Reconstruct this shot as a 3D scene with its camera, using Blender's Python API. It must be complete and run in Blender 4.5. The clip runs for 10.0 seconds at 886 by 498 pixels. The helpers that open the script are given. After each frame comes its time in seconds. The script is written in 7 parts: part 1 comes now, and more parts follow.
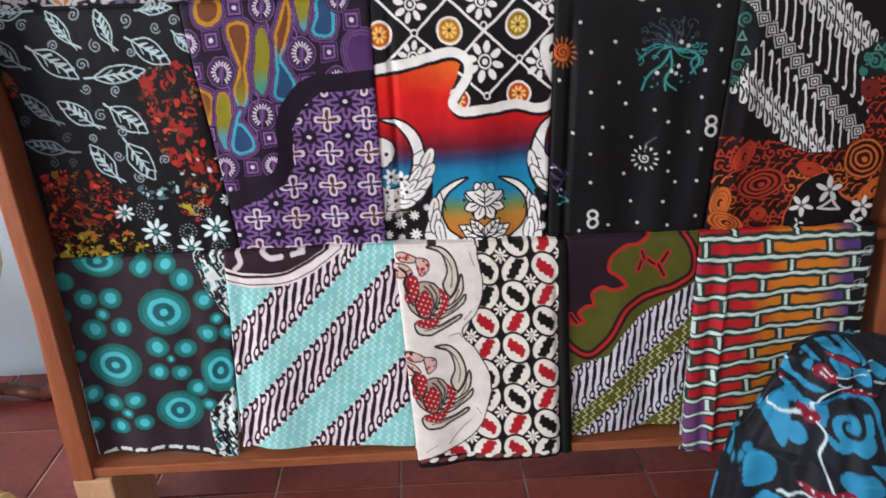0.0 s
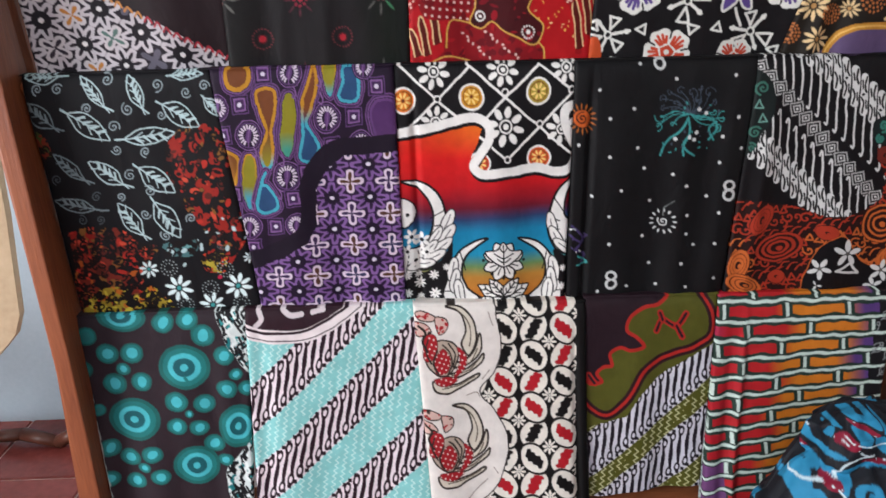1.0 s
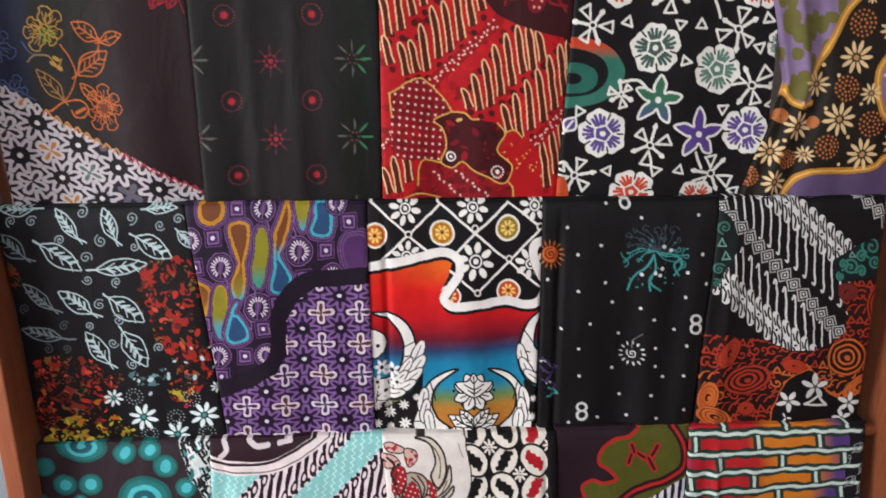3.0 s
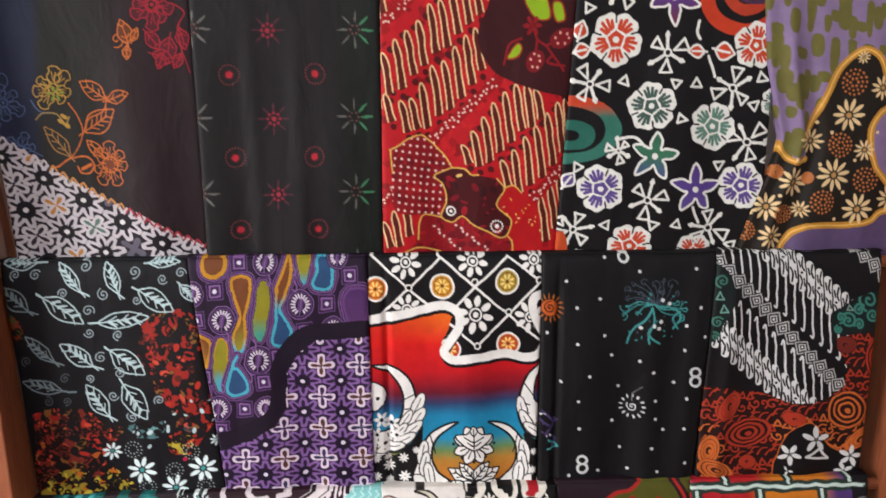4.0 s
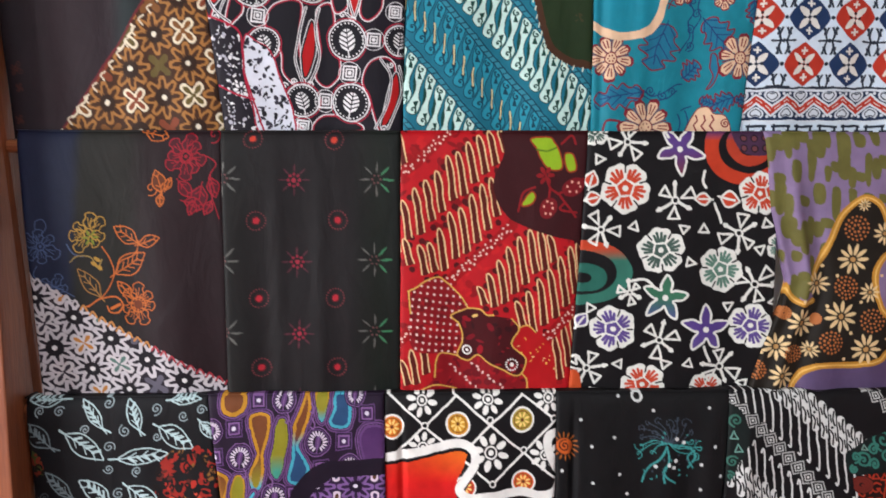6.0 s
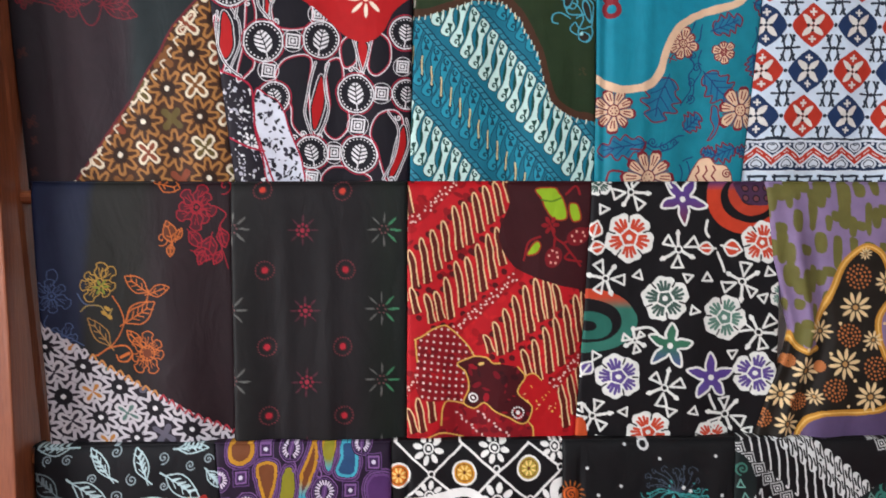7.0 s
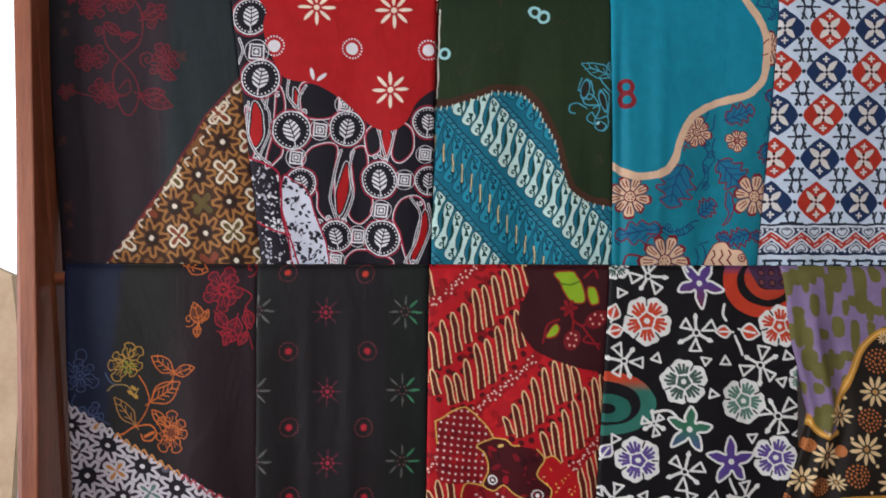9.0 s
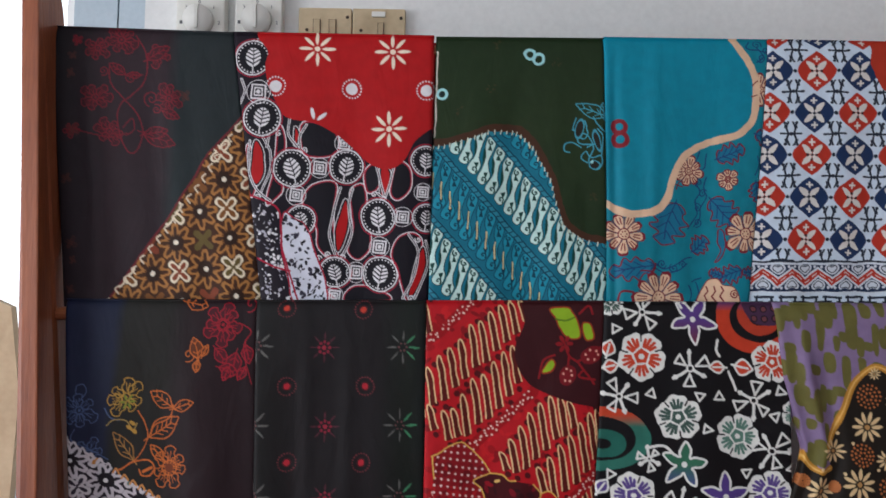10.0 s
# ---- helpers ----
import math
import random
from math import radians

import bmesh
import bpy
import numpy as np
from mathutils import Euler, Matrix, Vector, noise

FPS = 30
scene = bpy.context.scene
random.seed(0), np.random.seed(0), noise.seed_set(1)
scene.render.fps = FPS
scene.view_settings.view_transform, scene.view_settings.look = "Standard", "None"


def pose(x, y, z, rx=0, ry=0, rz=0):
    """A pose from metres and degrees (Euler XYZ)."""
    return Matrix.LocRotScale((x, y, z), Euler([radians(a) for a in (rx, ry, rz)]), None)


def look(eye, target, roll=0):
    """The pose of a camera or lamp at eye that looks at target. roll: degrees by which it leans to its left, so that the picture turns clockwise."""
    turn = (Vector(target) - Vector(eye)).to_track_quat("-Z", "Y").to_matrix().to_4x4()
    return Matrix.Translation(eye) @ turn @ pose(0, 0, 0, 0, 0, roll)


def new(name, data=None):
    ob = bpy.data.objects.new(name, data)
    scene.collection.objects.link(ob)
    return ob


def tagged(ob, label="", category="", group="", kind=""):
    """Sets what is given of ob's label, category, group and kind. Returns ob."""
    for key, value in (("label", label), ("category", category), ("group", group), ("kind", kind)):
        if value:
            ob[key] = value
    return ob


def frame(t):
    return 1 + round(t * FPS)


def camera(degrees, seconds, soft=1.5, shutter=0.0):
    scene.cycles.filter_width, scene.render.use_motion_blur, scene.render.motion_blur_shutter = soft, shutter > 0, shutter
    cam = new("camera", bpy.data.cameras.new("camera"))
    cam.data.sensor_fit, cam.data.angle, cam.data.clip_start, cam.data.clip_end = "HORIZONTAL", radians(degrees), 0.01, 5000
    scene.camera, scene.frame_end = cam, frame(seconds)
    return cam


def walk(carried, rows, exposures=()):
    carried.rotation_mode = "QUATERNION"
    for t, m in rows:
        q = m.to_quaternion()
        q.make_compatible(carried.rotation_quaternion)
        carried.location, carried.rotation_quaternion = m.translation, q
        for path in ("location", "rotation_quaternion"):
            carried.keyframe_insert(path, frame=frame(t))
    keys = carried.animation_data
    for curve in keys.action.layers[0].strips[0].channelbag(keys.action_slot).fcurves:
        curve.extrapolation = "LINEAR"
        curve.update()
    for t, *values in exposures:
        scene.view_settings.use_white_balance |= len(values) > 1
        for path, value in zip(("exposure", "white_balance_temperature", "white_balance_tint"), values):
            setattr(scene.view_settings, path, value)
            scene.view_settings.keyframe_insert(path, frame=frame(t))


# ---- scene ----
cam = camera(63.7, 10.0)
PATH = [
    (0, (-0.099, -1.041, 0.989), (-0.033, 0.804, 0.219), -1.7),
    (0.5, (-0.106, -1.035, 1.012), (-0.06, 0.83, 0.292), -1.5),
    (1, (-0.114, -1.037, 1.027), (-0.07, 0.845, 0.353), -1.3),
    (1.5, (-0.107, -1.035, 1.048), (-0.057, 0.865, 0.425), -0.8),
    (2, (-0.099, -1.027, 1.06), (-0.023, 0.896, 0.515), -0.3),
    (2.5, (-0.094, -1.022, 1.083), (-0.001, 0.913, 0.587), -0.3),
    (4, (-0.092, -1.025, 1.135), (0.003, 0.938, 0.766), -0.2),
    (4.5, (-0.096, -1.027, 1.153), (0.0, 0.948, 0.852), -0.0),
    (5, (-0.103, -1.03, 1.174), (-0.014, 0.954, 0.94), 0.1),
    (5.5, (-0.105, -1.037, 1.206), (-0.027, 0.952, 1.011), 0.1),
    (7, (-0.115, -1.052, 1.264), (-0.041, 0.945, 1.184), -0.0),
    (7.5, (-0.122, -1.065, 1.274), (-0.059, 0.933, 1.237), 0.1),
    (8, (-0.123, -1.075, 1.292), (-0.075, 0.925, 1.294), 0.3),
    (8.5, (-0.125, -1.076, 1.305), (-0.082, 0.923, 1.349), 0.3),
    (9, (-0.128, -1.074, 1.312), (-0.089, 0.924, 1.374), 0.3),
    (9.5, (-0.139, -1.079, 1.322), (-0.1, 0.919, 1.403), 0.4),
    (10, (-0.13, -1.092, 1.329), (-0.081, 0.903, 1.46), 0.4),
]
walk(cam, [(t, look(eye, target, roll)) for t, eye, target, roll in PATH],
     exposures=[(0, -0.12, 6350, 10), (2.5, -0.1, 6450, 10), (4, 0.0, 6650, 10), (5.5, 0.1, 6550, 10), (7, 0.05, 6350, 10), (7.5, -0.12, 6350, 10), (9, -0.4, 6200, 10), (10, -0.58, 6100, 10)])


# ---- light ----
world = bpy.data.worlds.new("day")
scene.world = world
world.use_nodes = True
wn = world.node_tree.nodes
sky = wn.new("ShaderNodeTexSky")
sky.sky_type, sky.sun_disc = "NISHITA", False
sky.sun_elevation, sky.sun_rotation = radians(54), radians(261)
world.node_tree.links.new(sky.outputs[0], wn["Background"].inputs[0])
wn["Background"].inputs[1].default_value = 0.12


def lamp(name, m, sx, sy, watts, colour):
    data = bpy.data.lights.new(name, "AREA")
    data.shape, data.size, data.size_y, data.energy, data.color = "RECTANGLE", sx, sy, watts, colour
    ob = new(name, data)
    ob.matrix_world = m
    return ob


sun = bpy.data.lights.new("sun", "SUN")
sun.energy, sun.angle, sun.color = 2.5, radians(0.6), (1.0, 0.95, 0.87)
new("sun", sun).matrix_world = look((-6.5, -1.0, 9), (0, 0, 0))
# daylight of the doorway in the west wall, an added fill behind the camera, and daylight of the window beside the rack
lamp("door_daylight", look((-3.15, -1.75, 1.15), (0.0, 0.0, 0.9)), 1.5, 1.9, 120, (0.97, 0.98, 1.0))
# weak frontal fill, added to brighten the cloths; no source known there
lamp("front_fill", look((-0.9, -3.45, 1.75), (0.0, 0.0, 0.8)), 2.6, 1.7, 30, (0.97, 0.98, 1.0))
lamp("window_daylight", look((-1.75, 0.56, 1.6), (-1.5, -0.6, 1.2)), 0.8, 1.2, 7, (0.93, 0.97, 1.0))


# ---- materials ----
def lin(*c):
    """Linear colour from 0..255 values."""
    return tuple((v / 255 / 12.92) if v <= 10 else ((v / 255 + 0.055) / 1.055) ** 2.4 for v in c)


def node_material(name, roughness=0.6, metallic=0.0, specular=0.4):
    m = bpy.data.materials.new(name)
    m.use_nodes = True
    b = m.node_tree.nodes["Principled BSDF"]
    b.inputs["Roughness"].default_value = roughness
    b.inputs["Metallic"].default_value = metallic
    b.inputs["Specular IOR Level"].default_value = specular
    return m, m.node_tree.nodes, m.node_tree.links, b


def noisy(name, dark, light, scale=6.0, stretch=(1, 1, 1), roughness=0.6, bump=0.15, grain=60.0, specular=0.4, metallic=0.0, spread=0.35):
    """A surface whose colour wanders between two tones at two scales, with fine relief."""
    m, n, l, b = node_material(name, roughness, metallic, specular)
    at = n.new("ShaderNodeTexCoord")
    mp = n.new("ShaderNodeMapping")
    mp.inputs["Scale"].default_value = stretch
    l.new(at.outputs["Object"], mp.inputs[0])
    big, fine = n.new("ShaderNodeTexNoise"), n.new("ShaderNodeTexNoise")
    big.inputs["Scale"].default_value, fine.inputs["Scale"].default_value = scale, grain
    big.inputs["Detail"].default_value, fine.inputs["Detail"].default_value = 5, 6
    for x in (big, fine):
        l.new(mp.outputs[0], x.inputs["Vector"])
    mix = n.new("ShaderNodeMix")
    mix.data_type = "FLOAT"
    mix.inputs[0].default_value = spread
    l.new(big.outputs[0], mix.inputs[2])
    l.new(fine.outputs[0], mix.inputs[3])
    info = n.new("ShaderNodeObjectInfo")
    add = n.new("ShaderNodeMath")
    add.operation = "MULTIPLY_ADD"
    add.inputs[1].default_value, add.inputs[2].default_value = 0.22, -0.11
    l.new(info.outputs["Random"], add.inputs[0])
    tot = n.new("ShaderNodeMath")
    l.new(add.outputs[0], tot.inputs[0])
    l.new(mix.outputs[0], tot.inputs[1])
    ramp = n.new("ShaderNodeValToRGB")
    ramp.color_ramp.elements[0].position, ramp.color_ramp.elements[1].position = 0.3, 0.7
    ramp.color_ramp.elements[0].color, ramp.color_ramp.elements[1].color = (*dark, 1), (*light, 1)
    l.new(tot.outputs[0], ramp.inputs[0])
    l.new(ramp.outputs[0], b.inputs["Base Color"])
    bp = n.new("ShaderNodeBump")
    bp.inputs["Strength"].default_value, bp.inputs["Distance"].default_value = bump, 0.004
    l.new(fine.outputs[0], bp.inputs["Height"])
    l.new(bp.outputs[0], b.inputs["Normal"])
    return m


def cotton():
    """Printed cotton: the dye comes from the colour layer of the mesh, the weave from fine waves."""
    m, n, l, b = node_material("printed_cotton", 0.6, 0.0, 0.2)
    dye = n.new("ShaderNodeVertexColor")
    dye.layer_name = "dye"
    at = n.new("ShaderNodeTexCoord")
    worn = n.new("ShaderNodeTexNoise")
    worn.inputs["Scale"].default_value, worn.inputs["Detail"].default_value = 55, 7
    l.new(at.outputs["Object"], worn.inputs["Vector"])
    rng = n.new("ShaderNodeMapRange")
    rng.inputs["To Min"].default_value, rng.inputs["To Max"].default_value = 0.78, 1.2
    l.new(worn.outputs[0], rng.inputs[0])
    mul = n.new("ShaderNodeMix")
    mul.data_type, mul.blend_type = "RGBA", "MULTIPLY"
    mul.inputs[0].default_value = 1.0
    l.new(dye.outputs[0], mul.inputs[6])
    l.new(rng.outputs[0], mul.inputs[7])
    l.new(mul.outputs[2], b.inputs["Base Color"])
    weave = n.new("ShaderNodeTexNoise")
    weave.inputs["Scale"].default_value, weave.inputs["Detail"].default_value = 420, 3
    l.new(at.outputs["Object"], weave.inputs["Vector"])
    bp = n.new("ShaderNodeBump")
    bp.inputs["Strength"].default_value, bp.inputs["Distance"].default_value = 0.12, 0.001
    l.new(weave.outputs[0], bp.inputs["Height"])
    # soft creases from lying folded
    long = n.new("ShaderNodeMapping")
    long.inputs["Scale"].default_value = (1.0, 1.0, 0.45)
    l.new(at.outputs["Object"], long.inputs[0])
    crease = n.new("ShaderNodeTexNoise")
    crease.inputs["Scale"].default_value, crease.inputs["Detail"].default_value, crease.inputs["Distortion"].default_value = 22, 3, 0.6
    l.new(long.outputs[0], crease.inputs["Vector"])
    bp2 = n.new("ShaderNodeBump")
    bp2.inputs["Strength"].default_value, bp2.inputs["Distance"].default_value = 0.5, 0.006
    l.new(crease.outputs[0], bp2.inputs["Height"])
    l.new(bp.outputs[0], bp2.inputs["Normal"])
    l.new(bp2.outputs[0], b.inputs["Normal"])
    b.inputs["Sheen Weight"].default_value = 0.0
    return m


COTTON = cotton()
WOOD = noisy("varnished_wood", lin(112, 58, 38), lin(160, 92, 58), 5, (6, 6, 0.6), 0.42, 0.12, 40)
WOOD_FLAT = noisy("varnished_wood_rail", lin(118, 62, 40), lin(172, 104, 64), 5, (0.6, 6, 6), 0.42, 0.12, 40)
PALE_WOOD = noisy("raw_wood", lin(160, 118, 84), lin(196, 156, 118), 6, (4, 4, 1), 0.6, 0.15, 50)
DARK_WOOD = noisy("dark_furniture_wood", lin(58, 30, 22), lin(98, 54, 38), 6, (1, 6, 6), 0.4, 0.1, 40)
BAMBOO = noisy("bamboo", lin(176, 140, 82), lin(214, 182, 120), 5, (6, 1, 6), 0.45, 0.1, 50)
TAN_CARD = noisy("tan_board", lin(168, 142, 112), lin(196, 172, 140), 8, (1, 1, 1), 0.8, 0.1, 70)
TILE = noisy("red_cement_tile", lin(98, 40, 36), lin(146, 72, 64), 5, (1, 1, 1), 0.26, 0.08, 60, 0.5)
GROUT = noisy("worn_grout", lin(84, 44, 40), lin(206, 180, 168), 9, (1, 1, 1), 0.9, 0.2, 80)
WALL = noisy("white_wall_paint", lin(212, 212, 210), lin(232, 232, 230), 2.2, (1, 1, 1), 0.8, 0.06, 90)
BLUE_WALL = noisy("pale_blue_wall_paint", lin(158, 172, 182), lin(178, 190, 198), 2.2, (1, 1, 1), 0.7, 0.06, 90)
PLASTIC = noisy("white_plastic", lin(214, 212, 204), lin(230, 228, 222), 12, (1, 1, 1), 0.4, 0.02, 60)
BRASS_PLATE = noisy("yellowed_switch_plate", lin(170, 150, 118), lin(204, 184, 150), 14, (1, 1, 1), 0.45, 0.04, 60)
DARK_PLASTIC = noisy("dark_recess", lin(60, 48, 38), lin(84, 70, 56), 20, (1, 1, 1), 0.6, 0.04, 60)
GREY_PRINT = noisy("grey_print", lin(90, 90, 92), lin(110, 110, 112), 20, (1, 1, 1), 0.6, 0.02, 60)


# ---- mesh helpers ----
def part(name, bm, material, parent=None, label="", bevel=0.0):
    me = bpy.data.meshes.new(name)
    if bevel:
        bmesh.ops.bevel(bm, geom=list(bm.edges), offset=bevel, segments=2, affect="EDGES", profile=0.6)
    bm.to_mesh(me)
    bm.free()
    me.materials.append(material)
    ob = new(name, me)
    ob.parent = parent
    if label:
        tagged(ob, label)
    return ob


def box(x0, x1, y0, y1, z0, z1, bm=None):
    bm = bm or bmesh.new()
    v = [bm.verts.new((x, y, z)) for z in (z0, z1) for y in (y0, y1) for x in (x0, x1)]
    for q in ((0, 2, 3, 1), (4, 5, 7, 6), (0, 1, 5, 4), (2, 6, 7, 3), (0, 4, 6, 2), (1, 3, 7, 5)):
        bm.faces.new([v[i] for i in q])
    return bm


def rod(a, b, r0, r1=None, seg=14, bm=None, caps=True):
    bm = bm or bmesh.new()
    a, b = Vector(a), Vector(b)
    turn = (b - a).to_track_quat("Z", "Y").to_matrix()
    rings = []
    for at, r in ((a, r0), (b, r1 or r0)):
        rings.append([bm.verts.new(at + turn @ Vector((r * math.cos(k * math.tau / seg), r * math.sin(k * math.tau / seg), 0))) for k in range(seg)])
    for k in range(seg):
        bm.faces.new((rings[0][k], rings[0][(k + 1) % seg], rings[1][(k + 1) % seg], rings[1][k]))
    if caps:
        bm.faces.new(rings[0][::-1])
        bm.faces.new(rings[1])
    return bm


def prism(profile, x0, x1):
    """A board whose outline lies in the y-z plane, from x0 to x1; x may depend on z by a (low, high) pair."""
    bm = bmesh.new()
    rows = [[bm.verts.new((x(z) if callable(x) else x, y, z)) for y, z in profile] for x in (x0, x1)]
    bm.faces.new(rows[0])
    bm.faces.new(rows[1][::-1])
    k = len(profile)
    for i in range(k):
        bm.faces.new((rows[0][i], rows[1][i], rows[1][(i + 1) % k], rows[0][(i + 1) % k]))
    bmesh.ops.recalc_face_normals(bm, faces=list(bm.faces))
    return bm


def smooth(ob):
    ob.data.polygons.foreach_set("use_smooth", [True] * len(ob.data.polygons))
    return ob


def empty(name, x=0, y=0, z=0):
    ob = new(name)
    ob.location = (x, y, z)
    bpy.context.view_layer.update()
    return ob


# ---- setting ----
floor = part("floor", box(-3.2, 2.6, -3.6, 0.6, -0.06, -0.004), GROUT)
tagged(floor, "dull red cement tile floor with pale worn joints", "floor", kind="structure")
wall_north = part("wall_north", box(-0.655, 2.6, 0.215, 0.37, -0.004, 2.9), WALL)
tagged(wall_north, "plain white painted wall behind the rack", "wall", kind="structure")
# recess beside the rack, with a window above a pale blue wall
recess = part("wall_recess", box(-0.975, -0.655, 0.60, 0.72, -0.004, 2.9), BLUE_WALL)
box(-2.4, -0.975, 0.60, 0.72, -0.004, 0.95, recess_bm := bmesh.new())
tagged(recess, "pale blue painted wall beside the window", "wall", kind="structure")
low = part("wall_below_window", recess_bm, BLUE_WALL)
tagged(low, "pale blue painted wall below the window", "wall", kind="structure")
high = part("wall_above_window", box(-2.4, -0.975, 0.60, 0.72, 2.25, 2.9), BLUE_WALL)
tagged(high, "pale blue painted wall above the window", "wall", kind="structure")
side = part("wall_far_corner", box(-3.2, -2.4, 0.60, 0.72, -0.004, 2.9), BLUE_WALL)
tagged(side, "pale blue painted wall", "wall", kind="structure")
jamb = part("wall_return", box(-0.655, -0.555, 0.37, 0.60, -0.004, 2.9), WALL)
tagged(jamb, "white painted wall return beside the rack", "wall", kind="structure")
for nm, b in (("wall_west_front", (-3.32, -3.2, -3.6, -2.6, -0.004, 2.9)), ("wall_west_back", (-3.32, -3.2, -0.9, 0.72, -0.004, 2.9)),
              ("wall_west_lintel", (-3.32, -3.2, -2.6, -0.9, 2.15, 2.9)), ("wall_east", (2.6, 2.72, -3.6, 0.37, -0.004, 2.9))):
    tagged(part(nm, box(*b), WALL), "plain white painted side wall", "wall", kind="structure")
# out of view: south wall left open for the added fill and sky
for nm, b in (("wall_south_low", (-3.2, 2.6, -3.72, -3.6, -0.004, 0.8)), ("wall_south_high", (-3.2, 2.6, -3.72, -3.6, 2.7, 2.9)),
              ("wall_south_pier", (0.6, 2.6, -3.72, -3.6, 0.8, 2.7)), ("wall_south_corner", (-3.2, -2.4, -3.72, -3.6, 0.8, 2.7))):
    tagged(part(nm, box(*b), WALL), "unseen white wall round the opening added for the fill lamp", "wall", kind="structure")
tagged(part("ceiling", box(-3.32, 2.72, -3.72, 0.72, 2.9, 3.0), WALL), "plain white ceiling", "ceiling", kind="structure")
tagged(part("ground", box(-60, 60, -60, 60, -0.12, -0.07), noisy("pale_yard", lin(170, 166, 156), lin(200, 196, 188), 0.6, roughness=0.9)), "pale paved yard outside", "ground", kind="structure")
glow, gn, gl, gb = node_material("bright_haze", 1.0)
gb.inputs["Emission Color"].default_value, gb.inputs["Emission Strength"].default_value = (0.93, 0.97, 1.0, 1), 2.2
backdrop = part("backdrop", box(-9, 3, 6.0, 6.05, -0.07, 8), glow)
tagged(backdrop, "overexposed white daylight outside the window", "backdrop", kind="structure")

# window frame in the recess, with a slim mullion
window_1 = empty("window_1", -1.69, 0.66, 0.95)
tagged(window_1, "white framed window open to bright daylight", "window", kind="structure")
for nm, b in (("window_sill", (-2.4, -0.975, 0.57, 0.72, 0.95, 0.975)), ("window_head", (-2.4, -0.975, 0.63, 0.69, 2.21, 2.25)),
              ("window_jamb", (-1.01, -0.975, 0.63, 0.69, 0.975, 2.21)), ("window_jamb", (-2.4, -2.365, 0.63, 0.69, 0.975, 2.21)), ("window_mullion", (-1.72, -1.68, 0.635, 0.685, 0.975, 2.21))):
    ob = part(nm, box(*b), WALL, window_1, "", 0.003)
    ob.matrix_parent_inverse = window_1.matrix_world.inverted()
# boards of the pale blue panelling, with open joints
for k in range(3):
    ob = part("panel", box(-0.972 + 0.106 * k, -0.972 + 0.106 * k + 0.102, 0.588, 0.5995, 0.0, 2.88), BLUE_WALL, recess, "", 0.002)


# ---- rack ----
def post_x(off):
    """The posts lean a little outwards towards the top."""
    return lambda z: off - 0.019 * max(0.0, z - 0.5) - 0.021 * max(0.0, z - 1.06) - (0.006 if off < -0.69 and z < 0.275 else 0.0)


def build_rack():
    rack = empty("display_rack", -0.02, 0, 0)
    tagged(rack, "varnished brown wooden display rack with hanging bars", "display rack")
    inv = rack.matrix_world.inverted()

    def add(name, bm, mat, label="", bevel=0.0):
        ob = part(name, bm, mat, rack, label, bevel)
        ob.matrix_parent_inverse = inv
        return ob
    outline = [(-0.05, 0.0), (0.10, 0.0), (0.10, 0.265), (0.10, 0.285), (0.10, 0.5), (0.10, 1.1), (0.10, 1.66)]
    outline += [(0.10 - 0.075 * math.sin(a), 1.66 + 0.11 * (1 - math.cos(a))) for a in (0.4, 0.8, 1.2, 1.57)]
    outline += [(0.012, 1.81), (-0.044, 1.81), (-0.05, 1.80), (-0.05, 1.1), (-0.05, 0.5), (-0.05, 0.285), (-0.05, 0.265)]
    add("post", prism(outline, post_x(-0.691), post_x(-0.666)), WOOD, "", 0.0025)
    add("post", prism(outline, lambda z: 0.690 + 0.018 * max(0.0, z - 0.5), lambda z: 0.664 + 0.018 * max(0.0, z - 0.5)), WOOD, "", 0.0025)
    for x in (-0.669, 0.625):
        add("foot", box(x - 0.032, x + 0.032, -0.052, 0.11, 0.0, 0.180), PALE_WOOD, "lighter raw wooden foot block", 0.004)
    add("bottom_rail", box(-0.668, 0.664, -0.046, 0.036, 0.182, 0.2), WOOD_FLAT, "", 0.003)
    for z in BAR_Z:
        add("bar", rod((-0.69, 0.016, z), (0.68, 0.016, z), 0.010), WOOD_FLAT)
    return rack


BAR_Z = (1.715, 1.298, 0.912, 0.541)
build_rack()


# ---- printed cloths ----
WHITE, CREAM, BLACK = lin(226, 224, 220), lin(226, 208, 176), lin(22, 19, 22)
STEP = 0.00132


def spline(pts, n=8, closed=False):
    """A smooth line through the points."""
    p = np.array(pts, float)
    k = len(p)
    if k < 3:
        return p
    out = []
    for i in range(k if closed else k - 1):
        a, b, c, d = (p[(i + j) % k] if closed else p[min(max(i + j, 0), k - 1)] for j in (-1, 0, 1, 2))
        for t in np.arange(n) / n:
            out.append(0.5 * (2 * b + (c - a) * t + (2 * a - 5 * b + 4 * c - d) * t * t + (3 * b - 3 * c + d - a) * t ** 3))
    if not closed:
        out.append(p[-1])
    return np.array(out)


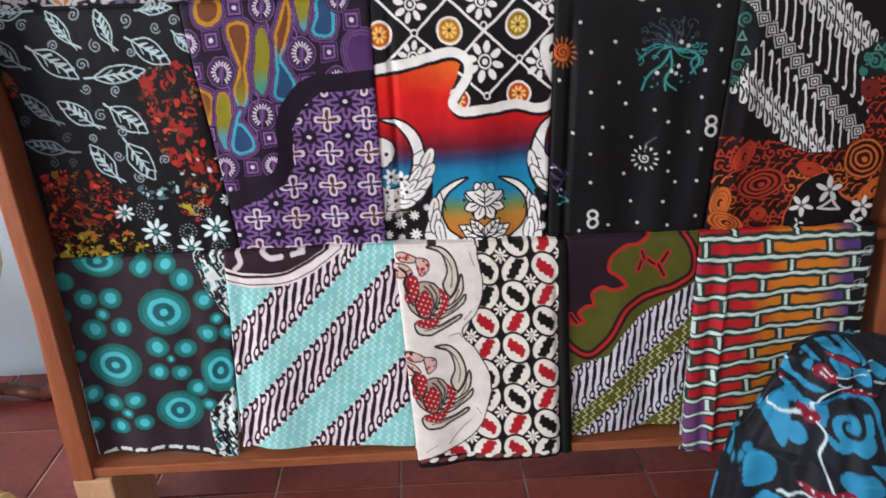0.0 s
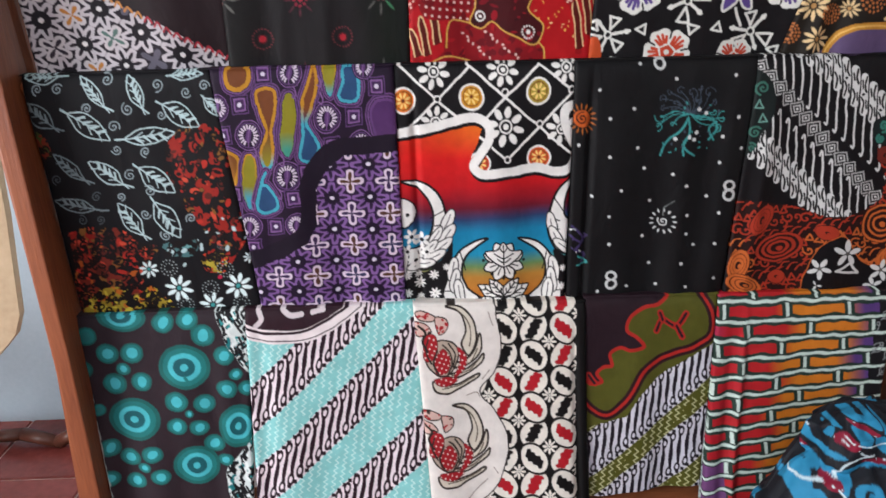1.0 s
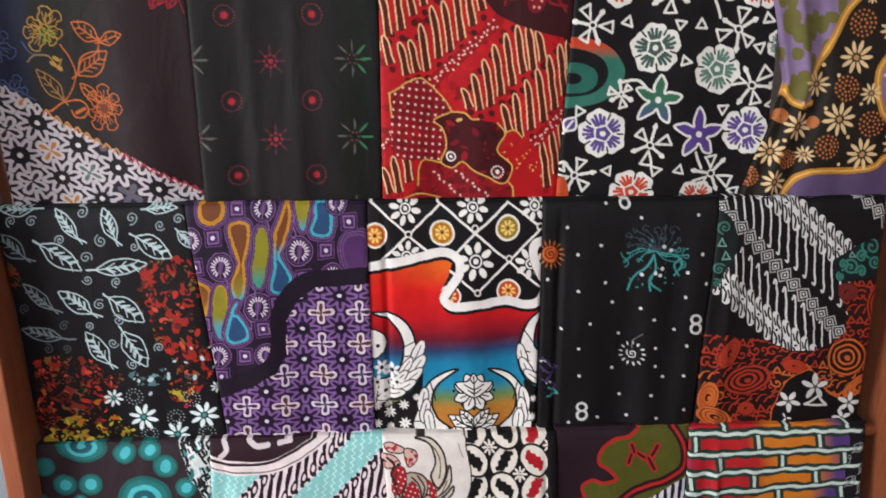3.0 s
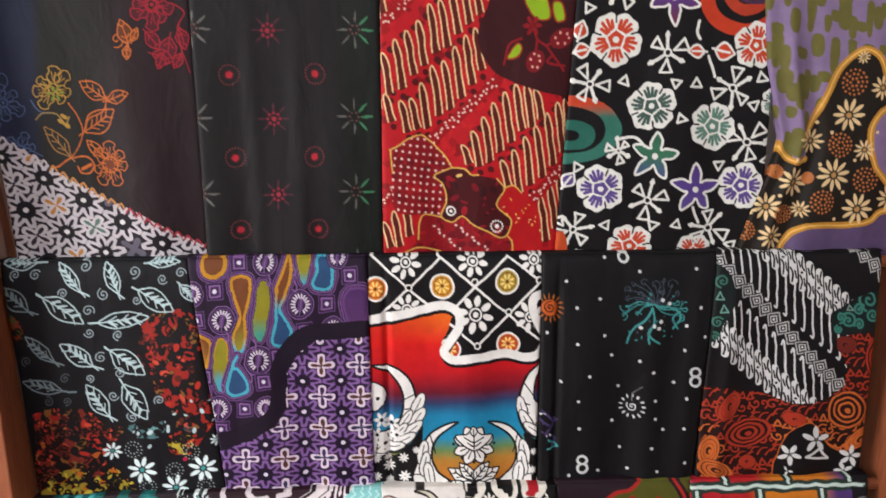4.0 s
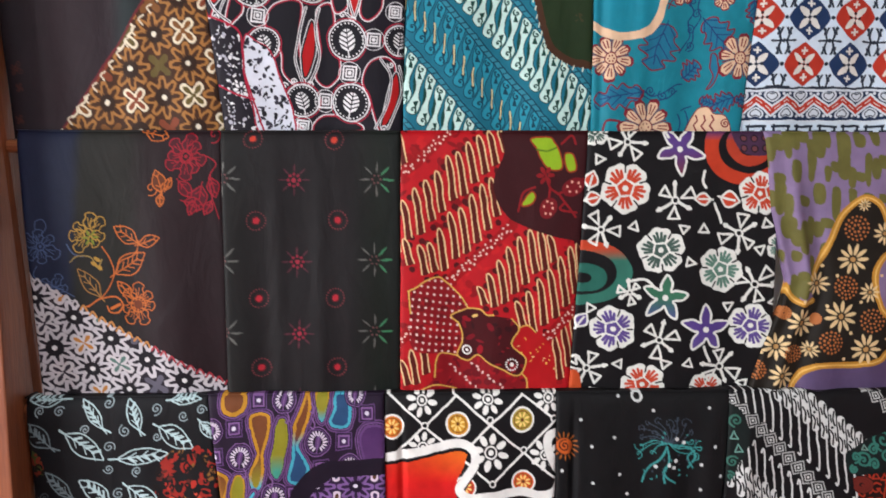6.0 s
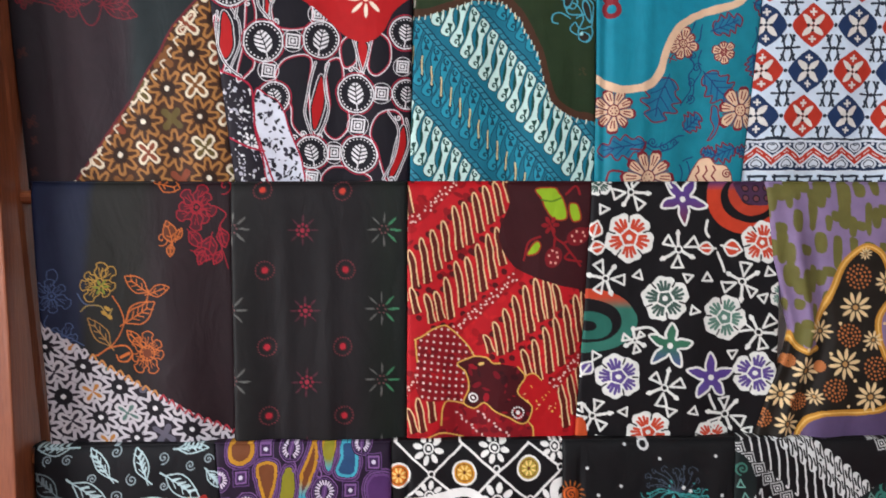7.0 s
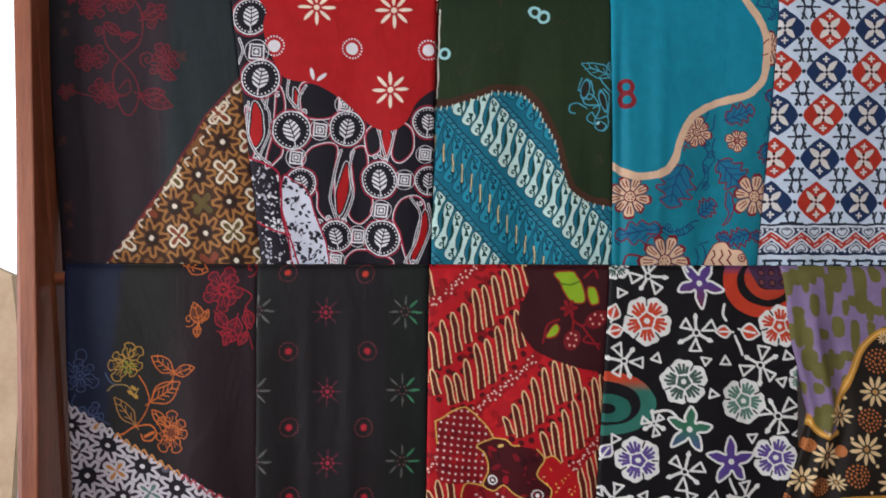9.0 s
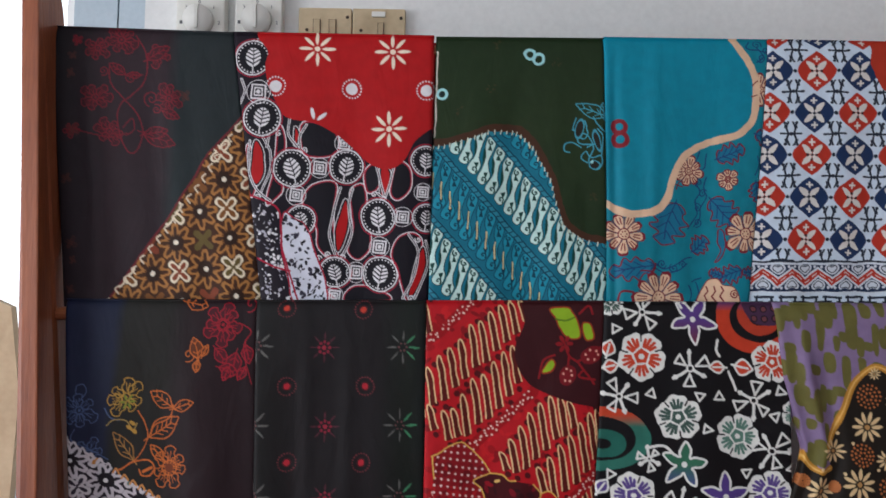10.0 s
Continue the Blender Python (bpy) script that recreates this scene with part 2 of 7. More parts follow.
class Print:
    """A printed design: drawing on the cloth's own plane, in design units of about half a millimetre."""

    def __init__(self, x, y, ground, soft=1.6):
        self.x, self.y, self.soft = x, y, soft
        self.c = np.tile(np.array(ground, float), (x.size, 1))
        self.m = np.ones(x.size)
        self.rng = np.random.default_rng(7)

    def near(self, x0, y0, x1, y1):
        return np.flatnonzero((self.x > x0) & (self.x < x1) & (self.y > y0) & (self.y < y1))

    def lay(self, i, cover, col):
        w = (np.clip(cover, 0, 1) * self.m[i])[:, None]
        self.c[i] += (np.array(col) - self.c[i]) * w

    def field(self, dist, col):
        """dist: signed distance over the whole cloth, negative inside."""
        i = np.flatnonzero(dist < self.soft)
        self.lay(i, 0.5 - dist[i] / self.soft, col)

    def ramp(self, value, stops):
        """Colour by a value over the whole cloth, through stops (value, colour)."""
        at = [s[0] for s in stops]
        col = np.stack([np.interp(value, at, [s[1][k] for s in stops]) for k in range(3)], 1)
        self.c += (col - self.c) * self.m[:, None]

    def oval(self, x, y, rx, ry, col, rot=0.0, w=0.0):
        """A filled oval, or its outline of width w."""
        r = max(rx, ry) + w + 3
        i = self.near(x - r, y - r, x + r, y + r)
        ca, sa = math.cos(radians(rot)), math.sin(radians(rot))
        dx, dy = self.x[i] - x, self.y[i] - y
        u, v = dx * ca + dy * sa, dy * ca - dx * sa
        d = (np.hypot(u / rx, v / ry) - 1) * min(rx, ry)
        self.lay(i, 0.5 - (abs(d) - w / 2 if w else d) / self.soft, col)

    def dot(self, x, y, r, col, w=0.0):
        self.oval(x, y, r, r, col, 0, w)

    def line(self, pts, w, col, curve=True, closed=False, taper=0.0):
        p = spline(pts, 6, closed) if curve else np.array(pts, float)
        if closed:
            p = np.vstack([p, p[:1]])
        pad = w + 3
        i = self.near(p[:, 0].min() - pad, p[:, 1].min() - pad, p[:, 0].max() + pad, p[:, 1].max() + pad)
        if not i.size:
            return
        x, y = self.x[i], self.y[i]
        best = np.full(i.size, 1e9)
        n = len(p) - 1
        for k in range(n):
            (ax, ay), (bx, by) = p[k], p[k + 1]
            ex, ey = bx - ax, by - ay
            t = np.clip(((x - ax) * ex + (y - ay) * ey) / (ex * ex + ey * ey + 1e-9), 0, 1)
            wide = w / 2 * (1 - taper * (k + t) / n) if taper else w / 2
            best = np.minimum(best, np.hypot(x - ax - t * ex, y - ay - t * ey) - wide)
        self.lay(i, 0.5 - best / self.soft, col)

    def inside(self, pts, curve=True):
        """Coverage of a closed outline over the whole cloth."""
        p = spline(pts, 6, True) if curve else np.array(pts, float)
        odd = np.zeros(self.x.size, bool)
        for (ax, ay), (bx, by) in zip(p, np.roll(p, -1, 0)):
            if ay == by:
                continue
            hit = (ay > self.y) != (by > self.y)
            odd ^= hit & (self.x < (bx - ax) * (self.y - ay) / (by - ay) + ax)
        return odd.astype(float)

    def shape(self, pts, col, edge=None, w=4.0, curve=True):
        p = spline(pts, 6, True) if curve else np.array(pts, float)
        i = self.near(p[:, 0].min() - 2, p[:, 1].min() - 2, p[:, 0].max() + 2, p[:, 1].max() + 2)
        if col is not None and i.size:
            odd = np.zeros(i.size, bool)
            x, y = self.x[i], self.y[i]
            for (ax, ay), (bx, by) in zip(p, np.roll(p, -1, 0)):
                if ay != by:
                    odd ^= ((ay > y) != (by > y)) & (x < (bx - ax) * (y - ay) / (by - ay) + ax)
            self.lay(i, odd.astype(float), col)
        if edge is not None or col is not None:
            self.line(p, w if edge is not None else 1.6, edge if edge is not None else col, False, True)

    def only(self, mask=None):
        self.m = np.ones(self.x.size) if mask is None else mask

    def petals(self, x, y, r, n, col, r0=0.25, fat=0.2, rot=0.0, core=None, skip=()):
        """A flower of separate oval petals."""
        for k in range(n):
            if k in skip:
                continue
            a = rot + k * 360 / n
            m = r * (1 + r0) / 2
            self.oval(x + m * math.cos(radians(a)), y + m * math.sin(radians(a)), r * (1 - r0) / 2, r * fat, col, a)
        if core is not None:
            self.dot(x, y, r * r0 * 0.6, core)

    def rosette(self, x, y, r, n, col, w=4.0, fill=None, lobe=0.16, rot=0.0, core=True):
        """A flower drawn by its scalloped outline."""
        a = np.radians(rot + np.arange(n * 6) * 60.0 / n)
        rad = r * (1 - lobe + lobe * np.abs(np.cos(n / 2 * (a - radians(rot)))) ** 0.6)
        pts = np.stack([x + rad * np.cos(a), y + rad * np.sin(a)], 1)
        self.shape(pts, fill, col, w, False)
        for k in range(n):
            q = radians(rot + (k + 0.5) * 360 / n)
            self.line([(x + 0.3 * r * math.cos(q), y + 0.3 * r * math.sin(q)), (x + 0.72 * r * math.cos(q), y + 0.72 * r * math.sin(q))], w * 0.8, col, False)
        if core:
            self.dot(x, y, r * 0.22, col, w * 0.8)

    def spiral(self, x, y, r, w, col, turns=1.8, start=0.0, sense=1):
        t = np.linspace(0.08, 1, 26)
        a = radians(start) + sense * t * turns * math.tau
        self.line(np.stack([x + r * t * np.cos(a), y + r * t * np.sin(a)], 1), w, col, False)

    def leaf(self, x0, y0, x1, y1, fat, col, w=4.0, veins=4, fill=None):
        """A leaf from its stalk to its tip, by outline, rib and side veins."""
        dx, dy = x1 - x0, y1 - y0
        side = [(0.12, 0.45), (0.35, 1.0), (0.65, 0.85), (0.88, 0.35)]
        left = [(x0 + dx * t - dy * fat * s, y0 + dy * t + dx * fat * s) for t, s in side]
        right = [(x0 + dx * t + dy * fat * s, y0 + dy * t - dx * fat * s) for t, s in side]
        self.shape([(x0, y0)] + left + [(x1, y1)] + right[::-1], fill, col, w)
        self.line([(x0 - dx * 0.18, y0 - dy * 0.18), (x0, y0), (x0 + dx * 0.75, y0 + dy * 0.75)], w, col)
        for k in range(veins):
            t = 0.2 + 0.5 * k / max(1, veins - 1)
            for s in (-1, 1):
                self.line([(x0 + dx * t, y0 + dy * t), (x0 + dx * (t + 0.16) - s * dy * fat * 0.55, y0 + dy * (t + 0.16) + s * dx * fat * 0.55)], w * 0.8, col, False)

    def cells(self, ox, oy, a, b):
        """Nearest knot of a lattice: offset from it and its two whole numbers."""
        det = a[0] * b[1] - a[1] * b[0]
        dx, dy = self.x - ox, self.y - oy
        i, j = np.round((dx * b[1] - dy * b[0]) / det), np.round((a[0] * dy - a[1] * dx) / det)
        return dx - i * a[0] - j * b[0], dy - i * a[1] - j * b[1], i, j

    def stars(self, ox, oy, a, b, ground, line, dots, cross, fills, w=0.07, open_cross=1.0):
        """The old star-and-cross lattice: meandering eight-lobed stars, with four-armed crosses between them."""
        self.lay(np.arange(self.x.size), np.ones(self.x.size), ground)
        size = 0.5 * (math.hypot(*a) + math.hypot(*b))
        det = a[0] * b[1] - a[1] * b[0]
        gx, gy = self.x - ox, self.y - oy
        s, t = (gx * b[1] - gy * b[0]) / det, (a[0] * gy - a[1] * gx) / det

        def ring(shift, base, amp, n, flip=0.0):
            i, j = np.round(s - shift), np.round(t - shift)
            dx, dy = (s - shift - i) * size, (t - shift - j) * size
            r, q = np.hypot(dx, dy), np.arctan2(dy, dx)
            wave = np.cos(n * q + flip)
            rim = size * (base + amp * np.sign(wave) * np.abs(wave) ** 0.7)
            slope = size * amp * n * np.abs(np.sin(n * q + flip)) / np.maximum(r, 0.1 * size)
            return r, (r - rim) / np.sqrt(1 + 0.8 * slope ** 2), i, j
        r, d, i, j = ring(0.0, 0.355, 0.09, 8)
        self.field(np.abs(d) - size * w * 0.5, line)
        self.field(r - size * 0.2 + size * 0.03 * np.cos(8 * np.arctan2(gy, gx)), np.array(ground) * 0.55)
        self.field(r - size * 0.062, dots)
        r, d, i, j = ring(0.5, 0.215, 0.105, 4)
        kind = np.mod(i * 7 + j * 3, len(fills)).astype(int)
        for k, f in enumerate(fills):
            self.field(np.where(kind == k, d, 9.0 * self.soft), f)
        self.field(np.where(np.mod(i * 5 + j * 3, 8) < 8 * open_cross, np.abs(d) - size * w * 0.42, 9.0 * self.soft), cross)

    def blades(self, angle, off, period, half, pitch, ink, paper, w=6.0, lean=6.0, knots=True, shear=0.55):
        """Diagonal bands of leaning wavy blades between rows of small squares. angle: the band's rise."""
        ca, sa = math.cos(radians(angle)), math.sin(radians(angle))
        across = self.x * sa + self.y * ca - off
        along = self.x * ca - self.y * sa
        k = np.round(across / period)
        n = across - k * period
        band = abs(n) - half
        self.field(band, paper)
        s = along + n * shear + lean * np.sin(n / half * 3.4)
        q = np.mod(s / pitch, 1)
        swell = w / 2 * (0.8 + 0.35 * np.cos(n / half * 4.2))
        self.field(np.maximum(abs(q - 0.5) * pitch - swell, abs(n) - half * 0.66), ink)
        if knots:
            for sign in (-1, 1):
                e = n - sign * half * 0.68
                u = (np.mod(s / pitch + 0.22 * sign, 1) - 0.5) * pitch
                rr = np.hypot(u, e)
                self.field(rr - w * 0.6, paper)
                self.field(abs(rr - w * 0.56) - w * 0.2, ink)
        for sign in (-1, 1):
            e = n - sign * half * 0.91
            u = (np.mod(along / pitch * 1.6, 1) - 0.5) * pitch / 1.6
            self.field(abs(u) + abs(e) - min(w * 0.62, pitch * 0.22), ink)

    def specks(self, x0, y0, x1, y1, n, cols, r=(3, 9), w=0):
        for _ in range(n):
            x, y = self.rng.uniform(x0, x1), self.rng.uniform(y0, y1)
            a = self.rng.uniform(*r)
            self.oval(x, y, a, a * self.rng.uniform(0.3, 0.8), cols[self.rng.integers(len(cols))], self.rng.uniform(0, 180), w)


def bilinear(q, u, v):
    q = np.array(q, float)
    return [(1 - v) * ((1 - u) * q[0, k] + u * q[1, k]) + v * ((1 - u) * q[3, k] + u * q[2, k]) for k in (0, 1)]


def cloth(label, corners, design, ground, draw, bar, depth=0.0, lean=0.016, wave=0.0023, creases=(), hem=0.0, seed=1, left=None, drop=0.012, inner=(0.003, 0.003, 0.0, None), unit=1.0, step=STEP):
    """A folded printed cloth hung over a bar. corners: x and z of the front flap, clockwise from its upper left; design: the same corners in
    design units, of which `unit` go to half a millimetre; creases: (place across, depth, width); left: how far the left edge swings out."""
    wide = max(abs(corners[1][0] - corners[0][0]), abs(corners[2][0] - corners[3][0]))
    tall = corners[0][1] - corners[3][1]
    nu, nv = int(wide / step) + 1, int(tall / step) + 1
    u, v = np.meshgrid(np.linspace(0, 1, nu), np.linspace(0, 1, nv))
    x, z = bilinear(corners, u, v)
    dx, dy = bilinear(design, u, v)
    if left is not None:
        swing = np.interp(v, [p[0] for p in left], [p[1] for p in left])
        x = x + swing * (1 - u)
        dx = dx + swing * (1 - u) * (design[1][0] - design[0][0]) / wide
    # the hand-drawn wax line wanders a little
    rng = np.random.default_rng(seed)
    wx = 1.0 * np.sin(dy / 23 + 1.3 * np.sin(dx / 37)) + 0.7 * np.sin(dx / 12 + dy / 16 + 2 * np.sin(dy / 29)) + 0.28 * rng.standard_normal(dx.shape)
    wy = 1.0 * np.sin(dx / 21 + 1.7 * np.sin(dy / 41)) + 0.7 * np.sin(dx / 15 - dy / 13 + 2 * np.sin(dx / 33)) + 0.28 * rng.standard_normal(dx.shape)
    p = Print((dx + wx * unit).ravel(), (dy + wy * unit).ravel(), ground, 1.6 * unit)
    draw(p)
    f1, f2, f3 = rng.uniform(0, 6, 3)
    soft = np.clip(v * 3, 0, 1)
    y = bar[0] - 0.0165 - depth + lean * v ** 1.3
    y -= wave * (0.35 + v) * soft * (np.sin(u * 9 + f1 + v) + 0.6 * np.sin(u * 17 + f2 - 2 * v) + 0.5 * np.sin(v * 7 + f3 + u * 3))
    z = z + hem * np.sin(math.pi * u) * v ** 5
    for c, d, w in creases:
        y -= d * soft * np.exp(-((u - c) / w) ** 2)
    # rounded edges at both sides and at the hem, as of several folded layers
    edge = np.minimum(u, 1 - u) * wide
    y += 0.004 * np.exp(-edge / 0.0022)
    top = np.linspace(0, math.pi, 7)[1:]
    rr = 0.0165 + depth
    ty = bar[0] - rr * np.cos(top)
    z0 = z[0]
    rows_x, rows_y, rows_z = [x], [y], [z]
    c = (1.12 * np.clip(p.c, 0, 1) ** 1.13).reshape(nv, nu, 3)
    rows_c = [c]
    roll = 0.013 * np.exp(-(v * tall / 0.010))
    rows_z[0] = z - roll * 0.1
    rows_y[0] = y + roll * 0.55
    for k, a in enumerate(top):
        rows_x.insert(0, x[:1])
        rows_y.insert(0, np.full((1, nu), ty[k]) + 0.0)
        rows_z.insert(0, (z0 + 0.0015 - 0.004 * (1 - math.sin(a)))[None])
        rows_c.insert(0, c[:1])
    for k in range(2):
        rows_x.insert(0, x[:1])
        rows_y.insert(0, np.full((1, nu), bar[0] + rr + 0.002))
        rows_z.insert(0, (z0 - 0.03 - 0.11 * k)[None])
        rows_c.insert(0, c[:1])
    # the hem turns back, or runs on behind the cloth below
    rows_x.append(x[-1:])
    rows_y.append(y[-1:] + (0.007 if drop == 0 else 0.001))
    rows_z.append(rows_z[-1][-1:] + 0.001 - drop)
    rows_c.append(c[-1:])
    x, y, z, c = (np.vstack(r) for r in (rows_x, rows_y, rows_z, rows_c))
    # the sides turn back into the fold
    x = np.hstack([x[:, :1], x, x[:, -1:]])
    y = np.hstack([y[:, :1] + 0.008, y, y[:, -1:] + 0.008])
    z = np.hstack([z[:, :1], z, z[:, -1:]])
    c = np.hstack([c[:, :1], c, c[:, -1:]])
    n, m = x.shape
    me = bpy.data.meshes.new("batik_cloth")
    me.vertices.add(n * m)
    me.vertices.foreach_set("co", np.stack([x.ravel(), y.ravel(), z.ravel()], 1).astype(np.float32).ravel())
    i = np.arange(n * m, dtype=np.int32).reshape(n, m)
    quads = np.stack([i[:-1, :-1], i[1:, :-1], i[1:, 1:], i[:-1, 1:]], -1).reshape(-1, 4)
    me.loops.add(quads.size)
    me.loops.foreach_set("vertex_index", quads.ravel())
    me.polygons.add(len(quads))
    me.polygons.foreach_set("loop_start", np.arange(0, quads.size, 4, dtype=np.int32))
    me.polygons.foreach_set("use_smooth", np.ones(len(quads), bool))
    me.update(calc_edges=True)
    layer = me.color_attributes.new("dye", "FLOAT_COLOR", "POINT")
    layer.data.foreach_set("color", np.hstack([c.reshape(-1, 3), np.ones((n * m, 1))]).astype(np.float32).ravel())
    me.materials.append(COTTON)
    ob = tagged(new("batik_cloth", me), label, "cloth", group="batik cloths on the rack")
    # the folded layer underneath, peeping out at the edges
    near, far, low, speckle = inner
    k, h = 60, 90
    fu, fv = np.meshgrid(np.linspace(-near / wide, 1 + far / wide, k), np.linspace(0.02, 1, h))
    fx, fz = bilinear(corners, fu, fv)
    iu, iv = np.clip(fu * (nu - 1), 0, nu - 1).astype(int), np.clip(fv * (nv - 1), 0, nv - 1).astype(int)
    if left is not None:
        fx = fx + np.interp(fv, [q[0] for q in left], [q[1] for q in left]) * (1 - fu)
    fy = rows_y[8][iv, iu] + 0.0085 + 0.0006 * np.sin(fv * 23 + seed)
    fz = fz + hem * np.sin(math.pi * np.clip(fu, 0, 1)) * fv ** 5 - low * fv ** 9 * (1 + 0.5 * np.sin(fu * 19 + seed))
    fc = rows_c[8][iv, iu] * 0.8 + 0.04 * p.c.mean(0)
    if speckle is not None:
        fc = np.where(rng.uniform(0, 1, fx.shape)[..., None] < 0.75, np.array(speckle), np.array(BLACK))
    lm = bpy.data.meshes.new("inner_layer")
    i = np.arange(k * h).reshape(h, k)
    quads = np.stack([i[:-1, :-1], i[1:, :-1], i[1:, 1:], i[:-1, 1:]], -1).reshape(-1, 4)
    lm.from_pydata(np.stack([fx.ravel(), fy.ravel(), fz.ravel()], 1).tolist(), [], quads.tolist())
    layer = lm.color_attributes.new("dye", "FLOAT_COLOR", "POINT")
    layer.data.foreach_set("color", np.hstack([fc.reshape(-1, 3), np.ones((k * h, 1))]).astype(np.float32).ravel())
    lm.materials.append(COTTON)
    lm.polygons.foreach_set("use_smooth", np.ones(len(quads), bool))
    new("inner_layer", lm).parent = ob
    return ob


# ---- designs ----
def eight(p, x, y, r, w, col, turn=90.0):
    """Two linked rings."""
    dx, dy = 0.95 * r * math.cos(radians(turn)), 0.95 * r * math.sin(radians(turn))
    p.dot(x - dx, y - dy, r * 0.92, col, w)
    p.dot(x + dx, y + dy, r, col, w)


def dotted_ring(p, x, y, r, n, size, col):
    for k in range(n):
        a = k * math.tau / n
        p.dot(x + r * math.cos(a), y + r * math.sin(a), size, col)


def curls(p, at, w, col, sense=1):
    for k, (x, y, r) in enumerate(at):
        p.spiral(x, y, r, w, col, 1.7, 70 * k, sense if k % 2 else -sense)


def dashes(p, ax, ay, bx, by, w, col, pitch=11.0):
    n = max(1, int(math.hypot(bx - ax, by - ay) / pitch))
    for k in range(n):
        s, e = (k + 0.1) / n, (k + 0.8) / n
        p.line([(ax + (bx - ax) * s, ay + (by - ay) * s), (ax + (bx - ax) * e, ay + (by - ay) * e)], w, col, False)


def bloom(p, x, y, r, col, w=3.5, n=6, rot=0.0, fill=None):
    """A line-drawn flower of pointed petals."""
    for k in range(n):
        a = radians(rot + 360 * k / n)
        ca, sa = math.cos(a), math.sin(a)
        q = [(0.22, 0), (0.55, 0.26), (0.82, 0.2), (1.0, 0), (0.82, -0.2), (0.55, -0.26)]
        p.shape([(x + r * (u * ca - v * sa), y + r * (u * sa + v * ca)) for u, v in q], fill, col, w)
        p.line([(x + r * 0.3 * ca, y + r * 0.3 * sa), (x + r * 0.7 * ca, y + r * 0.7 * sa)], w * 0.8, col, False)
    p.dot(x, y, r * 0.2, col, w)


def oak_leaf(p, x, y, length, wide, turn, fill, edge, rib, w=5.0, lobes=4):
    """A lobed leaf by its outline, rib and veins; turn: the way its tip points, in degrees."""
    ca, sa = math.cos(radians(turn)), math.sin(radians(turn))

    def at(u, v):
        return x + u * ca - v * sa, y + u * sa + v * ca
    side = []
    for k in range(lobes):
        t = (k + 0.5) / lobes
        span = wide * (0.55 + 0.9 * math.sin(math.pi * min(1, t * 1.05))) / 1.45
        side += [(length * (t - 0.32 / lobes - 0.5), span * 0.62), (length * (t - 0.5 + 0.1 / lobes), span), (length * (t - 0.5 + 0.36 / lobes), span * 0.86)]
    pts = [at(-length / 2, 0)] + [at(u, -v) for u, v in side] + [at(length * 0.56, 0)] + [at(u, v) for u, v in side[::-1]]
    p.shape(pts, fill, edge, w)
    p.line([at(-length * 0.6, 0), at(0, wide * 0.08), at(length * 0.42, 0)], w * 0.8, rib)
    for k in range(lobes):
        t = (k + 0.35) / lobes - 0.5
        for s in (-1, 1):
            p.line([at(length * (t - 0.12), 0), at(length * (t + 0.02), s * wide * 0.3), at(length * (t + 0.12), s * wide * 0.56)], w * 0.7, rib)


def sketch_bloom(p, x, y, r, col, w=2.4, n=6, rot=0.0, fill=None):
    """A hand-drawn flower of frilled double-lined petals."""
    for k in range(n):
        g = rot + 360.0 * k / n + 9 * math.sin(k * 2.3 + x)
        e = r * (0.92 + 0.14 * math.sin(k * 1.9 + y))
        a = radians(g)
        ca, sa = math.cos(a), math.sin(a)
        q = [(0.2, 0), (0.42, 0.27), (0.66, 0.22), (0.84, 0.3), (1.0, 0.05), (0.9, -0.2), (0.7, -0.19), (0.45, -0.28)]
        p.shape([(x + e * (u * ca - v * sa), y + e * (u * sa + v * ca)) for u, v in q], fill, col, w)
        for s in (-0.09, 0.08):
            p.line([(x + e * 0.3 * ca, y + e * 0.3 * sa), (x + e * (0.72 * ca - s * sa), y + e * (0.72 * sa + s * ca))], w * 0.7, col)
    p.dot(x, y, r * 0.2, col, w)
    p.dot(x, y, r * 0.08, col)


def scroll_blade(p, x, y, body, gap):
    """One S-shaped blade with an eyelet and a curl at either end."""
    q = [(8, 24), (22, -2), (42, 2), (50, 26), (42, 50), (26, 86), (15, 118), (13, 150), (20, 180), (10, 206), (-12, 222), (-36, 206), (-34, 184), (-14, 152), (2, 116), (8, 80), (4, 50)]
    p.shape([(x + a - 4, y + b) for a, b in q], None, gap, 12)
    p.shape([(x + a - 4, y + b) for a, b in q], body, body, 4)
    for ex, ey, s in ((19, 50, 1), (-2, 178, -1)):
        p.shape([(x + ex, y + ey - 20 * s), (x + ex + 11, y + ey + 12 * s), (x + ex - 10, y + ey + 10 * s)], gap, None, 3, False)
    p.spiral(x + 26, y + 20, 16, 7, gap, 1.1, 200, 1)
    p.spiral(x - 14, y + 202, 16, 7, gap, 1.1, 20, 1)


